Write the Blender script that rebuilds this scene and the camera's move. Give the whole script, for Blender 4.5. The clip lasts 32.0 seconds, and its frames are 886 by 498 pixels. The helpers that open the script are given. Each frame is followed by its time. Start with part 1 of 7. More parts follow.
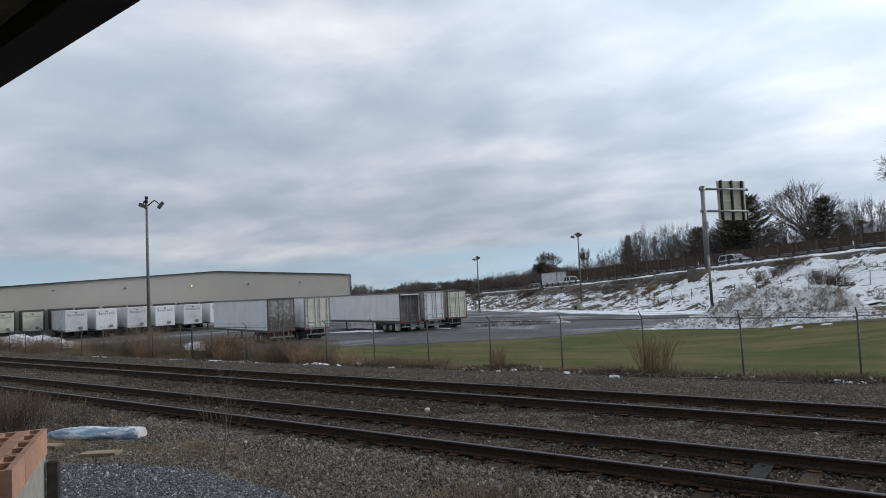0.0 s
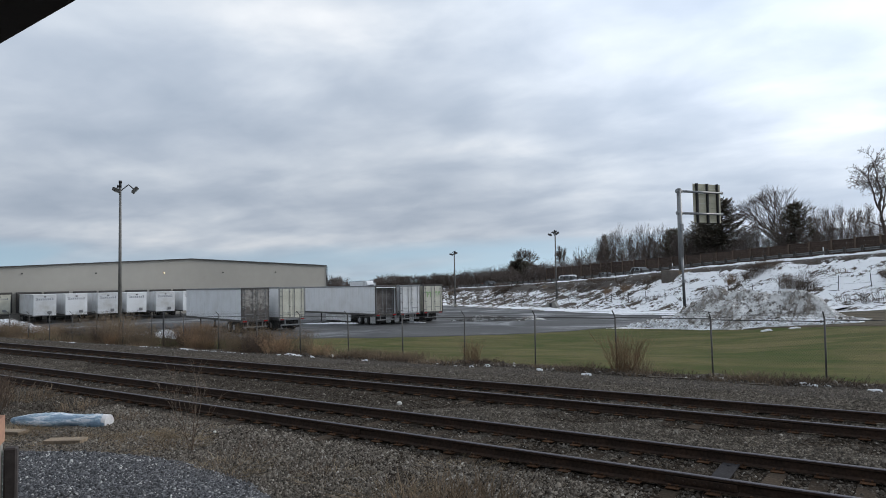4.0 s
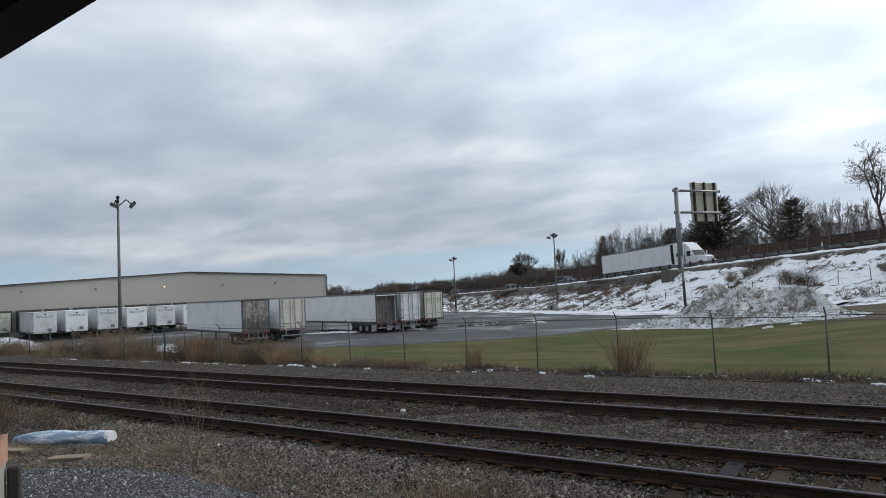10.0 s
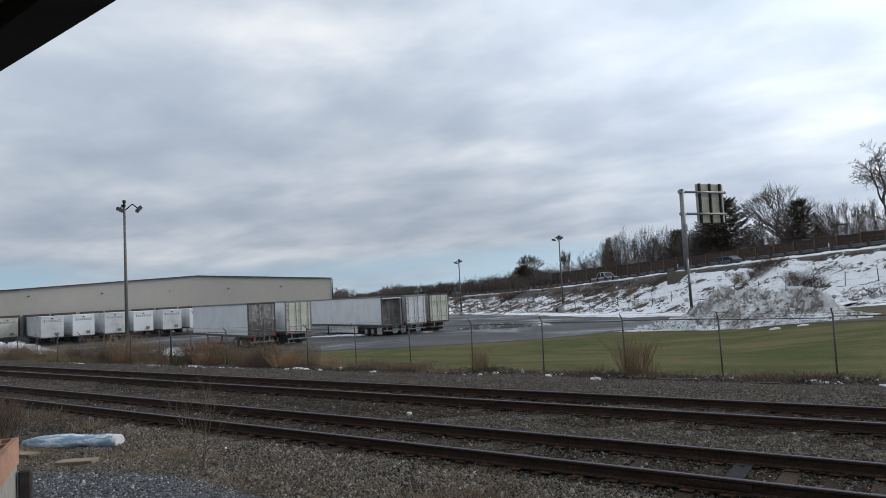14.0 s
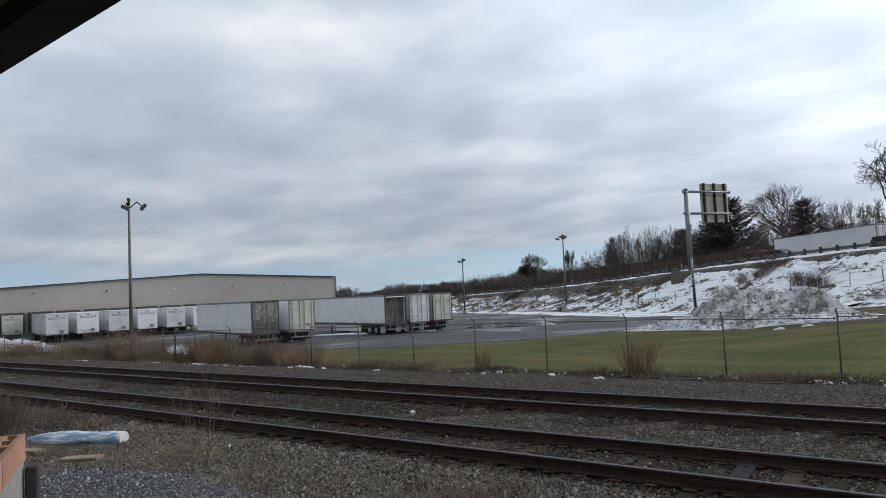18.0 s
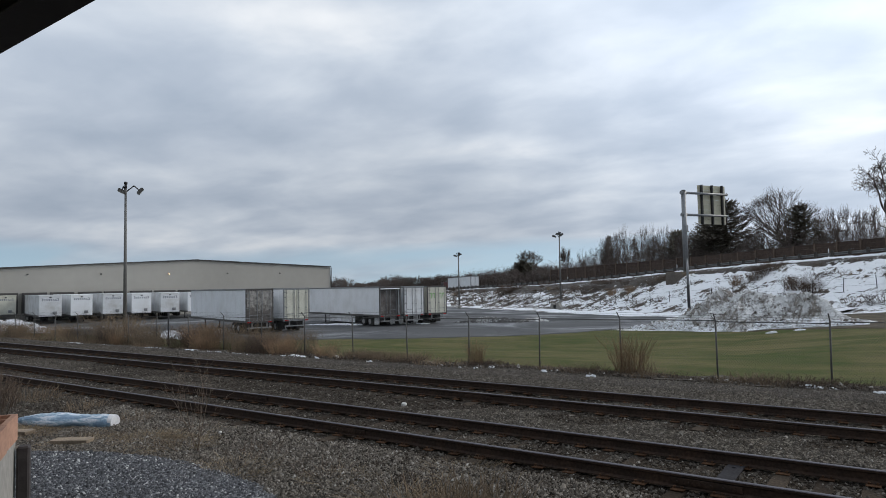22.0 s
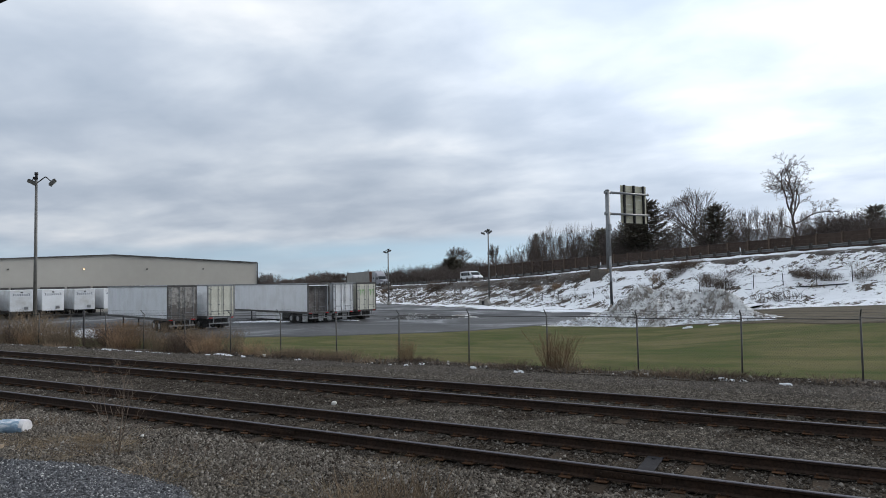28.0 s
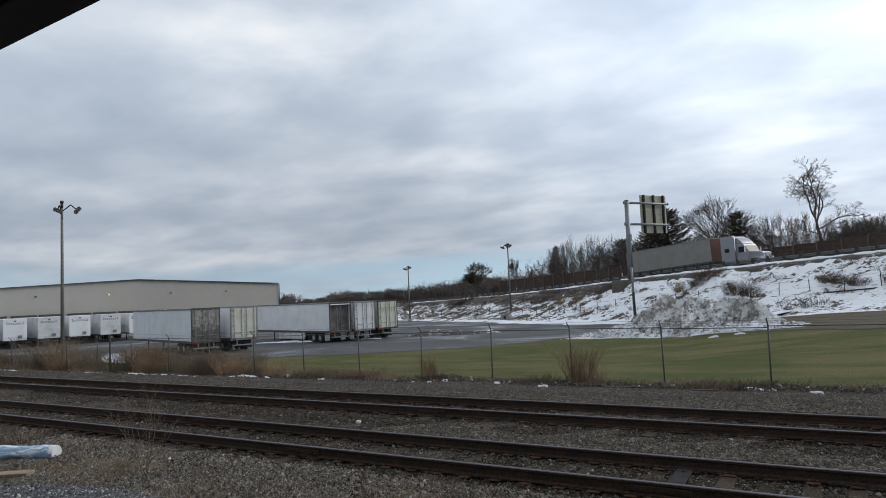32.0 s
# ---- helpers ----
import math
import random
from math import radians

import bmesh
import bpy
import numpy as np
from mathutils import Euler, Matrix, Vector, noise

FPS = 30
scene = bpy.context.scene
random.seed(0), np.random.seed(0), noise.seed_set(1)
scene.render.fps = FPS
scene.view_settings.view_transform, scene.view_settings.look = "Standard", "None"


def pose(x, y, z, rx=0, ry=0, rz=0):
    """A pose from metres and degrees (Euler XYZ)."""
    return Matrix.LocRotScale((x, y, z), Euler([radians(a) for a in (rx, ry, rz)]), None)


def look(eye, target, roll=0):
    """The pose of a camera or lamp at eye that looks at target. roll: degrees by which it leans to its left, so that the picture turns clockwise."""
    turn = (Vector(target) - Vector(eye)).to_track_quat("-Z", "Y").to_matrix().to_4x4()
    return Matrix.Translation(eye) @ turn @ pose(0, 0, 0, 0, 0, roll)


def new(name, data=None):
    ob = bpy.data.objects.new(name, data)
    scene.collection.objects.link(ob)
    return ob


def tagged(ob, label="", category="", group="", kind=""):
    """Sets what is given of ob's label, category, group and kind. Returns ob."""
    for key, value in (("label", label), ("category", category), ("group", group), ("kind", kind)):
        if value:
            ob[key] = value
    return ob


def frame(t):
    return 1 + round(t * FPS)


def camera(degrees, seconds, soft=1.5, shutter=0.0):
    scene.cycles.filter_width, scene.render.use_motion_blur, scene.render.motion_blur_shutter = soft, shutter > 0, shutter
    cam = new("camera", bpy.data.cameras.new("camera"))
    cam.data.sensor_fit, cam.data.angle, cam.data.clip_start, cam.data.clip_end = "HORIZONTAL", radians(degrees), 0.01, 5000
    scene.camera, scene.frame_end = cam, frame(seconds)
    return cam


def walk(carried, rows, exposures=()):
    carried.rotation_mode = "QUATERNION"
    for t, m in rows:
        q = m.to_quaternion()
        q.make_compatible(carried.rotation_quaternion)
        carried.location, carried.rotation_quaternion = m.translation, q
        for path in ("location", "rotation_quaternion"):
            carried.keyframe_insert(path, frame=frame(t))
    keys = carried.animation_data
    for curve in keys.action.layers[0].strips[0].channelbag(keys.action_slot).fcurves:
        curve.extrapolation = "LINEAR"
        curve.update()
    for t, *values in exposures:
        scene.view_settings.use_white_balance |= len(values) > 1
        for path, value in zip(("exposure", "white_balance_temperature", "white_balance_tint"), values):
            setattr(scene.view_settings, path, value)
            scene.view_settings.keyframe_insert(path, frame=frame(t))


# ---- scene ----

# the camera: held on the spot, only turning; rows are seconds, yaw, pitch, roll
EYE, EYE_LATE = (0.0, 0.0, 2.74), (0.0, -0.107, 2.79)      # the holder shifts his stance at about 25 s
TURNS = [
    (0.0, 37.50, 3.43, 2.71), (0.5, 37.56, 3.31, 2.81), (1.0, 37.56, 3.19, 2.96), (1.5, 37.54, 3.08, 3.06),
    (2.0, 37.40, 2.95, 3.14), (2.5, 37.11, 2.84, 2.80), (3.0, 36.59, 2.86, 1.74), (3.5, 36.05, 2.90, 1.32),
    (5.5, 33.61, 2.59, 1.35), (6.0, 33.18, 2.57, 1.48), (6.5, 33.09, 2.63, 1.39), (7.0, 33.26, 2.69, 1.39),
    (7.5, 33.51, 2.81, 1.45), (8.0, 33.87, 2.92, 1.62), (8.5, 34.37, 3.05, 1.72), (9.0, 34.81, 3.17, 2.09),
    (9.5, 35.22, 3.35, 2.37), (10.0, 35.52, 3.39, 2.77), (10.5, 35.69, 3.42, 3.11), (11.0, 35.82, 3.49, 3.04),
    (11.5, 35.94, 3.55, 3.03), (12.0, 35.96, 3.59, 3.27), (12.5, 35.89, 3.61, 3.53), (13.0, 35.90, 3.58, 3.32),
    (13.5, 35.90, 3.62, 3.14), (14.0, 35.97, 3.64, 3.02), (14.5, 36.09, 3.64, 3.12), (16.5, 36.26, 3.63, 2.95),
    (17.0, 36.25, 3.61, 2.98), (17.5, 36.26, 3.60, 2.89), (18.0, 36.26, 3.56, 2.81), (18.5, 36.24, 3.52, 2.56),
    (19.0, 36.24, 3.46, 2.40), (19.5, 36.19, 3.36, 2.15), (20.0, 36.11, 3.31, 0.96), (20.5, 36.00, 3.21, 0.82),
    (21.0, 35.89, 3.11, 0.87), (21.5, 35.83, 3.04, 0.84), (22.0, 35.84, 3.00, 1.04), (22.5, 35.90, 3.00, 1.02),
    (23.0, 35.99, 3.03, 1.11), (23.5, 36.11, 3.09, 1.00), (24.0, 36.26, 3.11, 0.98), (24.5, 36.34, 3.12, 1.23),
    (26.5, 33.16, 1.54, 1.23), (27.0, 29.60, 1.28, 1.08), (27.5, 28.93, 1.86, 0.84), (28.0, 29.86, 2.57, 0.96),
    (28.5, 30.33, 3.15, 1.17), (29.0, 30.30, 3.49, 1.57), (29.5, 30.45, 3.82, 1.98), (30.0, 30.61, 4.06, 2.29),
    (30.5, 30.80, 4.16, 2.47), (31.0, 30.98, 4.14, 2.55), (31.5, 31.25, 4.06, 2.57), (32.0, 31.62, 3.96, 2.54),
]
cam = camera(66.45, 32.0, soft=0.9)
walk(cam, [(t, pose(*((0.0, float(np.interp(t, (0, 1, 2, 6, 8, 10, 13, 17, 20, 24.5), (-0.018, -0.012, 0.004, 0.022, 0.028, 0.014, 0.0, -0.006, -0.022, -0.02))), EYE[2]) if t < 25 else EYE_LATE), 90 + pitch, roll, yaw)) for t, yaw, pitch, roll in TURNS],
     [(0.0, 0.0), (3.0, 0.04), (5.5, 0.1), (8.0, 0.12), (10.0, 0.07), (12.0, 0.0), (24.5, 0.0), (26.5, 0.12), (27.0, 0.17), (28.0, 0.15), (29.0, 0.06), (30.0, 0.0), (32.0, -0.02)])

# ---- light: an overcast winter sky, thin over the low sun to the right ----
SUN_AZ, SUN_EL = -38.0, 27.0          # degrees: left of ahead is positive, above the horizon


def compass(az, el=0.0):
    a, e = radians(az), radians(el)
    return Vector((-math.sin(a) * math.cos(e), math.cos(a) * math.cos(e), math.sin(e)))


def make_world():
    w = bpy.data.worlds.new("overcast_sky")
    scene.world = w
    w.use_nodes = True
    nt = w.node_tree
    nt.nodes.clear()
    N, L = nt.nodes.new, nt.links.new
    out, bg = N("ShaderNodeOutputWorld"), N("ShaderNodeBackground")
    tc = N("ShaderNodeTexCoord")
    sky = N("ShaderNodeTexSky")
    sky.sky_type = "NISHITA"
    sky.sun_disc = False
    sky.dust_density, sky.ozone_density = 0.4, 1.6
    sky.sun_elevation = radians(SUN_EL)
    sky.sun_rotation = radians(-SUN_AZ)
    skyc = N("ShaderNodeMix")
    skyc.data_type = "RGBA"
    skyc.blend_type = "MULTIPLY"
    skyc.inputs[0].default_value = 1.0
    lift = N("ShaderNodeVectorMath")
    lift.inputs[1].default_value = (0, 0, 0.22)
    L(tc.outputs["Generated"], lift.inputs[0])
    L(lift.outputs[0], sky.inputs[0])
    L(sky.outputs[0], skyc.inputs[6])
    skyc.inputs[7].default_value = (0.203, 0.176, 0.142, 1)
    # the cloud sheet lies on a plane overhead: divide by height
    sep = N("ShaderNodeSeparateXYZ")
    L(tc.outputs["Generated"], sep.inputs[0])

    def math_node(op, a, b=None):
        n = N("ShaderNodeMath")
        n.operation = op
        for k, v in ((0, a), (1, b)):
            if v is None:
                continue
            if isinstance(v, (int, float)):
                n.inputs[k].default_value = v
            else:
                L(v, n.inputs[k])
        return n.outputs[0]

    up = math_node("MAXIMUM", sep.outputs[2], 0.0)
    h = math_node("ADD", up, 0.19)
    px, py = math_node("DIVIDE", sep.outputs[0], h), math_node("DIVIDE", sep.outputs[1], h)
    comb = N("ShaderNodeCombineXYZ")
    L(px, comb.inputs[0]), L(py, comb.inputs[1])

    def cloud(scale, detail, rough, warp, offset, stretch):
        m = N("ShaderNodeMapping")
        m.inputs["Location"].default_value = offset
        m.inputs["Rotation"].default_value = (0, 0, radians(-16))
        m.inputs["Scale"].default_value = stretch
        L(comb.outputs[0], m.inputs[0])
        n = N("ShaderNodeTexNoise")
        n.inputs["Scale"].default_value = scale
        n.inputs["Detail"].default_value = detail
        n.inputs["Roughness"].default_value = rough
        n.inputs["Distortion"].default_value = warp
        L(m.outputs[0], n.inputs["Vector"])
        return n.outputs[0]

    def ramp(value, stops):
        r = N("ShaderNodeValToRGB")
        el = r.color_ramp.elements
        for i, (p, c) in enumerate(stops):
            e = el[i] if i < 2 else el.new(p)
            e.position, e.color = p, (*c, 1)
        L(value, r.inputs[0])
        return r.outputs[0]

    # banks of thicker and thinner cloud: bearing, height, half width and half height in degrees, and how bright
    ang = N("ShaderNodeCombineXYZ")
    L(math_node("MULTIPLY", math_node("ARCTAN2", math_node("MULTIPLY", sep.outputs[0], -1.0), sep.outputs[1]), 57.2958), ang.inputs[0])
    L(math_node("MULTIPLY", math_node("ARCSINE", sep.outputs[2]), 57.2958), ang.inputs[1])
    warp = N("ShaderNodeTexNoise")
    warp.inputs["Scale"].default_value, warp.inputs["Detail"].default_value, warp.inputs["Roughness"].default_value = 0.16, 4.0, 0.55
    stretched = N("ShaderNodeVectorMath")
    stretched.operation = "MULTIPLY"
    L(ang.outputs[0], stretched.inputs[0])
    stretched.inputs[1].default_value = (0.55, 1.5, 1.0)
    L(stretched.outputs[0], warp.inputs["Vector"])
    shift = N("ShaderNodeVectorMath")
    shift.operation = "MULTIPLY_ADD"
    L(warp.outputs["Color"], shift.inputs[0])
    shift.inputs[1].default_value, shift.inputs[2].default_value = (16.0, 4.4, 0.0), (-8.0, -2.2, 0.0)
    warped = N("ShaderNodeVectorMath")
    L(ang.outputs[0], warped.inputs[0]), L(shift.outputs[0], warped.inputs[1])
    banks = 0.0
    for az, el, w, h, gain in CLOUD_BANKS:
        d = N("ShaderNodeVectorMath")
        d.operation = "SUBTRACT"
        L(warped.outputs[0], d.inputs[0])
        d.inputs[1].default_value = (az, el, 0)
        q = N("ShaderNodeVectorMath")
        q.operation = "MULTIPLY"
        L(d.outputs[0], q.inputs[0])
        q.inputs[1].default_value = (1 / w, 1 / h, 0)
        dd = N("ShaderNodeVectorMath")
        dd.operation = "DOT_PRODUCT"
        L(q.outputs[0], dd.inputs[0]), L(q.outputs[0], dd.inputs[1])
        banks = math_node("ADD", math_node("MULTIPLY", math_node("EXPONENT", math_node("MULTIPLY", dd.outputs["Value"], -0.6)), gain), banks)
    big = cloud(0.95, 5.0, 0.48, 0.2, (1.3, 4.1, 0), (0.9, 1.15, 1))
    small = cloud(2.6, 6.0, 0.47, 0.2, (0.4, 5.2, 2), (1.0, 1.2, 1))
    body = math_node("ADD", math_node("ADD", math_node("MULTIPLY", big, 0.2), math_node("MULTIPLY", small, 0.36)), 0.218)
    body = math_node("ADD", body, math_node("MULTIPLY", banks, 0.075))
    cloudc = ramp(body, CLOUD_STOPS)
    # breaks near the horizon to the left let the blue through
    gap = cloud(0.33, 4.0, 0.5, 0.4, (7.7, 2.2, 4), (0.6, 1.9, 1))
    low = N("ShaderNodeMapRange")
    low.interpolation_type = "SMOOTHSTEP"
    L(sep.outputs[2], low.inputs[0])
    low.inputs[1].default_value, low.inputs[2].default_value = 0.04, 0.10
    low.inputs[3].default_value, low.inputs[4].default_value = 0.0, 1.0
    cover = N("ShaderNodeMapRange")
    cover.interpolation_type = "SMOOTHSTEP"
    L(math_node("ADD", gap, math_node("MULTIPLY", low.outputs[0], 0.5)), cover.inputs[0])
    cover.inputs[1].default_value, cover.inputs[2].default_value = 0.47, 0.74
    # brighter where the sun stands behind the sheet
    dot = N("ShaderNodeVectorMath")
    dot.operation = "DOT_PRODUCT"
    L(tc.outputs["Generated"], dot.inputs[0])
    dot.inputs[1].default_value = compass(SUN_AZ, SUN_EL)
    glow = N("ShaderNodeMapRange")
    glow.interpolation_type = "SMOOTHSTEP"
    L(dot.outputs["Value"], glow.inputs[0])
    glow.inputs[1].default_value, glow.inputs[2].default_value = 0.25, 0.95
    glow.inputs[3].default_value, glow.inputs[4].default_value = 0.87, 1.48
    lit = N("ShaderNodeVectorMath")
    lit.operation = "SCALE"
    L(cloudc, lit.inputs[0]), L(glow.outputs[0], lit.inputs["Scale"])
    # the sheet is greyer low down
    dim = N("ShaderNodeMapRange")
    dim.interpolation_type = "SMOOTHSTEP"
    L(sep.outputs[2], dim.inputs[0])
    dim.inputs[1].default_value, dim.inputs[2].default_value = 0.05, 0.34
    dim.inputs[3].default_value, dim.inputs[4].default_value = 0.84, 1.10
    low_lit = N("ShaderNodeVectorMath")
    low_lit.operation = "SCALE"
    L(lit.outputs[0], low_lit.inputs[0]), L(dim.outputs[0], low_lit.inputs["Scale"])
    mix = N("ShaderNodeMix")
    mix.data_type = "RGBA"
    L(cover.outputs[0], mix.inputs[0])
    L(skyc.outputs[2], mix.inputs[6]), L(low_lit.outputs[0], mix.inputs[7])
    L(mix.outputs[2], bg.inputs[0])
    bg.inputs[1].default_value = 1.0
    L(bg.outputs[0], out.inputs[0])


CLOUD_BANKS = (
    (55.0, 21.5, 7.8, 1.8, 1.10), (44.9, 21.5, 5.3, 1.5, 1.00), (36.1, 22.1, 5.8, 1.5, 0.95), (30.4, 11.5, 3.3, 1.0, 0.70), (37.7, 10.4, 5.3, 0.8, 0.50), (5.5, 14.9, 6.0, 3.2, 0.30),
    (13.4, 11.5, 9.6, 1.2, 0.35), (68.5, 10.5, 5.6, 1.4, 0.35), (64.2, 3.7, 9.4, 0.7, 0.90), (41.4, 2.9, 6.2, 0.6, 0.40), (57.1, 13.2, 10.0, 1.9, -0.65), (45.5, 17.6, 7.5, 1.8, -0.65),
    (31.0, 16.8, 5.5, 2.4, -0.60), (45.0, 7.1, 11.0, 1.4, -0.75), (65.9, 17.2, 5.9, 1.6, -0.40), (15.5, 15.4, 4.5, 1.6, -0.65), (64.1, 6.6, 9.0, 1.1, -0.55))
CLOUD_STOPS = ((0.34, (0.405, 0.485, 0.60)), (0.46, (0.53, 0.605, 0.715)), (0.54, (0.66, 0.73, 0.825)), (0.66, (0.92, 0.955, 1.0)))
make_world()
sun = new("sun", bpy.data.lights.new("sun", "SUN"))
sun.data.energy, sun.data.angle, sun.data.color = 1.4, radians(18), (1.0, 0.95, 0.88)
sun.matrix_world = look((0, 0, 50), Vector((0, 0, 50)) - compass(SUN_AZ, SUN_EL))
scene.view_settings.exposure = 0.0

# ---- materials ----
def material(name, base, rough=0.8, metal=0.0, var=0.22, scale=1.2, fine=30.0, bump=0.25, depth=0.01, tint=None, tint_at=0.6, each=0.0, spec=0.3):
    """A surface with variation at two scales, relief, stains of a second colour, and a change from piece to piece."""
    m = bpy.data.materials.new(name)
    m.use_nodes = True
    nt = m.node_tree
    N, L = nt.nodes.new, nt.links.new
    b = nt.nodes["Principled BSDF"]
    b.inputs["Roughness"].default_value, b.inputs["Metallic"].default_value = rough, metal
    b.inputs["Specular IOR Level"].default_value = spec
    tc = N("ShaderNodeTexCoord")
    n1, n2 = N("ShaderNodeTexNoise"), N("ShaderNodeTexNoise")
    for n, s, d in ((n1, scale, 5.0), (n2, fine, 3.0)):
        n.inputs["Scale"].default_value, n.inputs["Detail"].default_value = s, d
        L(tc.outputs["Object"], n.inputs["Vector"])
    col = N("ShaderNodeMix")
    col.data_type = "RGBA"
    second = tint or [c * (1 - 1.6 * var) for c in base]
    col.inputs[6].default_value, col.inputs[7].default_value = (*base, 1), (*second, 1)
    r = N("ShaderNodeMapRange")
    L(n1.outputs[0], r.inputs[0])
    r.inputs[1].default_value, r.inputs[2].default_value = tint_at - 0.18, tint_at + 0.14
    L(r.outputs[0], col.inputs[0])
    r2 = N("ShaderNodeMapRange")
    L(n2.outputs[0], r2.inputs[0])
    r2.inputs[1].default_value, r2.inputs[2].default_value = 0.3, 0.7
    r2.inputs[3].default_value, r2.inputs[4].default_value = 1 - var, 1 + var
    sc = N("ShaderNodeVectorMath")
    sc.operation = "SCALE"
    L(col.outputs[2], sc.inputs[0]), L(r2.outputs[0], sc.inputs["Scale"])
    last = sc.outputs[0]
    if each:
        oi = N("ShaderNodeObjectInfo")
        r3 = N("ShaderNodeMapRange")
        L(oi.outputs["Random"], r3.inputs[0])
        r3.inputs[3].default_value, r3.inputs[4].default_value = 1 - each, 1 + each
        s3 = N("ShaderNodeVectorMath")
        s3.operation = "SCALE"
        L(last, s3.inputs[0]), L(r3.outputs[0], s3.inputs["Scale"])
        last = s3.outputs[0]
    L(last, b.inputs["Base Color"])
    if bump:
        bp = N("ShaderNodeBump")
        bp.inputs["Strength"].default_value, bp.inputs["Distance"].default_value = bump, depth
        L(n2.outputs[0], bp.inputs["Height"]), L(bp.outputs[0], b.inputs["Normal"])
    return m


def nodes_of(m):
    return m.node_tree, m.node_tree.nodes.new, m.node_tree.links.new, m.node_tree.nodes["Principled BSDF"]


def noise_node(nt, vec, scale, detail=4.0, rough=0.55, warp=0.0):
    n = nt.nodes.new("ShaderNodeTexNoise")
    n.inputs["Scale"].default_value, n.inputs["Detail"].default_value = scale, detail
    n.inputs["Roughness"].default_value, n.inputs["Distortion"].default_value = rough, warp
    nt.links.new(vec, n.inputs["Vector"])
    return n.outputs[0]


def range_node(nt, value, lo, hi, a=0.0, b=1.0):
    n = nt.nodes.new("ShaderNodeMapRange")
    nt.links.new(value, n.inputs[0])
    n.inputs[1].default_value, n.inputs[2].default_value = lo, hi
    n.inputs[3].default_value, n.inputs[4].default_value = a, b
    return n.outputs[0]


def mix_node(nt, fac, a, b, blend="MIX"):
    n = nt.nodes.new("ShaderNodeMix")
    n.data_type, n.blend_type = "RGBA", blend
    for k, v in ((0, fac), (6, a), (7, b)):
        if isinstance(v, float):
            n.inputs[k].default_value = v
        elif isinstance(v, tuple):
            n.inputs[k].default_value = (*v, 1)
        else:
            nt.links.new(v, n.inputs[k])
    return n.outputs[2]


def stone_field(name, dark, light, dirt, cell, dirt_amount=0.5, rough=0.9, strength=0.9):
    """Broken stone seen as a field of cells, each with its own grey, shade painted into the gaps, and earth over it."""
    m = bpy.data.materials.new(name)
    m.use_nodes = True
    nt, N, L, b = nodes_of(m)
    tc = N("ShaderNodeTexCoord")
    v = N("ShaderNodeTexVoronoi")
    v.inputs["Scale"].default_value = 1.0 / cell
    v.inputs["Randomness"].default_value = 1.0
    L(tc.outputs["Object"], v.inputs["Vector"])
    e = N("ShaderNodeTexVoronoi")
    e.feature = "DISTANCE_TO_EDGE"
    e.inputs["Scale"].default_value = 1.0 / cell
    L(tc.outputs["Object"], e.inputs["Vector"])
    sep = N("ShaderNodeSeparateColor")
    L(v.outputs["Color"], sep.inputs[0])
    stone = mix_node(nt, range_node(nt, sep.outputs[0], 0.15, 1.0), dark, light)
    # crevice shade, put into the colour as near-black cell edges
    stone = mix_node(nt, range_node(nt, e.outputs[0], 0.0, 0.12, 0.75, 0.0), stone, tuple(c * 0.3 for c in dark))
    patch = noise_node(nt, tc.outputs["Object"], 0.45, 6.0, 0.6, 0.4)
    stone = mix_node(nt, range_node(nt, patch, 0.62 - 0.3 * dirt_amount, 0.72 - 0.1 * dirt_amount, 0.0, 0.8 * dirt_amount + 0.15), stone, dirt)
    L(stone, b.inputs["Base Color"])
    b.inputs["Roughness"].default_value = rough
    b.inputs["Specular IOR Level"].default_value = 0.03
    bp = N("ShaderNodeBump")
    bp.inputs["Strength"].default_value, bp.inputs["Distance"].default_value = strength, cell * 0.6
    L(range_node(nt, e.outputs[0], 0.0, 0.3), bp.inputs["Height"])
    L(bp.outputs[0], b.inputs["Normal"])
    return m


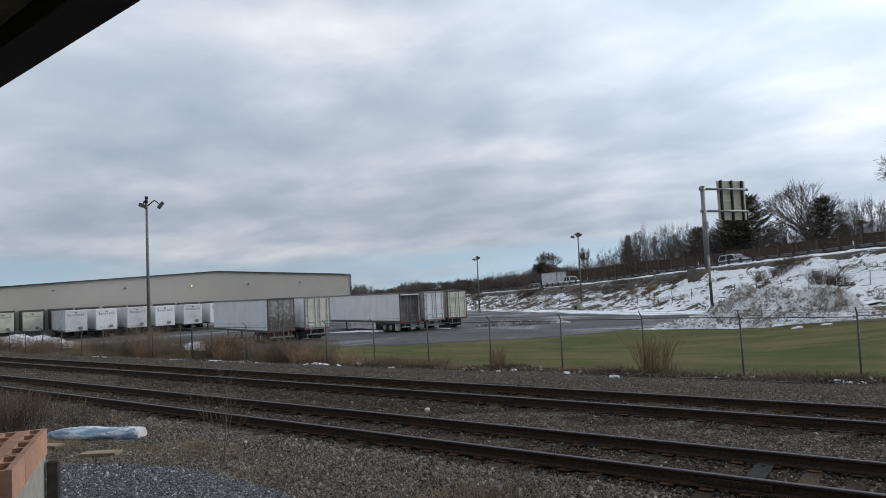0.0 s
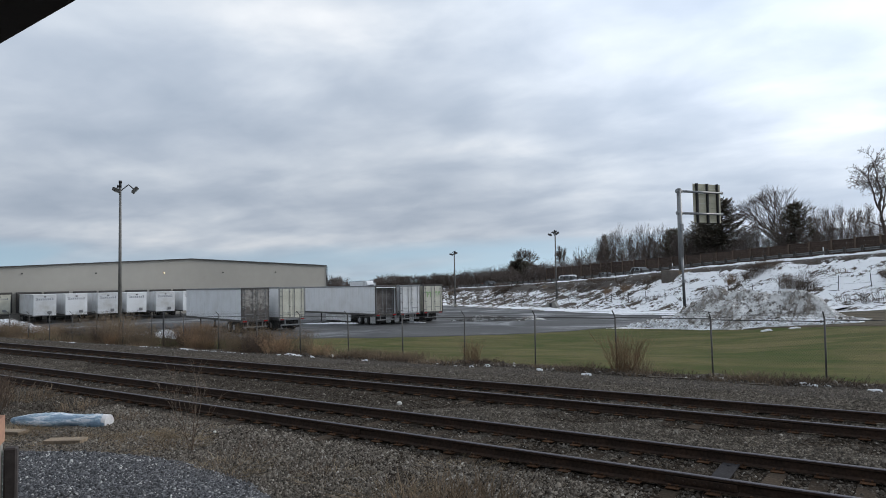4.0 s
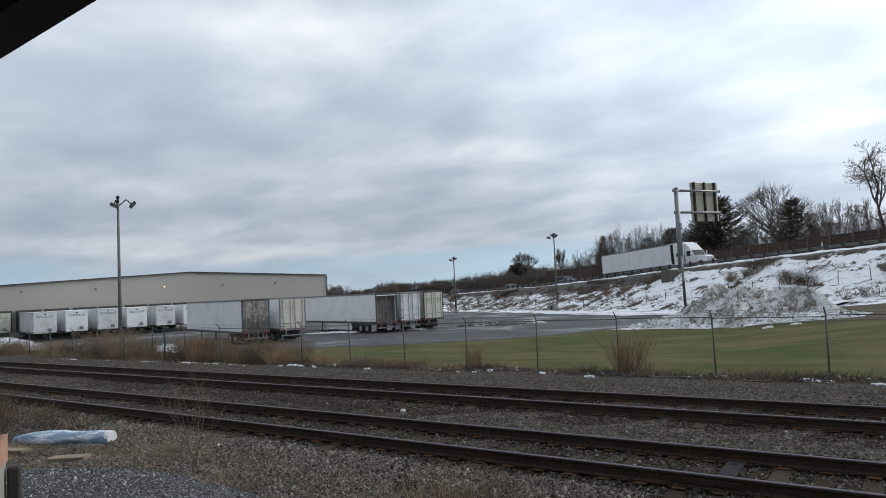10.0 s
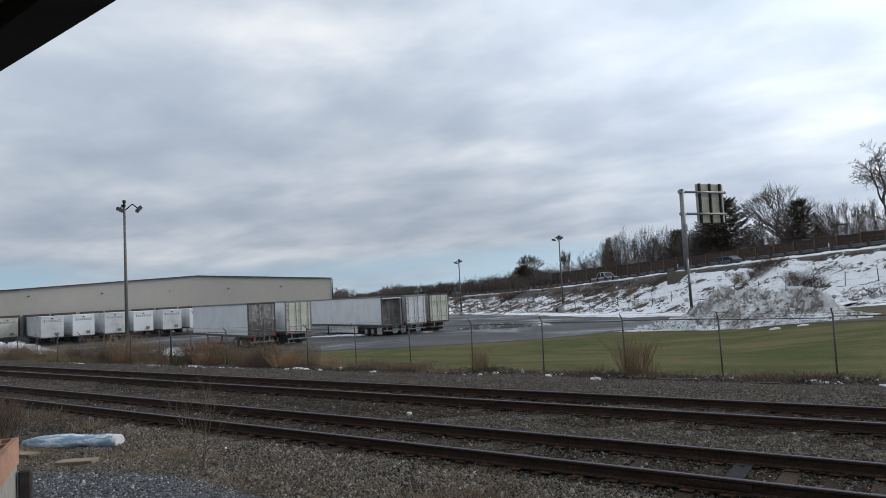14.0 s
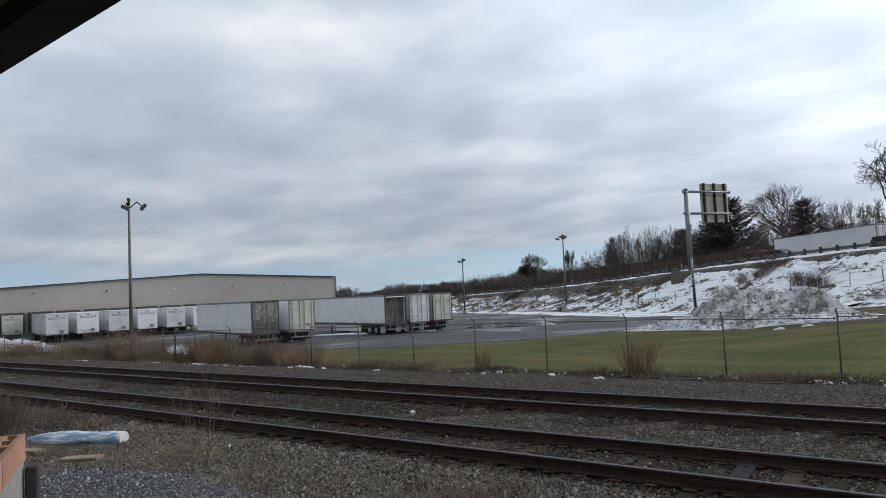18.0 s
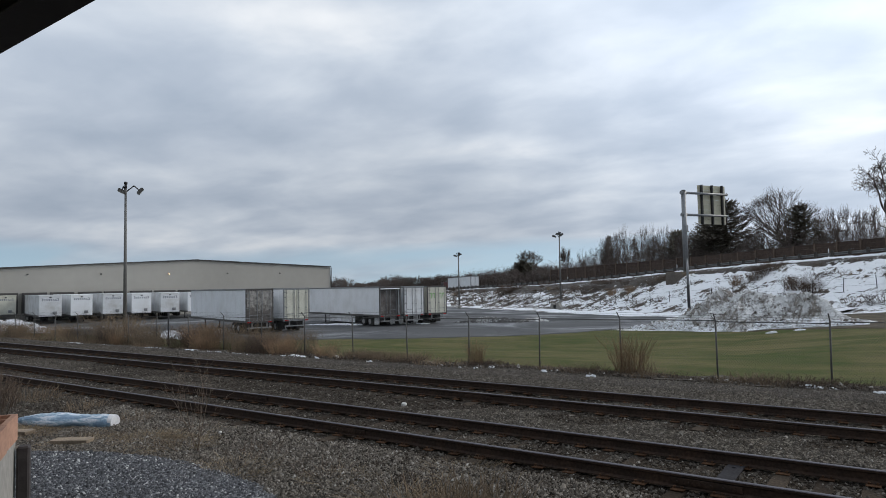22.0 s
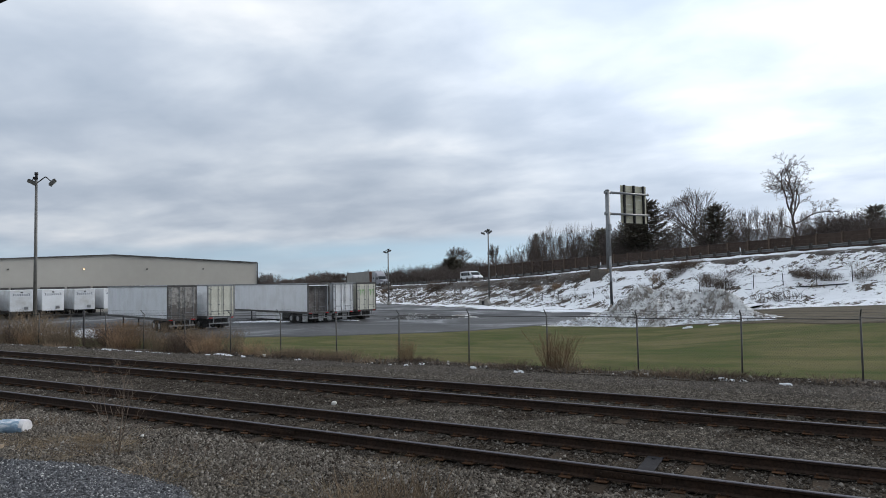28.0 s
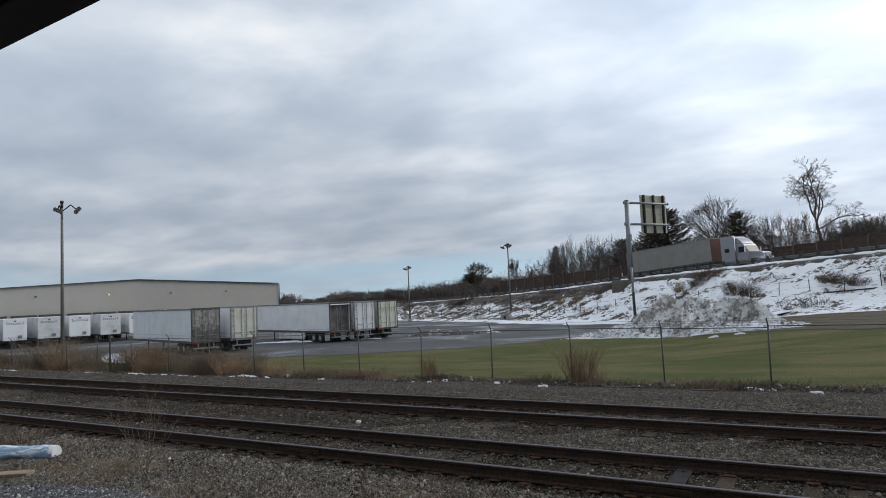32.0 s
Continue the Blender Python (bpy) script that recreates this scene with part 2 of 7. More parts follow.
def snow_dirt(name, snow, dirt, dirt2, scale, lo, hi, stretch=(1, 1, 1), grime=0.25, turn=0.0, thaw=None, relief=0.12, speckle=0.55):
    """Thawing snow broken by earth and dead weeds."""
    m = bpy.data.materials.new(name)
    m.use_nodes = True
    nt, N, L, b = nodes_of(m)
    tc, mp = N("ShaderNodeTexCoord"), N("ShaderNodeMapping")
    mp.inputs["Scale"].default_value = stretch
    mp.inputs["Rotation"].default_value = (0, 0, turn)
    L(tc.outputs["Object"], mp.inputs[0])
    big = noise_node(nt, mp.outputs[0], scale, 8.0, 0.62, 0.3)
    speck = noise_node(nt, mp.outputs[0], scale * 5.5, 5.0, 0.7, 0.2)
    both = N("ShaderNodeMix")
    both.inputs[0].default_value = speckle
    L(big, both.inputs[2]), L(speck, both.inputs[3])
    amount = both.outputs[0]
    if thaw:
        # less snow left past a place along x
        sx, ma = N("ShaderNodeSeparateXYZ"), N("ShaderNodeMath")
        L(tc.outputs["Object"], sx.inputs[0])
        ma.operation = "SUBTRACT"
        L(amount, ma.inputs[0]), L(range_node(nt, sx.outputs[0], thaw[0], thaw[1], thaw[2], 0.0), ma.inputs[1])
        amount = ma.outputs[0]
    mask = range_node(nt, amount, lo, hi)
    fine = noise_node(nt, tc.outputs["Object"], 3.5, 6.0, 0.65)
    s = mix_node(nt, range_node(nt, fine, 0.45, 0.75, 0.0, grime), snow, tuple(c * 0.45 for c in snow))
    d = mix_node(nt, range_node(nt, fine, 0.35, 0.65), dirt, dirt2)
    L(mix_node(nt, mask, d, s), b.inputs["Base Color"])
    b.inputs["Roughness"].default_value = 0.85
    bp = N("ShaderNodeBump")
    bp.inputs["Strength"].default_value, bp.inputs["Distance"].default_value = 0.6, relief
    mx = N("ShaderNodeMath")
    L(fine, mx.inputs[0]), L(mask, mx.inputs[1])
    L(mx.outputs[0], bp.inputs["Height"]), L(bp.outputs[0], b.inputs["Normal"])
    return m


def plain(name, base, rough=0.5, metal=0.0, emit=0.0):
    m = bpy.data.materials.new(name)
    m.use_nodes = True
    b = m.node_tree.nodes["Principled BSDF"]
    b.inputs["Base Color"].default_value = (*base, 1)
    b.inputs["Roughness"].default_value, b.inputs["Metallic"].default_value = rough, metal
    if emit:
        b.inputs["Emission Color"].default_value = (*base, 1)
        b.inputs["Emission Strength"].default_value = emit
    return m


def grass_field():
    m = bpy.data.materials.new("winter_grass")
    m.use_nodes = True
    nt, N, L, b = nodes_of(m)
    tc = N("ShaderNodeTexCoord")
    o = tc.outputs["Object"]
    mp = N("ShaderNodeMapping")
    mp.inputs["Scale"].default_value = (0.34, 1.2, 1.0)
    L(o, mp.inputs[0])
    big = noise_node(nt, mp.outputs[0], 0.30, 6.0, 0.66, 0.6)
    mid = noise_node(nt, mp.outputs[0], 0.8, 6.0, 0.65)
    fine = noise_node(nt, o, 22.0, 4.0, 0.6)
    c = mix_node(nt, range_node(nt, big, 0.44, 0.56), (0.078, 0.095, 0.034), (0.158, 0.138, 0.066))
    c = mix_node(nt, range_node(nt, mid, 0.46, 0.68, 0.0, 0.6), c, (0.172, 0.142, 0.080))
    patchy = noise_node(nt, o, 0.19, 5.0, 0.6, 0.8)
    c = mix_node(nt, range_node(nt, patchy, 0.45, 0.62, 0.0, 0.7), c, (0.060, 0.084, 0.026))
    spot = noise_node(nt, o, 1.1, 6.0, 0.7, 0.3)
    c = mix_node(nt, range_node(nt, spot, 0.48, 0.66, 0.0, 0.5), c, (0.135, 0.112, 0.062))
    c = mix_node(nt, range_node(nt, fine, 0.3, 0.75, 0.0, 0.5), c, (0.042, 0.042, 0.014))
    L(c, b.inputs["Base Color"])
    b.inputs["Roughness"].default_value = 0.95
    b.inputs["Specular IOR Level"].default_value = 0.03
    bp = N("ShaderNodeBump")
    bp.inputs["Strength"].default_value, bp.inputs["Distance"].default_value = 0.7, 0.05
    L(fine, bp.inputs["Height"]), L(bp.outputs[0], b.inputs["Normal"])
    return m


GRASS = grass_field()
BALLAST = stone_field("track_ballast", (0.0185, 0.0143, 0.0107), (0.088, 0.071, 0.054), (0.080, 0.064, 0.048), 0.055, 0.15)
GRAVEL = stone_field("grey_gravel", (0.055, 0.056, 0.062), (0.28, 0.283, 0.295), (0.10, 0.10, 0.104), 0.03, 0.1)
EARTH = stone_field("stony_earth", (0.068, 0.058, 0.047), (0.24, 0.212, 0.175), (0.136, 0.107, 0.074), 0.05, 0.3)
ASPHALT = material("yard_asphalt", (0.080, 0.080, 0.082), 0.82, var=0.16, scale=0.12, fine=14.0, bump=0.15, tint=(0.048, 0.049, 0.052), tint_at=0.55)
nt, N, L, b = nodes_of(ASPHALT)
damp = noise_node(nt, N("ShaderNodeTexCoord").outputs["Object"], 0.11, 5.0, 0.6, 0.5)
L(range_node(nt, damp, 0.46, 0.62, 0.85, 0.32), b.inputs["Roughness"])
ROAD = material("road_asphalt", (0.085, 0.085, 0.088), 0.85, var=0.15, scale=0.2, fine=12.0, bump=0.15)
SLOPE = snow_dirt("snowy_slope", (0.89, 0.895, 0.905), (0.115, 0.085, 0.06), (0.06, 0.045, 0.034), 0.55, 0.451, 0.466, (0.75, 1.25, 1.0), grime=0.06, turn=radians(30), thaw=(-46.0, -26.0, 0.06), relief=0.2, speckle=0.46)
BARE_SLOPE = snow_dirt("bare_shoulder", (0.74, 0.74, 0.75), (0.105, 0.086, 0.070), (0.046, 0.038, 0.032), 0.7, 0.565, 0.60, (0.6, 1.4, 1.0), turn=radians(30), relief=0.3)
DIRTY_SNOW = snow_dirt("plowed_snow", (0.76, 0.752, 0.74), (0.36, 0.322, 0.285), (0.15, 0.126, 0.105), 0.6, 0.445, 0.53, (1.3, 1.3, 0.8), grime=0.35, relief=0.35, speckle=0.4)
SNOW = snow_dirt("thin_snow", (0.82, 0.83, 0.85), (0.30, 0.28, 0.26), (0.22, 0.2, 0.18), 0.8, 0.28, 0.42)
RAIL_SIDE = material("rusty_rail_steel", (0.040, 0.028, 0.022), 0.75, 0.25, var=0.3, scale=3, fine=25, bump=0.2, depth=0.003, tint=(0.060, 0.037, 0.026), spec=0.12)
RAIL_TOP = material("worn_rail_head", (0.088, 0.078, 0.086), 0.5, 0.7, var=0.1, scale=5, fine=60, bump=0.05, depth=0.001)
TIE = material("weathered_tie", (0.056, 0.043, 0.032), 0.9, var=0.35, scale=2.5, fine=26, bump=0.6, depth=0.01, tint=(0.036, 0.029, 0.024), each=0.35, spec=0.04)
PLATE = material("rusty_plate", (0.10, 0.055, 0.032), 0.85, 0.3, var=0.3, scale=8, fine=50, bump=0.3, depth=0.003, each=0.3, spec=0.1)
DARK_STEEL = material("dark_steel", (0.045, 0.044, 0.046), 0.55, 0.5, var=0.2, scale=3, fine=40, bump=0.1, depth=0.002)
GALV = material("galvanised_steel", (0.23, 0.235, 0.24), 0.5, 0.6, var=0.15, scale=4, fine=60, bump=0.08, depth=0.001)
DULL_POST = material("weathered_post_steel", (0.105, 0.10, 0.095), 0.7, 0.3, var=0.2, scale=4, fine=50, bump=0.1, depth=0.002)
LAMP_STEEL = material("lamp_pole_steel", (0.155, 0.15, 0.142), 0.65, 0.3, var=0.15, scale=3, fine=40, bump=0.08, depth=0.002)
WALL = material("beige_metal_wall", (0.375, 0.355, 0.315), 0.7, var=0.025, scale=0.08, fine=0.9, bump=0.0, tint=(0.345, 0.327, 0.292), tint_at=0.52)
TRIM = material("dark_roof_trim", (0.07, 0.065, 0.062), 0.6, var=0.15, scale=1, fine=20, bump=0.05)
ROOF = material("metal_roof", (0.40, 0.40, 0.39), 0.5, 0.3, var=0.1, scale=0.5, fine=10, bump=0.05)
WHITE = material("white_trailer_paint", (0.73, 0.74, 0.75), 0.45, var=0.06, scale=0.7, fine=8, bump=0.03, tint=(0.62, 0.62, 0.61), tint_at=0.62)
WHITE_B = material("chalky_trailer_paint", (0.60, 0.61, 0.62), 0.6, var=0.08, scale=0.9, fine=8, bump=0.03, tint=(0.44, 0.43, 0.41), tint_at=0.6)
CREAM = material("cream_trailer_paint", (0.55, 0.54, 0.46), 0.6, var=0.1, scale=1.1, fine=10, bump=0.03, tint=(0.42, 0.40, 0.33))
TYRE = material("tyre_rubber", (0.022, 0.022, 0.023), 0.85, var=0.2, scale=4, fine=40, bump=0.2, depth=0.004)
RIM = material("wheel_steel", (0.38, 0.38, 0.38), 0.45, 0.6, var=0.15, scale=5, fine=50, bump=0.05)
CONCRETE = material("stained_concrete", (0.29, 0.275, 0.25), 0.9, var=0.15, scale=0.8, fine=20, bump=0.3, tint=(0.19, 0.175, 0.155))
BARK = material("winter_bark", (0.118, 0.094, 0.084), 0.9, var=0.3, scale=3, fine=20, bump=0.3, each=0.25)
TWIG = material("bare_twigs", (0.150, 0.112, 0.085), 0.9, var=0.25, scale=2, fine=10, bump=0.0, each=0.25)
NEEDLE = material("spruce_needles", (0.162, 0.146, 0.118), 0.9, var=0.4, scale=1.5, fine=8, bump=0.0, each=0.2, spec=0.08)
STRAW = material("dead_weeds", (0.222, 0.168, 0.112), 0.9, var=0.3, scale=2, fine=10, bump=0.0, tint=(0.155, 0.112, 0.074), tint_at=0.5, each=0.25)
TAWNY = material("tawny_stems", (0.31, 0.205, 0.122), 0.9, var=0.3, scale=2, fine=10, bump=0.0, tint=(0.17, 0.105, 0.066), tint_at=0.5, each=0.15)
PALE_STRAW = material("pale_dry_grass", (0.34, 0.265, 0.175), 0.9, var=0.3, scale=2, fine=10, bump=0.0, tint=(0.22, 0.165, 0.105), tint_at=0.5, each=0.2)
RUST_WEED = material("rusty_weeds", (0.122, 0.085, 0.062), 0.9, var=0.3, scale=2, fine=10, bump=0.0, tint=(0.07, 0.051, 0.039), tint_at=0.5, each=0.2)
BARRIER = material("brown_barrier_boards", (0.080, 0.056, 0.044), 0.85, var=0.2, scale=1.2, fine=12, bump=0.2, each=0.14)
SIGN_BACK = material("bare_sign_sheet", (0.46, 0.43, 0.32), 0.55, 0.1, var=0.08, scale=1, fine=10, bump=0.03, tint=(0.38, 0.36, 0.28))
SOIL = material("thawed_soil", (0.098, 0.078, 0.052), 0.95, var=0.3, scale=0.7, fine=9, bump=0.4, depth=0.04, tint=(0.062, 0.052, 0.034), tint_at=0.5, spec=0.15)
BEAM = material("weathered_rail_beam", (0.15, 0.15, 0.148), 0.6, 0.4, var=0.2, scale=2, fine=30, bump=0.08, depth=0.002)
GLASS_DARK = plain("dark_vehicle_glass", (0.012, 0.014, 0.016), 0.3)
GLASS_DARK.node_tree.nodes["Principled BSDF"].inputs["Specular IOR Level"].default_value = 0.2
LAMP_GLOW = plain("lit_wall_lamp", (1.0, 0.60, 0.32), 0.4, 0, 4.5)

# ---- mesh helpers ----
def sstep(a, b, x):
    t = np.clip((np.asarray(x, float) - a) / (b - a), 0, 1)
    return t * t * (3 - 2 * t)


def box(bm, x0, y0, z0, x1, y1, z1, mat=0):
    vs = [bm.verts.new(p) for p in ((x0, y0, z0), (x1, y0, z0), (x1, y1, z0), (x0, y1, z0), (x0, y0, z1), (x1, y0, z1), (x1, y1, z1), (x0, y1, z1))]
    fs = []
    for q in ((3, 2, 1, 0), (4, 5, 6, 7), (0, 1, 5, 4), (1, 2, 6, 5), (2, 3, 7, 6), (3, 0, 4, 7)):
        f = bm.faces.new([vs[i] for i in q])
        f.material_index = mat
        fs.append(f)
    return vs


def soft_box(bm, x0, y0, z0, x1, y1, z1, r=0.02, mat=0, seg=1):
    vs = box(bm, x0, y0, z0, x1, y1, z1, mat)
    es = {e for v in vs for e in v.link_edges}
    bmesh.ops.bevel(bm, geom=list(es), offset=r, segments=seg, affect="EDGES", profile=0.5)


def prism(bm, pts, y0, y1, mat=0):
    """An outline in x, z drawn out along y."""
    a = [bm.verts.new((x, y0, z)) for x, z in pts]
    b = [bm.verts.new((x, y1, z)) for x, z in pts]
    n = len(pts)
    fs = [bm.faces.new(a), bm.faces.new(b[::-1])]
    for i in range(n):
        fs.append(bm.faces.new((a[(i + 1) % n], a[i], b[i], b[(i + 1) % n])))
    for f in fs:
        f.material_index = mat
    return a + b


def tube(bm, p, q, r0, r1=None, n=8, mat=0, caps=True):
    p, q = Vector(p), Vector(q)
    r1 = r0 if r1 is None else r1
    d = (q - p).normalized()
    u = d.orthogonal().normalized()
    v = d.cross(u)
    ra, rb = [], []
    for i in range(n):
        a = 2 * math.pi * i / n
        o = u * math.cos(a) + v * math.sin(a)
        ra.append(bm.verts.new(p + o * r0))
        rb.append(bm.verts.new(q + o * r1))
    for i in range(n):
        f = bm.faces.new((ra[i], ra[(i + 1) % n], rb[(i + 1) % n], rb[i]))
        f.material_index = mat
        f.smooth = n > 6
    if caps:
        for ring in (ra[::-1], rb):
            bm.faces.new(ring).material_index = mat


def mesh_of(bm, name, materials):
    bmesh.ops.recalc_face_normals(bm, faces=bm.faces)
    me = bpy.data.meshes.new(name)
    bm.to_mesh(me)
    bm.free()
    for m in materials if isinstance(materials, (list, tuple)) else (materials,):
        me.materials.append(m)
    return me


def part(name, bm, materials, parent=None, label="", m=None):
    ob = new(name, bm if isinstance(bm, bpy.types.Mesh) else mesh_of(bm, name, materials))
    if parent:
        ob.parent = parent
    if m is not None:
        ob.matrix_basis = m
    if label:
        tagged(ob, label)
    return ob


def thing(name, label, category, m=None, group="", kind=""):
    ob = new(name)
    ob.empty_display_size = 0.3
    if m is not None:
        ob.matrix_basis = m
    return tagged(ob, label, category, group, kind)


def raw_mesh(name, verts, faces, materials, smooth=False):
    me = bpy.data.meshes.new(name)
    me.from_pydata([tuple(v) for v in verts] if not isinstance(verts, list) else verts, [], faces)
    for m in materials if isinstance(materials, (list, tuple)) else (materials,):
        me.materials.append(m)
    if smooth:
        me.polygons.foreach_set("use_smooth", [True] * len(me.polygons))
    me.update()
    return me


def grid_mesh(name, xs, ys, place, materials, smooth=True):
    """place(x, y) on arrays gives the three coordinates."""
    X, Y = np.meshgrid(xs, ys)
    P = np.stack(place(X, Y), -1).reshape(-1, 3)
    nx, ny = len(xs), len(ys)
    i = np.arange(nx - 1)[None, :] + np.arange(ny - 1)[:, None] * nx
    F = np.stack([i, i + 1, i + 1 + nx, i + nx], -1).reshape(-1, 4)
    return raw_mesh(name, P.tolist(), F.tolist(), materials, smooth)


def lattice(i, j, seed):
    h = np.sin(i * 127.1 + j * 311.7 + seed * 74.7) * 43758.5453
    return h - np.floor(h)


def fbm(x, y, scale=1.0, octaves=4, seed=0.0, rough=0.5):
    """Fractal value noise about zero, from -1 to 1."""
    x, y = np.asarray(x, float) * scale, np.asarray(y, float) * scale
    total, amp, norm = 0.0, 1.0, 0.0
    for k in range(octaves):
        i, j = np.floor(x), np.floor(y)
        u, v = x - i, y - j
        u, v = u * u * (3 - 2 * u), v * v * (3 - 2 * v)
        a = lattice(i, j, seed + k) * (1 - u) + lattice(i + 1, j, seed + k) * u
        b = lattice(i, j + 1, seed + k) * (1 - u) + lattice(i + 1, j + 1, seed + k) * u
        total = total + amp * (2 * (a * (1 - v) + b * v) - 1)
        norm += amp
        amp *= rough
        x, y = x * 2.03 + 5.1, y * 2.03 - 3.7
    return total / norm


# ---- the lie of the land ----
E_S, E_P = (math.cos(radians(30)), -0.5), (0.5, math.cos(radians(30)))    # along the highway, and away across it


def hw(s, p):
    return s * E_S[0] + p * E_P[0], s * E_S[1] + p * E_P[1]


def to_hw(x, y):
    return x * E_S[0] + y * E_S[1], x * E_P[0] + y * E_P[1]


def by_angle(az, p):
    s = -p * math.tan(radians(az + 30))
    return hw(s, p)


def road_z(s):
    return np.interp(s, (-330, -230, -180, -143, -118, -100, -88, -78, -66, -57, -48, -40, -33, 0, 60), (-1.4, -0.4, 0.45, 1.15, 1.72, 2.2, 2.67, 3.14, 3.82, 4.19, 4.52, 4.78, 5.0, 5.75, 6.2))


def wavy(x, y, k=1.0, seed=0.0):
    return (np.sin(x * 0.9 * k + seed) * np.cos(y * 1.1 * k + 1.3 * seed) + 0.6 * np.sin(x * 2.3 * k - y * 1.7 * k + seed * 2.1) + 0.35 * np.sin(x * 4.9 * k + y * 5.3 * k + seed))


FOOT = 56.0


def land(x, y):
    """Height of the ground, without the track ballast."""
    x, y = np.asarray(x, float), np.asarray(y, float)
    s, p = to_hw(x, y)
    z = -0.10 + (np.clip(0.0085 * (x + 6), -0.42, 0.12) - 0.17) * sstep(17.5, 21.3, y)
    low = np.interp(np.degrees(np.arctan2(-x, np.maximum(y, 1.0))), (-20, -3.3, 5.8, 12, 20, 25), (0.9, 0.34, -0.34, -0.95, -1.42, -1.50))
    far = sstep(23.5, 42.0 - 5.0 * sstep(-15, -30, x), y)
    z = z * (1 - far) + low * far
    z = z + 0.03 * wavy(x, y, 0.25, 2.0)
    r = np.clip((p - FOOT) / (64.6 - FOOT), 0, 1)
    r = 0.65 * r + 0.35 * r * r * (3 - 2 * r)
    top = np.maximum(road_z(s) - 0.12, -1.5)
    z = z * (1 - r) + top * r
    return z


def land_at(x, y):
    return float(land(x, y))


def stepped(parts):
    out = []
    for a, b, d in parts:
        out += list(np.arange(a, b, d))
    return np.array(out + [parts[-1][1]])


def far_flat(x, y):
    d = np.hypot(x, y)
    p = to_hw(x, y)[1]
    return x, y, land(x, y) * (1 - sstep(350, 900, d)) - 1.5 * sstep(350, 900, d) - 0.02 - 0.4 * sstep(FOOT - 3.0, FOOT - 1.0, p)


ground = new("ground", grid_mesh("ground", stepped([(-2600, -400, 200), (-400, -130, 15), (-130, -70, 4), (-70, 20, 1.0), (20, 80, 6), (80, 400, 40), (400, 2600, 200)]),
                                 stepped([(-600, -60, 60), (-60, 0, 6), (0, 80, 1.0), (80, 140, 4), (140, 400, 13), (400, 3000, 200)]), far_flat, GRASS))
tagged(ground, "short winter grass, green going to straw", "ground", kind="structure")

# the worn verge and stony earth under and beside the tracks
verge = new("verge", grid_mesh("verge", stepped([(-150, -45, 3), (-45, 6, 0.5), (6, 60, 4)]), np.linspace(-14, 22.4, 75),
                               lambda x, y: (x, np.where(y > 22.2, y - 0.5 + 0.25 * np.sin(x * 0.8) + 0.3 * np.sin(x * 2.1) + 0.2 * np.sin(x * 5.3), y), land(x, np.minimum(y, 22)) + 0.03 + 0.02 * wavy(x, y, 1.1)), EARTH))
tagged(verge, "stony brown earth with thin dead weeds", "verge", kind="structure")


def ballast_z(x, y):
    """Two low shouldered beds, the tracks' centres at 9.95 and 14.24."""
    z = -0.035 - 0.10 * sstep(1.75, 3.2, np.abs(y - 12.1) - 2.1) - 0.05 * np.exp(-((y - 12.1) / 0.5) ** 2)
    return z + 0.012 * wavy(x, y, 2.2, 0.7)


trackbed = new("trackbed", grid_mesh("trackbed", stepped([(-150, -45, 2.5), (-45, 6, 0.2), (6, 70, 4)]), np.linspace(6.6, 18.3, 100), lambda x, y: (x, y, ballast_z(x, y)), BALLAST))
tagged(trackbed, "grey crushed-stone ballast stained brown", "trackbed", kind="structure")

# ---- the truck yard's asphalt: its near edge runs slantwise past the grass ----
YARD_TURN = 73.0                                   # the way the parked trailers point
U = compass(YARD_TURN)                             # away from the viewer, along the trailers
V = compass(YARD_TURN - 90)                        # along the rows, to the right


def yard(w, l, z=None):
    x, y = w * U.x + l * V.x, w * U.y + l * V.y
    return Vector((x, y, land_at(x, y) if z is None else z))


def near_edge(x):
    return np.interp(x, (-300, -62, -50, -41, -35, -29.6, -26, -22.4, -20, -17), (25, 27, 32, 38, 41.6, 46.6, 50.5, 57.5, 63, 70))


def yard_place(a, b):
    y0 = near_edge(a) + 0.25 * wavy(a, a * 0.3, 1.3)
    s_far = (FOOT + 0.5 - a * E_P[0]) / E_P[1]
    y = y0 + (np.maximum(s_far, y0 + 0.3) - y0) * b
    return a, y, land(a, y) + 0.03 - 0.12 * (b <= 0)


asphalt = new("yard_pavement", grid_mesh("yard_pavement", stepped([(-280, -120, 8), (-120, -17.5, 0.8)]), np.concatenate([[0.0, 0.004], np.linspace(0.015, 1, 68)]), yard_place, ASPHALT))
tagged(asphalt, "worn grey asphalt of a truck yard, damp in places", "pavement", kind="structure")

# ---- highway on its embankment ----
S_ROAD = stepped([(-900, -330, 30), (-330, 0, 3), (0, 900, 30)])


def road_strip(name, p0, p1, lift, material_, label, category, n=2, rough=0.0):
    me = grid_mesh(name, S_ROAD, np.linspace(p0, p1, n), lambda s, p: (*hw(s, p), road_z(s) + lift + rough * wavy(s, p, 1.1)), material_)
    return tagged(new(name, me), label, category, kind="structure")


road_strip("highway_road", 66.3, 91.5, 0.02, ROAD, "grey asphalt highway with several lanes", "road", 8)
for k, pp in enumerate((67.0, 70.75, 74.6, 78.5, 82.2, 86.0)):
    road_strip("lane_line_%d" % (k + 1), pp, pp + 0.14, 0.026, plain("lane_paint_%d" % k, (0.55, 0.55, 0.52), 0.8), "thin painted lane line on asphalt", "lane line")


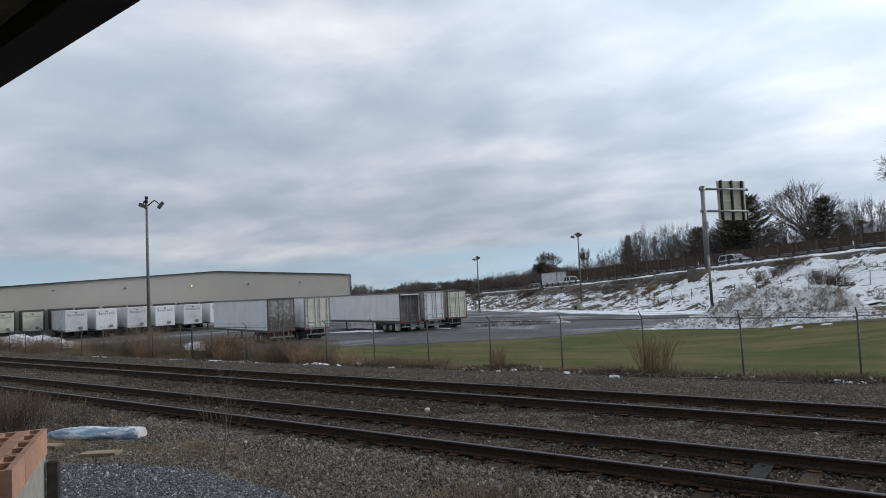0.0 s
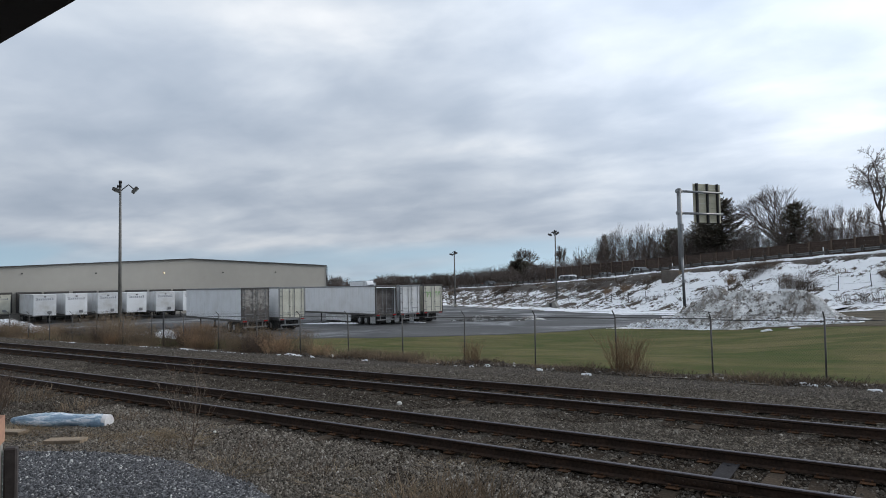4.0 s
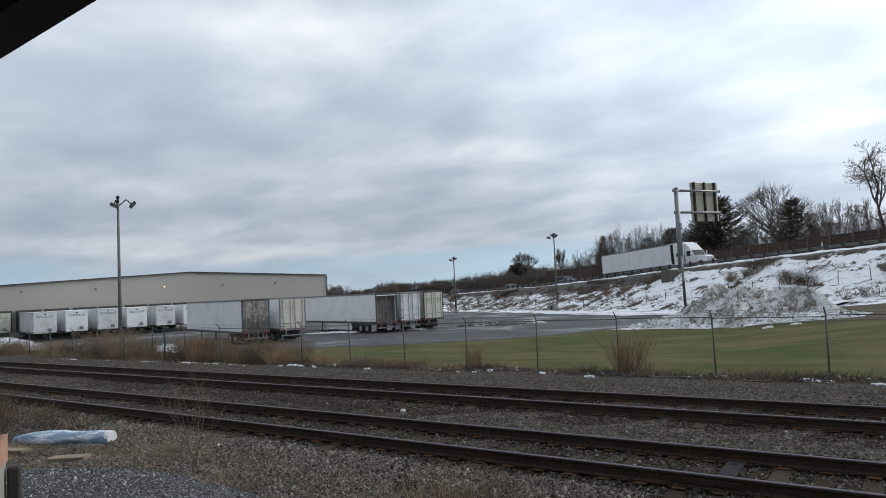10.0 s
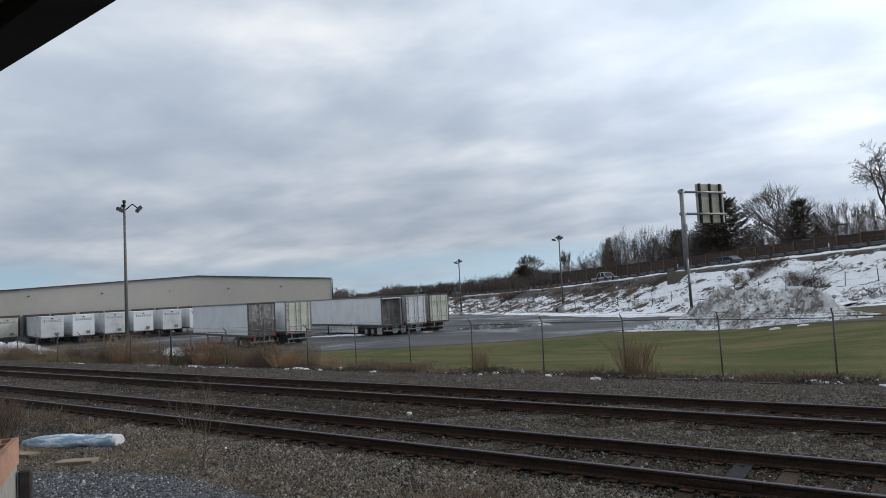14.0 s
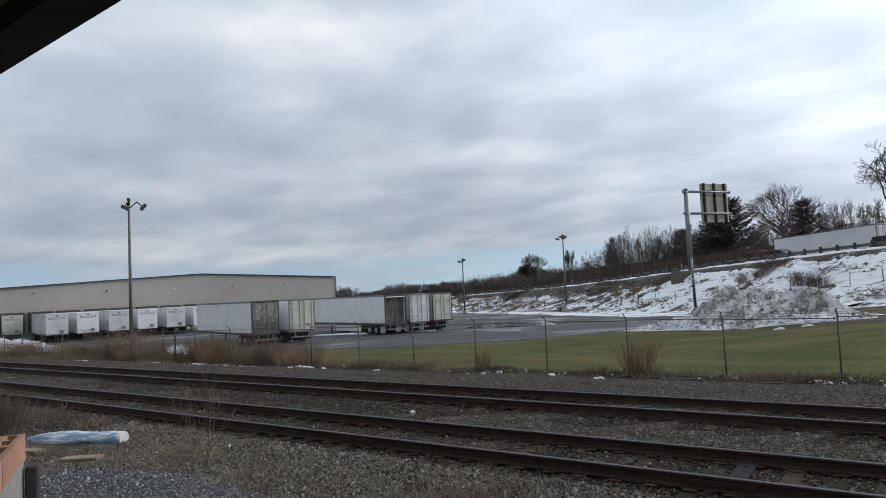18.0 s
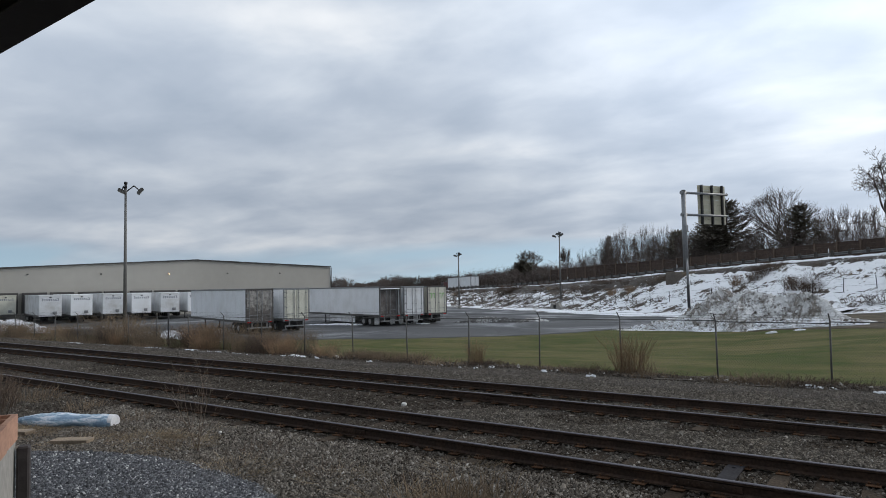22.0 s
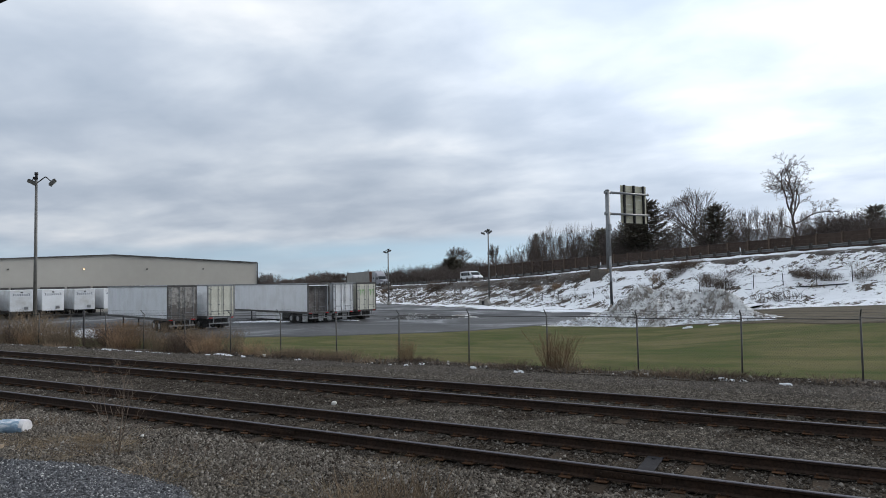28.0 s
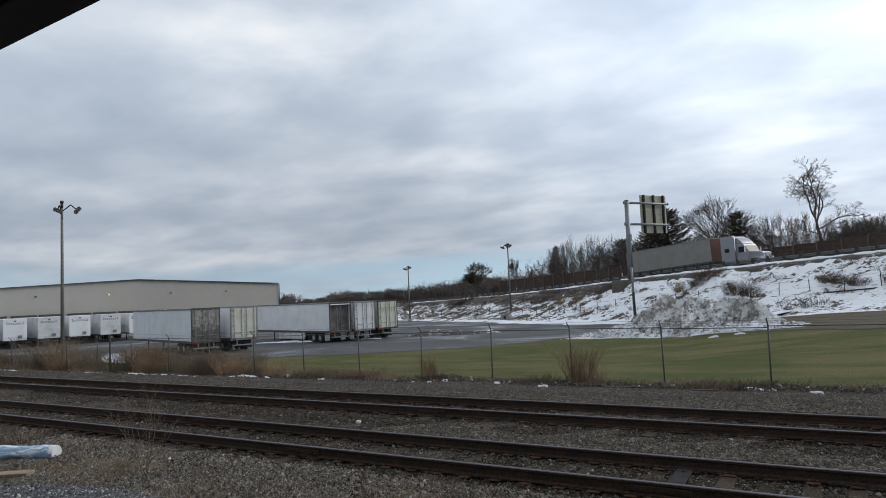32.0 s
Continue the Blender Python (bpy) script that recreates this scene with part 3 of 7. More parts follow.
def slope_place(s, p):
    x, y = hw(s, p)
    fade = sstep(FOOT - 1.5, FOOT + 1.5, p) * (1 - sstep(63.5, 64.8, p))
    bumps = 0.28 * fbm(s, p * 1.4, 0.45, 5, 3.0, 0.55) + 0.2 * fbm(s, p, 1.7, 3, 8.0)
    return x, y, land(x, y) + 0.05 + 0.30 * sstep(FOOT - 1.8, FOOT - 0.3, p) * (1 - sstep(63.5, 64.8, p)) + bumps * fade


S_SLOPE = stepped([(-330, -170, 3), (-170, -20, 0.45), (-20, 120, 6)])
embankment = new("embankment", grid_mesh("embankment", S_SLOPE, np.linspace(FOOT - 3.2, 64.9, 60), slope_place, SLOPE))
tagged(embankment, "steep bank with thawing snow and dead weeds", "embankment", kind="structure")


def shoulder_place(s, b):
    low = 62.9 - 2.0 * sstep(-60, -76, s) * (1 - 0.5 * sstep(-100, -130, s)) + 1.5 * fbm(s, 0 * s, 0.22, 5, 4.0, 0.62)
    p = np.minimum(low, 64.3) + (66.4 - np.minimum(low, 64.3)) * b
    s = s - 1.6 * (1 - b) ** 2
    x, y, z = slope_place(s, np.minimum(p, 64.6))
    x, y = hw(s, p)
    return x, y, np.where(p > 64.6, road_z(s) - 0.1 + 0.12 * (p > 66.2), z) + 0.09 * sstep(0.0, 0.12, b) - 0.06 * (b <= 0.0)


shoulder = new("highway_shoulder", grid_mesh("highway_shoulder", S_SLOPE, np.linspace(0, 1, 12),
                                             shoulder_place, BARE_SLOPE))
tagged(shoulder, "bare stony shoulder of the highway", "shoulder", kind="structure")
snow_line = new("shoulder_snow", grid_mesh("shoulder_snow", S_SLOPE, np.linspace(0, 1, 4),
                                           lambda s, b: (*hw(s, 64.95 + (b - 0.5) * np.clip(0.75 + 0.9 * fbm(s, 0 * s, 0.5, 4, 2.0), 0.05, 1.3)), road_z(s) - 0.02 + 0.32 * np.sin(b * math.pi) + 0.05 * wavy(s, b, 1.3)), SNOW))
tagged(snow_line, "ridge of plowed snow under the guard rail", "snow", kind="structure")

# thawed soil between the grass and the bank
def soil_place(x, b):
    y0 = np.interp(x, (-16, -3.9, 0.65, 6, 20), (54.5, 46.8, 40.5, 37, 35)) + 0.8 * fbm(x, 0 * x, 0.6, 4, 5.0)
    y1 = (FOOT + 0.2 - 0.5 * x) / E_P[1]
    y = y0 + (y1 - y0) * b
    return x, y, land(x, y) + 0.025 - 0.12 * (b <= 0)


soil = new("bare_soil", grid_mesh("bare_soil", np.arange(-16, 24, 0.4), np.concatenate([[0.0, 0.01], np.linspace(0.04, 1, 28)]), soil_place, SOIL))
tagged(soil, "bare brown soil between grass and a snowy bank", "soil", kind="structure")

# ---- railway tracks ----
RAIL_OUT = ((-0.07, 0), (0.07, 0), (0.07, 0.012), (0.013, 0.035), (0.011, 0.125), (0.036, 0.14), (0.036, 0.168), (0.028, 0.178), (-0.028, 0.178), (-0.036, 0.168), (-0.036, 0.14), (-0.011, 0.125), (-0.013, 0.035), (-0.07, 0.012))


def rail_mesh(x0, x1):
    bm = bmesh.new()
    a = [bm.verts.new((x0, y, z)) for y, z in RAIL_OUT]
    b = [bm.verts.new((x1, y, z)) for y, z in RAIL_OUT]
    n = len(a)
    for i in range(n):
        f = bm.faces.new((a[i], a[(i + 1) % n], b[(i + 1) % n], b[i]))
        f.material_index = 1 if i in (6, 7, 8) else 0
    bm.faces.new(a), bm.faces.new(b)
    return mesh_of(bm, "rail", (RAIL_SIDE, RAIL_TOP))


def tie_mesh(k):
    rng = random.Random(k)
    bm = bmesh.new()
    soft_box(bm, -0.115, -1.3, -0.15, 0.115, 1.3, 0.0, 0.012)
    for v in bm.verts:
        v.co += Vector((rng.uniform(-1, 1) * 0.008, rng.uniform(-1, 1) * 0.02, rng.uniform(-1, 1) * 0.006))
    return mesh_of(bm, "tie", TIE)


def plate_mesh():
    bm = bmesh.new()
    soft_box(bm, -0.09, -0.17, 0, 0.09, 0.17, 0.016, 0.004)
    for sy in (-0.1, 0.1):
        for sx in (-0.05, 0.05):
            tube(bm, (sx, sy, 0.01), (sx, sy, 0.04), 0.011, n=5)
            box(bm, sx - 0.016, sy - 0.016, 0.036, sx + 0.016, sy + 0.016, 0.048)
    return mesh_of(bm, "tie_plate", PLATE)


TIE_MESHES = [tie_mesh(k) for k in range(5)]
PLATE_MESH = plate_mesh()
RAIL_MESH = rail_mesh(-160, 75)
TIE_Z = -0.01


def build_track(yc, x_from, x_to, seed):
    rng = random.Random(seed)
    t = thing("railway_track", "rusty rails on weathered wooden ties in ballast", "railway track", pose(0, yc, 0), group="parallel railway tracks", kind="structure")
    for sy in (-0.7525, 0.7525):
        part("rail", RAIL_MESH, None, t, "dark rusty rail with a bright worn head", pose(0, sy, TIE_Z + 0.012))
    x = x_from
    while x < x_to:
        tie = part("tie", TIE_MESHES[rng.randrange(5)], None, t, "", pose(x, rng.uniform(-0.06, 0.06), TIE_Z + rng.uniform(-0.045, -0.008), 0, 0, rng.uniform(-1.5, 1.5)))
        for sy in (-0.7525, 0.7525):
            part("tie_plate", PLATE_MESH, None, t, "", pose(x, sy, TIE_Z - 0.002))
        x += 0.52 + rng.uniform(-0.03, 0.03)
    # the rest, out of sight, in one piece
    bm = bmesh.new()
    for lo, hi in ((-150, x_from - 0.4), (x_to + 0.2, 70)):
        xx = lo
        while xx < hi:
            box(bm, xx - 0.115, -1.3, TIE_Z - 0.15, xx + 0.115, 1.3, TIE_Z)
            xx += 0.52
    tagged(part("far_ties", bm, TIE, t), kind="stuff")
    # joint bars
    for xj, sy in ((-2.5, -0.7525), (-13.4, 0.7525), (-8.9, -0.7525)):
        bm = bmesh.new()
        for side in (-1, 1):
            soft_box(bm, xj - 0.45, sy + side * 0.028 - 0.014, TIE_Z + 0.045, xj + 0.45, sy + side * 0.028 + 0.014, TIE_Z + 0.135, 0.005)
            for k in range(6):
                tube(bm, (xj - 0.36 + k * 0.145, sy + side * 0.04, TIE_Z + 0.09), (xj - 0.36 + k * 0.145, sy + side * 0.068, TIE_Z + 0.09), 0.017, n=6)
        part("joint_bar", bm, RAIL_SIDE, t, "bolted rusty joint bar")
    return t


TRACK_NEAR, TRACK_FAR = 9.95, 14.24
build_track(TRACK_NEAR, -33, 4, 3)
build_track(TRACK_FAR, -52, 5, 8)
# a steel crossing plate between the near rails
bm = bmesh.new()
soft_box(bm, -0.12, -0.66, 0, 0.12, 0.66, 0.03, 0.008)
for sy in (-0.5, 0.5):
    tube(bm, (0, sy, 0.03), (0, sy, 0.045), 0.03, n=8)
tagged(part("steel_plate", bm, material("grimy_plate", (0.040, 0.038, 0.040), 0.85, 0.1, var=0.25, scale=4, fine=30, bump=0.15, depth=0.002, spec=0.06), m=pose(-2.42, TRACK_NEAR, TIE_Z + 0.003, 0, 0, 2)), "flat dark steel plate lying across the ties", "steel plate")

# ---- warehouse ----
def warehouse():
    w0, depth = 117.0, 70.0
    zb = -1.6
    prof = [(-60, 2.85), (2.7, 5.95), (36.0, 7.6), (61.5, 6.48)]
    t = thing("warehouse", "long beige metal warehouse with a low gable roof and loading docks", "warehouse", kind="structure")

    def at(l, w, z):
        p = U * w + V * l
        return (p.x, p.y, z)

    bm = bmesh.new()
    for a, b in zip(prof, prof[1:]):
        bm.faces.new([bm.verts.new(at(*v)) for v in ((a[0], w0, zb), (b[0], w0, zb), (b[0], w0, b[1]), (a[0], w0, a[1]))])
    for l in (-60, 61.5):
        z = np.interp(l, *zip(*prof))
        bm.faces.new([bm.verts.new(at(*v)) for v in ((l, w0, zb), (l, w0 + depth, zb), (l, w0 + depth, z), (l, w0, z))])
    bm.faces.new([bm.verts.new(at(*v)) for v in [(l, w0 + depth, z) for l, z in prof] + [(61.5, w0 + depth, zb), (-60, w0 + depth, zb)]])
    part("wall", bm, WALL, t)
    bm = bmesh.new()
    for (la, za), (lb, zb2) in zip(prof, prof[1:]):
        bm.faces.new([bm.verts.new(at(*v)) for v in ((la, w0 - 0.3, za + 0.12), (lb, w0 - 0.3, zb2 + 0.12), (lb, w0 + depth, zb2 + 0.12), (la, w0 + depth, za + 0.12))])
    part("roof", bm, ROOF, t)
    bm = bmesh.new()
    for (la, za), (lb, zb2) in zip(prof, prof[1:]):
        q = [bm.verts.new(at(*v)) for v in ((la, w0 - 0.32, za + 0.02), (lb, w0 - 0.32, zb2 + 0.02), (lb, w0 - 0.32, zb2 + 0.16), (la, w0 - 0.32, za + 0.16),
                                              (la, w0 + 0.1, za + 0.02), (lb, w0 + 0.1, zb2 + 0.02), (lb, w0 + 0.1, zb2 + 0.16), (la, w0 + 0.1, za + 0.16))]
        for f in ((0, 1, 2, 3), (4, 7, 6, 5), (0, 4, 5, 1), (3, 2, 6, 7), (1, 5, 6, 2), (0, 3, 7, 4)):
            bm.faces.new([q[i] for i in f])
    part("roof_trim", bm, TRIM, t, "dark trim along the roof edge")
    bm = bmesh.new()
    p, q = Vector(at(61.6, w0 - 0.1, zb)), Vector(at(61.6, w0 - 0.1, 6.42))
    tube(bm, p, q, 0.09, n=6)
    part("downspout", bm, TRIM, t)
    m = Matrix.Translation(at(0, w0, 0)) @ Matrix.Rotation(radians(YARD_TURN), 4, "Z")
    # dark dock seals behind the trailers and a line of canopy above
    for l in DOCKS:
        bm = bmesh.new()
        soft_box(bm, l - 1.6, -0.6, -0.4, l - 1.25, -0.02, 2.55, 0.03)
        soft_box(bm, l + 1.25, -0.6, -0.4, l + 1.6, -0.02, 2.55, 0.03)
        soft_box(bm, l - 1.6, -0.7, 2.3, l + 1.6, -0.02, 2.62, 0.03)
        part("dock_seal", bm, TRIM, t, "black padded dock seal", m)
    for l in (1.5, 11.5, 21.4, 31.6, 41.4, 51.1):
        bm = bmesh.new()
        z = 5.35
        soft_box(bm, l - 0.12, -0.22, z - 0.1, l + 0.12, -0.02, z + 0.1, 0.02)
        lamp = part("wall_lamp", bm, TRIM, t, "", m)
        if l == 31.6:
            bm = bmesh.new()
            soft_box(bm, l - 0.085, -0.28, z - 0.09, l + 0.085, -0.222, z + 0.07, 0.015)
            part("lens", bm, LAMP_GLOW, lamp, "lit warm lens")
    return t


DOCKS = (-10.0, -6.3, -2.5, 1.3, 5.0, 8.7, 12.4, 16.0, 19.8, 23.4, 27.2, 30.9, 34.6, 38.4)
warehouse()


# ---- parked trailers ----
def wheel(parent, x, y, r=0.5, w=0.28, side=1):
    bm = bmesh.new()
    tube(bm, (x, y - w / 2, r), (x, y + w / 2, r), r, n=20)
    bmesh.ops.bevel(bm, geom=[e for e in bm.edges if abs(e.verts[0].co.y - e.verts[1].co.y) < 1e-5], offset=0.04, segments=1, affect="EDGES")
    o = part("wheel", bm, TYRE, parent, "black tyre on a pale steel rim")
    bm = bmesh.new()
    yo = y + side * (w / 2 + 0.004)
    tube(bm, (x, yo - side * 0.03, r), (x, yo, r), r * 0.56, r * 0.52, n=14)
    tube(bm, (x, yo, r), (x, yo + side * 0.05, r), r * 0.2, r * 0.16, n=8)
    part("rim", bm, RIM, o)
    return o


def trailer(label, paint, doors, m, style="plain", length=16.15, group="parked semi-trailers", nose_down=0.0):
    """Front along +x, rear doors at x = 0, the ground at z = 0."""
    W, H, F = 1.3, 4.1, 1.12
    t = thing("semi_trailer", label, "trailer", m, group)
    bm = bmesh.new()
    x_in = 0.5 if style == "open" else 0.06
    soft_box(bm, x_in, -W + 0.02, F, length - 0.02, W - 0.02, H, 0.035)
    if style == "open":
        soft_box(bm, 0.06, -W + 0.02, F, x_in, -W + 0.08, H, 0.01)
        soft_box(bm, 0.06, W - 0.08, F, x_in, W - 0.02, H, 0.01)
        soft_box(bm, 0.06, -W + 0.08, H - 0.06, x_in, W - 0.08, H, 0.01)
    body = part("body", bm, paint, t)
    bm = bmesh.new()
    box(bm, -0.02, -0.02, F + 0.12, 0.02, 0.02, H - 0.12)
    rib = mesh_of(bm, "side_post", paint)
    k = 1.2
    while k < length - 0.5 and not style == "docked":
        for sy in (-1, 1):
            part("side_post", rib, None, body, "", pose(k, sy * (W - 0.025), 0))
        k += 1.22
    for sy in (-1, 1):
        bm = bmesh.new()
        soft_box(bm, 0.02, sy * W - 0.03, F - 0.1, length, sy * W + 0.03, F + 0.1, 0.01)
        part("bottom_strip", bm, DULL_POST, t)
        bm = bmesh.new()
        soft_box(bm, 0.02, sy * W - 0.025, H - 0.12, length, sy * W + 0.03, H + 0.01, 0.01)
        part("top_rail", bm, GALV if style != "docked" else paint, t)
    # rear frame and doors
    bm = bmesh.new()
    soft_box(bm, -0.02, -W - 0.01, F - 0.12, 0.1, -W + 0.1, H + 0.02, 0.012)
    soft_box(bm, -0.02, W - 0.1, F - 0.12, 0.1, W + 0.01, H + 0.02, 0.012)
    soft_box(bm, -0.022, -W + 0.1, H - 0.16, 0.1, W - 0.1, H + 0.02, 0.012)
    soft_box(bm, -0.022, -W + 0.1, F - 0.12, 0.1, W - 0.1, F + 0.06, 0.012)
    part("rear_frame", bm, TRIM if style in ("dirty", "open", "cream") else GALV, t, "steel frame round the rear doors")
    for sy in (-1, 1):
        bm = bmesh.new()
        y0, y1 = (0.012, W - 0.1) if sy > 0 else (-W + 0.1, -0.012)
        x = -0.012 if style != "open" else 0.35
        soft_box(bm, x, y0, F + 0.07, x + 0.06, y1, H - 0.17, 0.01)
        door = part("rear_door", bm, doors, t)
        for yb in (y0 + 0.22, y1 - 0.22):
            bm = bmesh.new()
            tube(bm, (x - 0.035, yb, F + 0.0), (x - 0.035, yb, H - 0.12), 0.022, n=6)
            for zz in (F + 0.25, F + 1.1, H - 0.5):
                box(bm, x - 0.06, yb - 0.05, zz, x, yb + 0.05, zz + 0.1)
            box(bm, x - 0.06, yb - 0.02, F + 0.55, x - 0.04, yb + 0.35 * (1 if yb < (y0 + y1) / 2 else -1), F + 0.6)
            part("lock_rod", bm, GALV, door)
        for zz in (F + 0.3, F + 1.2, F + 2.1, H - 0.4):
            bm = bmesh.new()
            yh = y1 if sy > 0 else y0
            box(bm, x - 0.03, yh - 0.16, zz, x, yh + 0.1 * sy, zz + 0.07)
            part("hinge", bm, GALV, door)
    if style == "open":
        # the header's brightness from the snow is painted on with the snow colour
        bm = bmesh.new()
        soft_box(bm, -0.05, -W + 0.12, H - 0.26, 0.36, W - 0.12, H - 0.17, 0.02)
        part("header", bm, SNOW, t, "header over the recessed doors, snow light painted on as white")
    if style == "cream":
        for sy in (-0.65, 0.65):
            bm = bmesh.new()
            for k, (a, b, z0, z1) in enumerate(((-0.38, -0.28, 2.75, 3.35), (-0.28, -0.1, 3.2, 3.35), (-0.12, -0.04, 2.95, 3.3), (0.05, 0.15, 2.75, 3.35), (0.15, 0.3, 3.2, 3.35))):
                box(bm, -0.018, sy + a, z0, -0.0135, sy + b, z1)
            part("mark", bm, plain("green_mark", (0.22, 0.36, 0.16), 0.6), t, "worn green painted mark")
    # under-ride guard, lights, flaps
    bm = bmesh.new()
    soft_box(bm, 0.0, -1.15, 0.5, 0.1, 1.15, 0.62, 0.015)
    for sy in (-0.7, 0.7):
        soft_box(bm, 0.02, sy - 0.05, 0.6, 0.1, sy + 0.05, F - 0.1, 0.01)
    part("rear_guard", bm, GALV, t)
    for sy in (-1, 1):
        bm = bmesh.new()
        soft_box(bm, -0.03, sy * 1.0 - 0.18, F - 0.1, -0.021, sy * 1.0 + 0.18, F + 0.0, 0.003)
        part("tail_lamp", bm, plain("red_lens", (0.35, 0.02, 0.02), 0.25), t)
        bm = bmesh.new()
        soft_box(bm, 1.1, sy * 0.95 - 0.3, 0.2, 1.13, sy * 0.95 + 0.3, 0.95, 0.008)
        part("mud_flap", bm, TYRE if style not in ("plain", "open") else WHITE_B, t)
    bm = bmesh.new()
    soft_box(bm, 1.2, -0.55, 0.62, 4.6, 0.55, F - 0.08, 0.03)
    for x in (2.1, 3.4):
        tube(bm, (x, -1.2, 0.5), (x, 1.2, 0.5), 0.08, n=8)
    part("bogie", bm, DARK_STEEL, t)
    for x in (2.1, 3.4):
        for sy in (-1, 1):
            wheel(t, x, sy * 1.08, side=sy)
            wheel(t, x, sy * 0.76, side=sy)
    if style == "open":
        for sy in (-1, 1):
            bm = bmesh.new()
            soft_box(bm, 5.2, sy * 1.22 - 0.02, 0.3, length - 5.2, sy * 1.22 + 0.02, F - 0.1, 0.01)
            part("side_skirt", bm, WHITE_B, t, "pale side skirt under the trailer")
    for sy in (-0.75, 0.75):
        bm = bmesh.new()
        tube(bm, (length - 3.2, sy, 0.1), (length - 3.2, sy, F), 0.07, n=8)
        soft_box(bm, length - 3.35, sy - 0.15, 0, length - 3.05, sy + 0.15, 0.1, 0.02)
        part("landing_leg", bm, DARK_STEEL, t)
    if style == "docked":
        bm = bmesh.new()
        for k in range(8):
            y, h = 0.96 - k * 0.25, 0.34 if k in (0, 7) else 0.24
            for z0, z1, o in ((0.0, 0.06, 0.0), (0.06, h - 0.05, 0.03), (h - 0.05, h, 0.05)):
                wide = 0.19 if o != 0.03 else 0.09
                xs = length - 0.017
                q = [bm.verts.new((xs, y - o - wide * u, 3.3 + z)) for u, z in ((0, z0), (1, z0), (1, z1), (0, z1))]
                bm.faces.new(q)
        part("lettering", bm, plain("lettering_grey", (0.16, 0.17, 0.2), 0.6), body, "row of dark bars where lettering stands")
        bm = bmesh.new()
        soft_box(bm, length - 0.018, -0.12, 3.7, length + 0.06, 0.12, 3.85, 0.02)
        part("marker_lamp", bm, DARK_STEEL, t)
        bm = bmesh.new()
        soft_box(bm, length - 0.018, 0.3, 1.4, length + 0.1, 0.75, 1.8, 0.02)
        part("connector_box", bm, GALV, t)
    return t


def yard_pose(w, l, toward=True, lift=0.0):
    p = yard(w, l)
    return pose(p.x, p.y, p.z + 0.03 + lift, 0, 0, YARD_TURN + 90 if toward else YARD_TURN - 90)


ROW = 59.4


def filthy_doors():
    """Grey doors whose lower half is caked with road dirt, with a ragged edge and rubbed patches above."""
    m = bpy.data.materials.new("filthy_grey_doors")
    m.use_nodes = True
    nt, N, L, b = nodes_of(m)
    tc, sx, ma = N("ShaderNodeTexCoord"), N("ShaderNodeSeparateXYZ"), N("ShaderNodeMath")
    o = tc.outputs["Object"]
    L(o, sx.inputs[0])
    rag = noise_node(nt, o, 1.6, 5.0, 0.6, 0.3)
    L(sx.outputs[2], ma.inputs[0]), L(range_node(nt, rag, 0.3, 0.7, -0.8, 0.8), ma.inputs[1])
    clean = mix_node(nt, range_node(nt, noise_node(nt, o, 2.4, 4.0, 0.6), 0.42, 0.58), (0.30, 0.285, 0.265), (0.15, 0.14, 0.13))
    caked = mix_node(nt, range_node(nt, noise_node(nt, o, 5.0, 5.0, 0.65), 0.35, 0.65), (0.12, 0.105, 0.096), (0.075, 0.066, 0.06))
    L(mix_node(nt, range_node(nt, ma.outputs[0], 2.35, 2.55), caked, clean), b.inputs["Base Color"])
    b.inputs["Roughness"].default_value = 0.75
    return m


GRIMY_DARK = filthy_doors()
# dark door colour paints in the shade inside the open rear
SHADE_DOOR = material("shade_painted_doors", (0.15, 0.14, 0.135), 0.7, var=0.3, scale=1.4, fine=9, bump=0.05, tint=(0.07, 0.06, 0.055), tint_at=0.5)
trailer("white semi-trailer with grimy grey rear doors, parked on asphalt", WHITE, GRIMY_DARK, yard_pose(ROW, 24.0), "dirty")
trailer("white semi-trailer with stained cream rear doors, parked on asphalt", WHITE, CREAM, yard_pose(ROW, 27.6), "cream_doors")
trailer("white ribbed semi-trailer with side skirts, its recessed doors coloured dark as shade", WHITE, SHADE_DOOR, yard_pose(ROW, 38.1), "open")
trailer("chalky white semi-trailer parked close beside another", WHITE_B, WHITE_B, yard_pose(ROW, 41.1), "plain")
trailer("cream semi-trailer with worn green marks on its doors", CREAM, CREAM, yard_pose(ROW, 44.15), "cream")
for l in DOCKS[2:12]:
    k = DOCKS.index(l)
    w = 100.0 if l > 10 else 97.5 + (k % 3) * 1.5
    old = l < 9
    docked = trailer("cream semi-trailer backed to a warehouse loading dock" if old else "white semi-trailer backed to a warehouse loading dock", CREAM if old else WHITE if k % 2 else WHITE_B, WHITE_B, yard_pose(w + 16.15 + (7.5 if old else 0.0), l, False), "docked", group="trailers at the loading docks", length=9.0 if old else 16.15)
    docked.scale = (1, 1, 0.92)


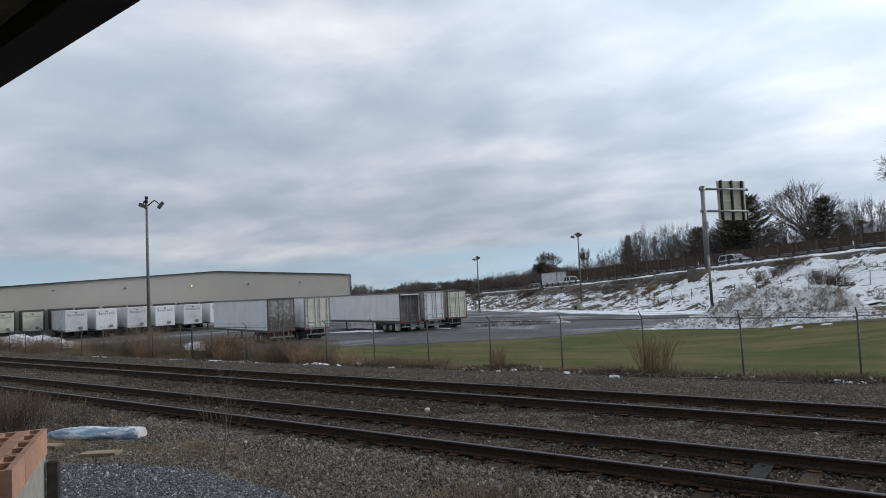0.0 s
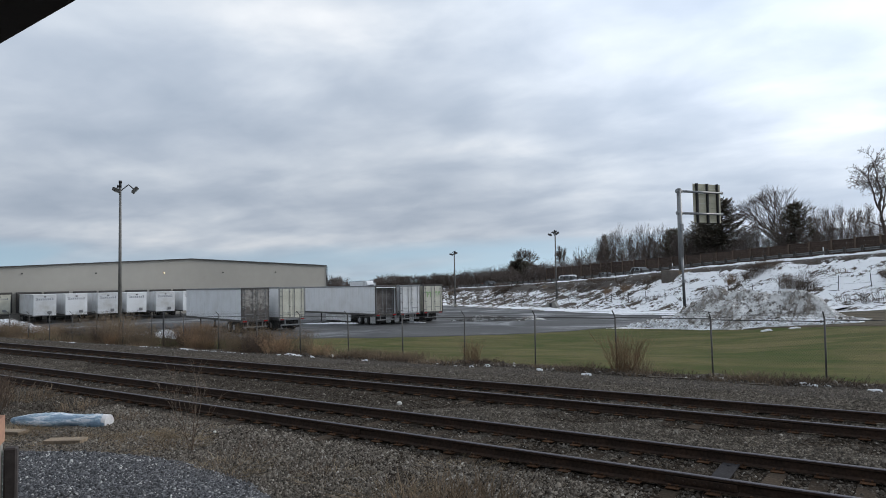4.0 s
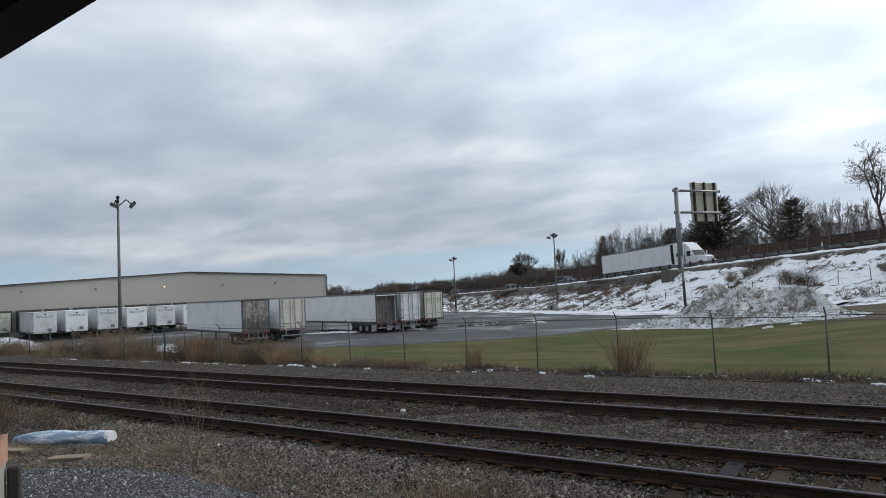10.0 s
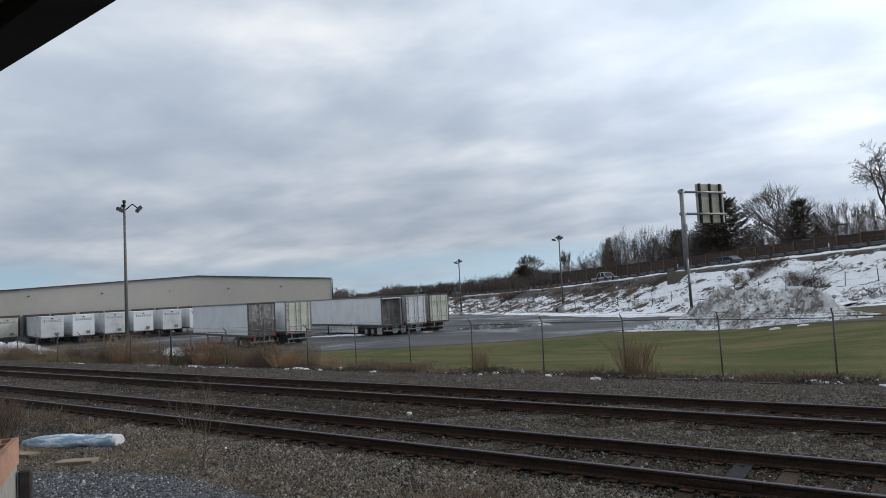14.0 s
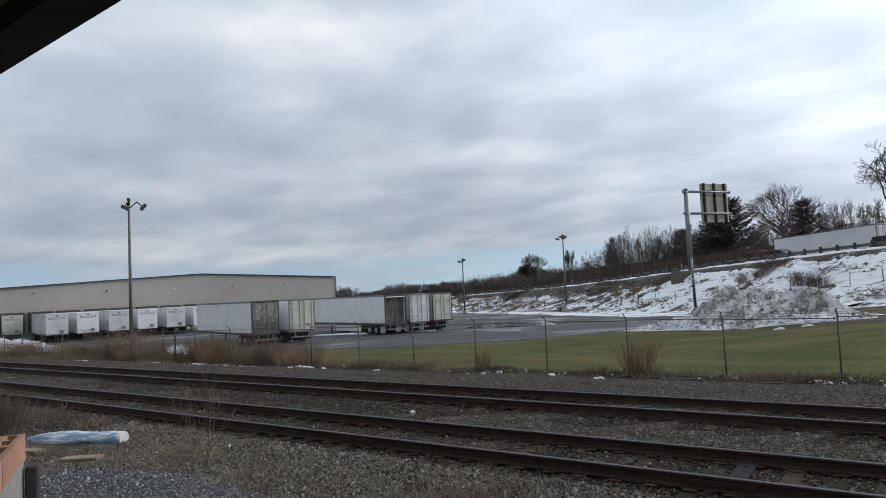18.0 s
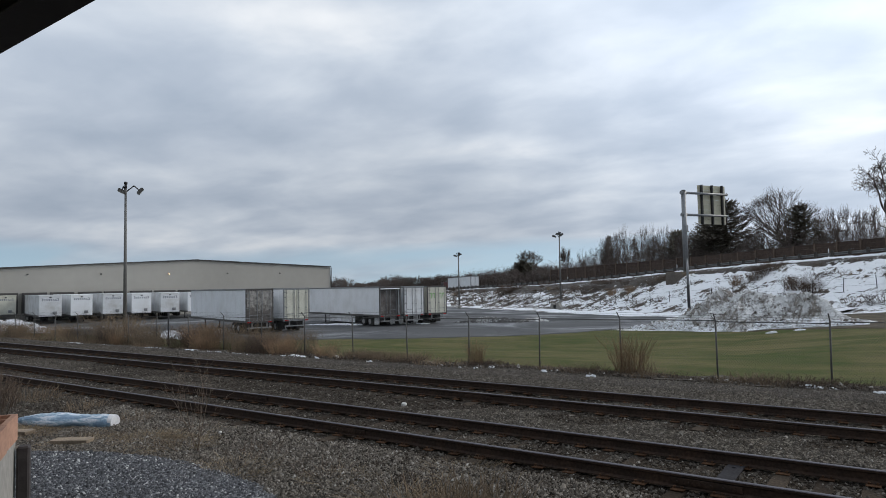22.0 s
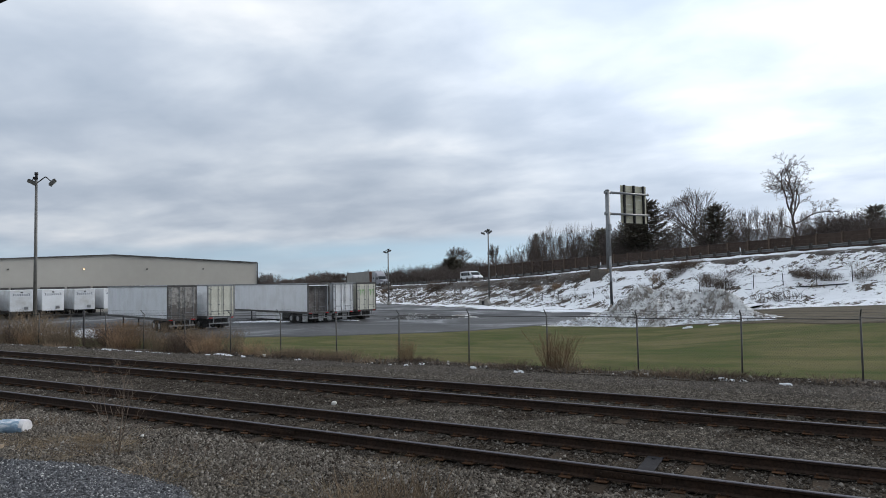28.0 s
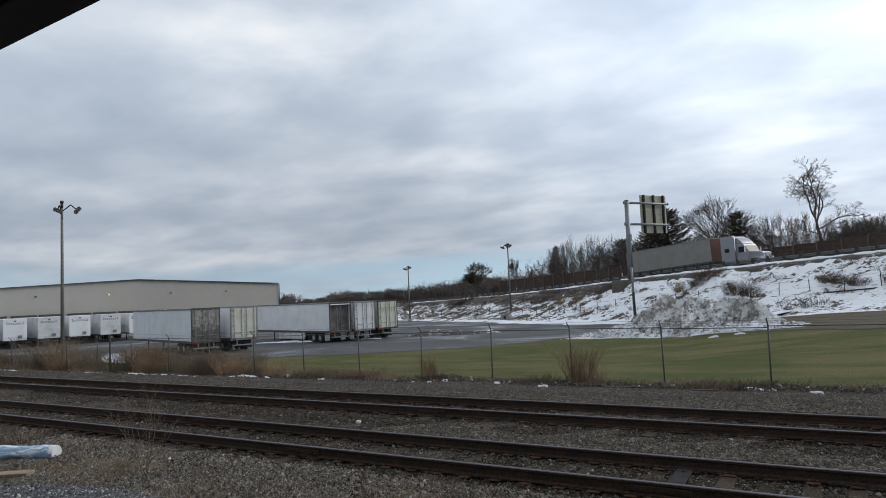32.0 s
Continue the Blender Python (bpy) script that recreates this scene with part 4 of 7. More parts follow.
# ---- yard lamps ----
def yard_lamp(x, y, top, heads, turn):
    z0 = land_at(x, y)
    t = thing("yard_lamp", "tall dark steel lamp pole with floodlights, standing in the yard", "lamp pole", pose(x, y, z0, 0, 0, turn), "yard lamps")
    H = top - z0
    bm = bmesh.new()
    tube(bm, (0, 0, 0.5), (0, 0, H), 0.15, 0.085, n=10)
    part("pole", bm, LAMP_STEEL, t)
    bm = bmesh.new()
    tube(bm, (0, 0, -0.2), (0, 0, 0.6), 0.34, 0.32, n=14)
    part("footing", bm, CONCRETE, t, "round concrete footing")
    bm = bmesh.new()
    tube(bm, (0, 0, H - 0.05), (0, 0, H + 0.35), 0.1, 0.1, n=8)
    tube(bm, (0, 0, H + 0.3), (0, 0, H + 0.5), 0.13, 0.13, n=8)
    part("cap", bm, DARK_STEEL, t)
    for k, (ox, oz, tilt) in enumerate(heads):
        bm = bmesh.new()
        mid = (ox * 0.55, 0, oz + 0.45)
        tube(bm, (0, 0, H - 0.35), mid_at(mid, H), 0.045, n=6)
        tube(bm, mid_at(mid, H), (ox, 0, H + oz), 0.045, n=6)
        arm = part("arm", bm, DARK_STEEL, t)
        bm = bmesh.new()
        prism(bm, ((-0.32, 0.10), (-0.23, 0.17), (0.23, 0.17), (0.32, 0.10), (0.28, -0.1), (-0.28, -0.1)), -0.22, 0.22)
        bmesh.ops.rotate(bm, verts=bm.verts, cent=(0, 0, 0), matrix=Matrix.Rotation(radians(tilt), 3, "Y"))
        bmesh.ops.translate(bm, verts=bm.verts, vec=(ox, 0, H + oz))
        head = part("floodlight", bm, DULL_POST, t, "hooded floodlight")
        bm = bmesh.new()
        box(bm, -0.25, -0.19, -0.115, 0.25, 0.19, -0.104)
        bmesh.ops.rotate(bm, verts=bm.verts, cent=(0, 0, 0), matrix=Matrix.Rotation(radians(tilt), 3, "Y"))
        bmesh.ops.translate(bm, verts=bm.verts, vec=(ox, 0, H + oz))
        part("lens", bm, plain("grey_lens", (0.5, 0.52, 0.55), 0.15), head)
    return t


def mid_at(m, H):
    return (m[0], m[1], H + m[2])


c = compass(61.0)
yard_lamp(c.x * 60, c.y * 60, 2.74 + 60 * 0.1375, ((-0.3, -0.3, 25), (1.1, -0.25, -50)), 58)
c = compass(26.0)
yard_lamp(c.x * 104, c.y * 104, 2.74 + 104 * 0.0685, ((-0.8, -0.15, 20), (-0.15, 0.15, 15), (0.36, 0.05, -35)), 20)
c = compass(34.5)
yard_lamp(c.x * 118, c.y * 118, 2.74 + 118 * 0.0425, ((-0.55, -0.1, 20), (0.28, 0.1, -20)), 28)

# ---- guard rail, noise barrier, overhead sign ----
def guard_rail():
    t = thing("guard_rail", "weathered steel guard rail on stout posts along the highway", "guard rail", kind="structure")
    bm = bmesh.new()
    prof = ((0, 0.48), (0.05, 0.52), (0.0, 0.6), (0.0, 0.65), (0.05, 0.73), (0.0, 0.80), (-0.02, 0.80), (0.03, 0.73), (-0.02, 0.65), (-0.02, 0.6), (0.03, 0.52), (-0.02, 0.48))
    S = np.arange(-330, 90, 3.81)
    rows = []
    for s in S:
        z = float(road_z(s))
        rows.append([bm.verts.new((*hw(s, 66.0 - a), z + b)) for a, b in prof])
    for ra, rb in zip(rows, rows[1:]):
        for i in range(len(prof)):
            j = (i + 1) % len(prof)
            bm.faces.new((ra[i], ra[j], rb[j], rb[i]))
    part("beam", bm, BEAM, t)
    pb = bmesh.new()
    soft_box(pb, -0.13, -0.09, -0.9, 0.13, 0.09, 1.0, 0.015)
    post = mesh_of(pb, "post", material("tarred_rail_post", (0.062, 0.055, 0.05), 0.85, var=0.25, scale=3, fine=20, bump=0.2))
    for k, s in enumerate(np.arange(-200, 20, 1.905)):
        x, y = hw(s, 65.84)
        part("post", post, None, t, "", pose(x, y, float(road_z(s)), 0, 0, -30))
    return t


guard_rail()


def noise_barrier():
    t = thing("noise_barrier", "brown boarded noise barrier between steel posts", "noise barrier", kind="structure")
    P = 93.0
    top = lambda s: float(np.interp(s, (-300, -220, -174, -158, -123, -93, -80, -59, -46, 60), (0.6, 2.2, 4.4, 5.4, 6.3, 6.95, 7.4, 8.1, 8.5, 9.6)))
    pb = bmesh.new()
    box(pb, -0.1, -0.16, -1, 0.1, 0.16, 5.4)
    post = mesh_of(pb, "post", material("tan_barrier_post", (0.14, 0.10, 0.075), 0.8, var=0.2, scale=2, fine=20, bump=0.1))
    S = np.arange(-142, 60, 3.6)
    for a, b in zip(S, S[1:]):
        m = (a + b) / 2
        x, y = hw(m, P)
        z0, z1 = float(road_z(m)) - 0.4, top(m)
        bm = bmesh.new()
        n = 8
        for i in range(n):
            za, zb = (z1 - z0) * i / n, (z1 - z0) * (i + 1) / n - 0.012
            soft_box(bm, -1.79, -0.06 + 0.012 * (i % 2), za, 1.79, 0.06, zb, 0.006)
        if -200 < m < 0:
            part("panel", bm, BARRIER, t, "", pose(x, y, z0, 0, 0, -30))
        else:
            part("panel", bm, BARRIER, t, "", pose(x, y, z0, 0, 0, -30))
        x, y = hw(a, P - 0.02)
        part("post", post, None, t, "", pose(x, y, top(a) - 5.25, 0, 0, -30))
    return t


noise_barrier()


def cantilever_sign():
    s, p0 = -66.4, 64.0
    x, y = hw(s, p0)
    z0 = float(road_z(s)) - 1.9
    t = thing("highway_sign", "back of an overhead highway sign on a grey cantilever post", "highway sign", pose(x, y, z0, 0, 0, 60))
    H = 14.25 - z0
    bm = bmesh.new()
    tube(bm, (0, 0, 1.4), (0, 0, H), 0.36, 0.28, n=14)
    tube(bm, (0, 0, H), (0, 0, H + 0.12), 0.33, 0.2, n=14)
    part("post", bm, GALV, t)
    bm = bmesh.new()
    soft_box(bm, -2.7, -0.85, -3.0, 0.9, 0.85, 1.9, 0.06)
    part("footing", bm, material("weathered_footing", (0.125, 0.108, 0.092), 0.9, var=0.2, scale=0.9, fine=9, bump=0.3, tint=(0.08, 0.068, 0.058)), t, "stained concrete footing in the bank")
    for z in (14.0 - z0, 11.15 - z0):
        bm = bmesh.new()
        tube(bm, (0.2, 0, z), (7.5, 0, z), 0.17, 0.15, n=10)
        tube(bm, (7.5, 0, z), (7.56, 0, z), 0.2, 0.2, n=10)
        tube(bm, (-0.42, 0, z), (0.42, 0, z), 0.24, 0.24, n=10)
        part("arm", bm, GALV, t)
    n = 8
    for k in range(n):
        bm = bmesh.new()
        za, zb = 9.55 - z0 + 5.15 * k / n, 9.55 - z0 + 5.15 * (k + 1) / n - 0.015
        soft_box(bm, 2.9, 0.5, za + 0.5, 7.75, 0.54, zb + 0.5, 0.006)
        part("sign_panel", bm, SIGN_BACK, t)
    for xx in (3.45, 5.25, 7.05):
        bm = bmesh.new()
        soft_box(bm, xx - 0.11, 0.18, 10.0 - z0, xx + 0.11, 0.5, 15.22 - z0, 0.01)
        part("stringer", bm, DARK_STEEL, t, "dark upright beam behind the sign")
    bm = bmesh.new()
    soft_box(bm, -0.35, -0.6, H - 5.4, 0.05, -0.34, H - 4.5, 0.03)
    part("control_box", bm, GALV, t)
    return t


cantilever_sign()
c = compass(15.93)
t = thing("utility_pole", "slim grey steel pole at the foot of the bank", "pole", pose(c.x * 80, c.y * 80, land_at(c.x * 80, c.y * 80), 0.6, -0.5, 0))
bm = bmesh.new()
tube(bm, (0, 0, -0.4), (0, 0, 3.4), 0.17, 0.15, n=10)
part("lower_pole", bm, DARK_STEEL, t)
bm = bmesh.new()
tube(bm, (0, 0, 3.4), (0, 0, 6.2), 0.13, 0.12, n=10)
tube(bm, (0, 0, 6.2), (0, 0, 6.28), 0.14, 0.1, n=10)
part("upper_pole", bm, GALV, t)


# a concrete drain where the bank meets the yard
x, y = by_angle(26.45, 55.7)
drain = thing("drain_headwall", "small stained concrete drain headwall at the foot of a snowy bank", "drain", pose(x, y, land_at(x, y), 0, 0, -30))
bm = bmesh.new()
prism(bm, ((-1.5, -0.3), (-0.45, -0.3), (-0.45, 1.05), (-0.75, 1.15), (-1.5, 0.15)), -0.25, 0.25)
part("wing", bm, CONCRETE, drain)
bm = bmesh.new()
prism(bm, ((0.45, -0.3), (1.7, -0.3), (1.7, 0.55), (0.95, 1.2), (0.45, 1.05)), -0.25, 0.25)
part("wing", bm, CONCRETE, drain)
# a solid dark slab stands in for the shade inside the drain mouth
bm = bmesh.new()
soft_box(bm, -0.44, -0.1, -0.3, 0.44, 0.24, 0.95, 0.02)
part("mouth_shade", bm, DARK_STEEL, drain, "drain mouth filled dark for the shade inside")


# slim white markers on the guard rail, and a timber pole among the trees
for s in (-48.3, -70.4, -30.0, -96.0):
    x, y = hw(s, 66.25)
    bm = bmesh.new()
    soft_box(bm, -0.05, -0.03, 0, 0.05, 0.03, 1.25, 0.01)
    tagged(part("marker_post", bm, WHITE, m=pose(x, y, float(road_z(s)), 0, 0, -30)), "slim white marker post behind a guard rail", "marker post", "marker posts on the highway")
x, y = hw(-74.8, 105)
t = thing("timber_pole", "brown timber utility pole with a crossarm among bare trees", "utility pole", pose(x, y, float(road_z(-74.8)) - 0.5, 0, 0, -10))
POLE_WOOD = material("weathered_pole_wood", (0.075, 0.062, 0.052), 0.9, var=0.25, scale=2, fine=18, bump=0.3)
top = 2.74 + math.hypot(x, y) * math.tan(radians(3.55)) - float(road_z(-74.8)) + 0.5
bm = bmesh.new()
tube(bm, (0, 0, -0.4), (0, 0, top), 0.17, 0.12, n=8)
part("shaft", bm, POLE_WOOD, t)
bm = bmesh.new()
soft_box(bm, -1.2, -0.06, top - 0.5, 1.2, 0.06, top - 0.36, 0.01)
part("crossarm", bm, POLE_WOOD, t)

# ---- chain-link fence beside the tracks ----
FENCE_Y, FENCE_H, BAY = 21.8, 1.75, 3.048


def fence_meshes():
    bm = bmesh.new()
    tube(bm, (0, 0, -0.3), (0, 0, FENCE_H + 0.02), 0.027, n=8)
    tube(bm, (0, 0, FENCE_H + 0.02), (0, -0.2, FENCE_H + 0.22), 0.019, n=6)
    post = mesh_of(bm, "post", DULL_POST)
    bm = bmesh.new()
    tube(bm, (0, 0, FENCE_H - 0.02), (BAY, 0, FENCE_H - 0.02), 0.015, n=6)
    rail = mesh_of(bm, "top_rail", DULL_POST)
    V3, F3 = [], []
    step, r = 0.085, 0.0013

    def wire(x0, z0, x1, z1):
        k = len(V3)
        dx, dz = x1 - x0, z1 - z0
        d = math.hypot(dx, dz)
        nx, nz = -dz / d * r, dx / d * r
        for x, z in ((x0, z0), (x1, z1)):
            V3.extend(((x + nx, 0, z + nz), (x - nx * 0.5, r, z - nz * 0.5), (x - nx * 0.5, -r, z - nz * 0.5)))
        for i in range(3):
            j = (i + 1) % 3
            F3.append((k + i, k + j, k + 3 + j, k + 3 + i))

    h = FENCE_H - 0.06
    x = -h
    while x < BAY:
        a, b = max(x, 0.0), min(x + h, BAY)
        if b - a < 0.01:
            x += step
            continue
        wire(a, 0.02 + a - x, b, 0.02 + b - x)
        wire(a, 0.02 + h - (a - x), b, 0.02 + h - (b - x))
        x += step
    mesh = raw_mesh("chain_link", V3, F3, DULL_POST)
    bm = bmesh.new()
    for k in range(3):
        yy, zz = -0.05 - 0.07 * k, FENCE_H + 0.06 + 0.075 * k
        tube(bm, (0, yy, zz), (BAY, yy, zz - 0.0), 0.0035, n=3)
    wires = mesh_of(bm, "barbed_wire", DULL_POST)
    return post, rail, mesh, wires


def build_fence():
    post, rail, mesh, wires = fence_meshes()
    t = thing("chain_link_fence", "weathered chain-link fence with slanted arms, along the tracks", "fence", kind="structure")
    rng = random.Random(5)
    x0 = 0.65 + BAY * 2
    for k in range(34):
        x = x0 - BAY * k
        z = land_at(x, FENCE_Y) + 0.02
        part("post", post, None, t, "", pose(x, FENCE_Y, z, rng.uniform(-0.8, 0.8), rng.uniform(-0.8, 0.8), rng.uniform(-5, 5)))
        if k:
            part("top_rail", rail, None, t, "", pose(x, FENCE_Y, z))
            part("chain_link", mesh, None, t, "", pose(x, FENCE_Y, z))
            part("barbed_wire", wires, None, t, "", pose(x, FENCE_Y, z))
    # one stout corner post
    bm = bmesh.new()
    tube(bm, (0, 0, -0.3), (0, 0, 2.0), 0.05, n=8)
    part("corner_post", bm, DARK_STEEL, t, "stout dark post", pose(-35.25, FENCE_Y + 0.3, land_at(-35.25, FENCE_Y)))
    return t


build_fence()


def bank_fence():
    """A low wire fence along the foot of the bank."""
    t = thing("wire_fence", "old low wire fence on thin posts along the snowy bank", "fence", kind="structure")
    rng = random.Random(12)
    bm = bmesh.new()
    tube(bm, (0, 0, -0.3), (0, 0, 1.5), 0.036, n=6)
    post = mesh_of(bm, "post", DARK_STEEL)
    S = np.arange(-150, -18, 3.1)
    pts = []
    for s in S:
        p = FOOT + float(np.interp(s, (-150, -75, -60, -30), (0.6, 1.4, 2.3, 2.9)))
        x, y = hw(s, p)
        z = land_at(x, y) + 0.12
        part("post", post, None, t, "", pose(x, y, z, rng.uniform(-7, 7), rng.uniform(-7, 7), 0))
        pts.append((x, y, z))
    # the thick lowest run is a dark tube drawn for the ditch shadow
    for h, r in ((1.35, 0.008), (0.12, 0.07), (0.7, 0.007)):
        bm = bmesh.new()
        for a, b in zip(pts, pts[1:]):
            if h < 0.2 and b[0] < -22:
                continue
            tube(bm, (a[0], a[1], a[2] + h), (b[0], b[1], b[2] + h), r, n=4, caps=False)
        part("wire" if h > 0.2 else "bottom_strip", bm, DARK_STEEL, t)
    return t


bank_fence()

# ---- trees ----
def fast_mesh(name, verts, tris, materials):
    me = bpy.data.meshes.new(name)
    v, f = np.asarray(verts, np.float32), np.asarray(tris, np.int32)
    n = f.shape[1]
    me.vertices.add(len(v))
    me.vertices.foreach_set("co", v.ravel())
    me.loops.add(f.size)
    me.loops.foreach_set("vertex_index", f.ravel())
    me.polygons.add(len(f))
    me.polygons.foreach_set("loop_start", np.arange(0, f.size, n, dtype=np.int32))
    me.polygons.foreach_set("loop_total", np.full(len(f), n, np.int32))
    for m in materials if isinstance(materials, (list, tuple)) else (materials,):
        me.materials.append(m)
    me.update(calc_edges=True)
    return me


class Limbs:
    """Gathers tapered limbs as short prisms."""

    def __init__(self, seed):
        self.rng, self.v, self.f = random.Random(seed), [], []

    def limb(self, pts, r0, r1, n):
        k0 = len(self.v)
        m = len(pts)
        for i, p in enumerate(pts):
            d = (pts[min(i + 1, m - 1)] - pts[max(i - 1, 0)]).normalized()
            u = d.orthogonal().normalized()
            w = d.cross(u)
            r = r0 + (r1 - r0) * i / (m - 1)
            for j in range(n):
                a = 2 * math.pi * j / n
                self.v.append(tuple(p + u * (r * math.cos(a)) + w * (r * math.sin(a))))
        for i in range(m - 1):
            for j in range(n):
                a, b = k0 + i * n + j, k0 + i * n + (j + 1) % n
                self.f.append((a, b, b + n, a + n))

    def grow(self, p, d, length, r, level, opt):
        rng = self.rng
        segs = (6, 4, 3, 2, 1)[min(level, 4)]
        pts, q, dd = [p], p.copy(), d.normalized()
        wob = opt["wobble"] * (0.16 if level == 0 else 1.0)
        for i in range(segs):
            dd = (dd + Vector((rng.gauss(0, wob), rng.gauss(0, wob), rng.gauss(0, wob) + opt["lift"] * (level > 0)))).normalized()
            q = q + dd * (length / segs)
            pts.append(q.copy())
        r1 = r * (0.45 if level < 3 else 0.5)
        self.limb(pts, r, r1, 6 if level == 0 else 4 if level < 2 else 3)
        if level >= opt["levels"]:
            return
        n = opt["kids"][level]
        start = opt["bare"] if level == 0 else 0.25
        for i in range(n):
            t = start + (1 - start) * (i + rng.uniform(0.2, 0.9)) / n
            k = min(int(t * segs), segs - 1)
            base = pts[k].lerp(pts[k + 1], t * segs - k)
            axis = (pts[k + 1] - pts[k]).normalized()
            az = rng.uniform(0, 2 * math.pi)
            side = axis.orthogonal().normalized()
            side = Matrix.Rotation(az, 3, axis) @ side
            ang = radians(rng.uniform(*opt["angle"]))
            nd = axis * math.cos(ang) + side * math.sin(ang)
            ln = length * rng.uniform(*(opt["first"] if level == 0 and "first" in opt else opt["ratio"])) * (1.0 - (0.35 * (t - start)) * (level == 0))
            self.grow(base, nd, ln, max(r * (1 - 0.5 * t) * opt["thin"], opt["least"]), level + 1, opt)


def to_ten(v):
    """Scaled so that the top is at ten metres."""
    v = np.array(v)
    return v * (10.0 / v[:, 2].max())


def shrub_mesh(seed, height):
    g = Limbs(seed)
    opt = dict(levels=3, kids=(6, 5, 4), angle=(18, 46), ratio=(0.42, 0.66), wobble=0.12, lift=0.05, bare=0.05, thin=0.4, least=0.009)
    for k in range(7):
        g.grow(Vector((0, 0, -0.2)), Vector((g.rng.gauss(0, 0.4), g.rng.gauss(0, 0.4), 1)), height * 0.5, height * 0.012, 0, opt)
    return fast_mesh("crown", to_ten(g.v), g.f, BARK)


def spruce_meshes(seed, height, width):
    """Whorls of boughs that sag and turn up at the tip, hung with sprays of needles."""
    rng = random.Random(seed)
    g = Limbs(seed)
    g.limb([Vector((0, 0, -0.3)), Vector((0, 0, height * 0.5)), Vector((0, 0, height))], height * 0.016, 0.02, 6)
    nv, nf = len(g.v), len(g.f)
    V3, F3 = [], []

    def spray(p, d, length, wide):
        k = len(V3)
        w = d.cross(Vector((rng.gauss(0, 0.5), rng.gauss(0, 0.5), 1))).normalized() * wide
        m = p + d * length * 0.45
        V3.extend((tuple(p), tuple(m + w), tuple(p + d * length), tuple(m - w)))
        F3.extend(((k, k + 1, k + 2), (k, k + 2, k + 3)))

    z = height * 0.05
    while z < height * 0.97:
        t = z / height
        R = width * 0.56 * (1 - t) ** 0.72 * rng.uniform(0.86, 1.06) + 0.08
        for i in range(rng.randint(9, 12)):
            a = rng.uniform(0, 2 * math.pi)
            L = R * rng.uniform(0.62, 1.12)
            out = Vector((math.cos(a), math.sin(a), 0))
            rise = rng.uniform(0.0, 0.25) + 0.5 * t
            pts = [Vector((0, 0, z)) + out * (L * u) + Vector((0, 0, L * (rise * u - 0.55 * u * (1 - u)))) for u in (0.0, 0.35, 0.7, 1.0)]
            g.limb(pts, 0.035 * (1 - t) + 0.012, 0.008, 3)
            n = max(5, int(L / 0.16))
            for j in range(n):
                u = (j + rng.random()) / n
                f = u * 3
                q = min(int(f), 2)
                p = pts[q].lerp(pts[q + 1], f - q)
                d = (pts[q + 1] - pts[q]).normalized()
                for side in (-1, 1):
                    o = Vector((-out.y, out.x, 0)) * side
                    spray(p, (d * 0.9 + o * rng.uniform(0.4, 1.1) + Vector((0, 0, rng.uniform(-0.55, 0.15)))).normalized(), rng.uniform(0.32, 0.6) * (1.15 - 0.6 * u), 0.07)
            spray(pts[-1], (pts[-1] - pts[-2]).normalized() + Vector((0, 0, 0.3)), 0.34, 0.05)
        z += height * 0.026 * (1.15 - 0.4 * t)
    spray(Vector((0, 0, height - 0.3)), Vector((0, 0, 1)), 0.6, 0.06)
    return fast_mesh("trunk", g.v, g.f, BARK), fast_mesh("needles", V3, F3, NEEDLE)


def place_tree(mesh, x, y, size, turn, label, base=None, name="bare_tree", category="tree", group="trees beyond the highway", flat=1.0):
    z = land_at(x, y) if base is None else base
    t = thing(name, label, category, pose(x, y, z, 0, 0, turn), group)
    t.scale = (size * flat, size * flat, size)
    for nm, me in mesh:
        part(nm, me, None, t)
    return t


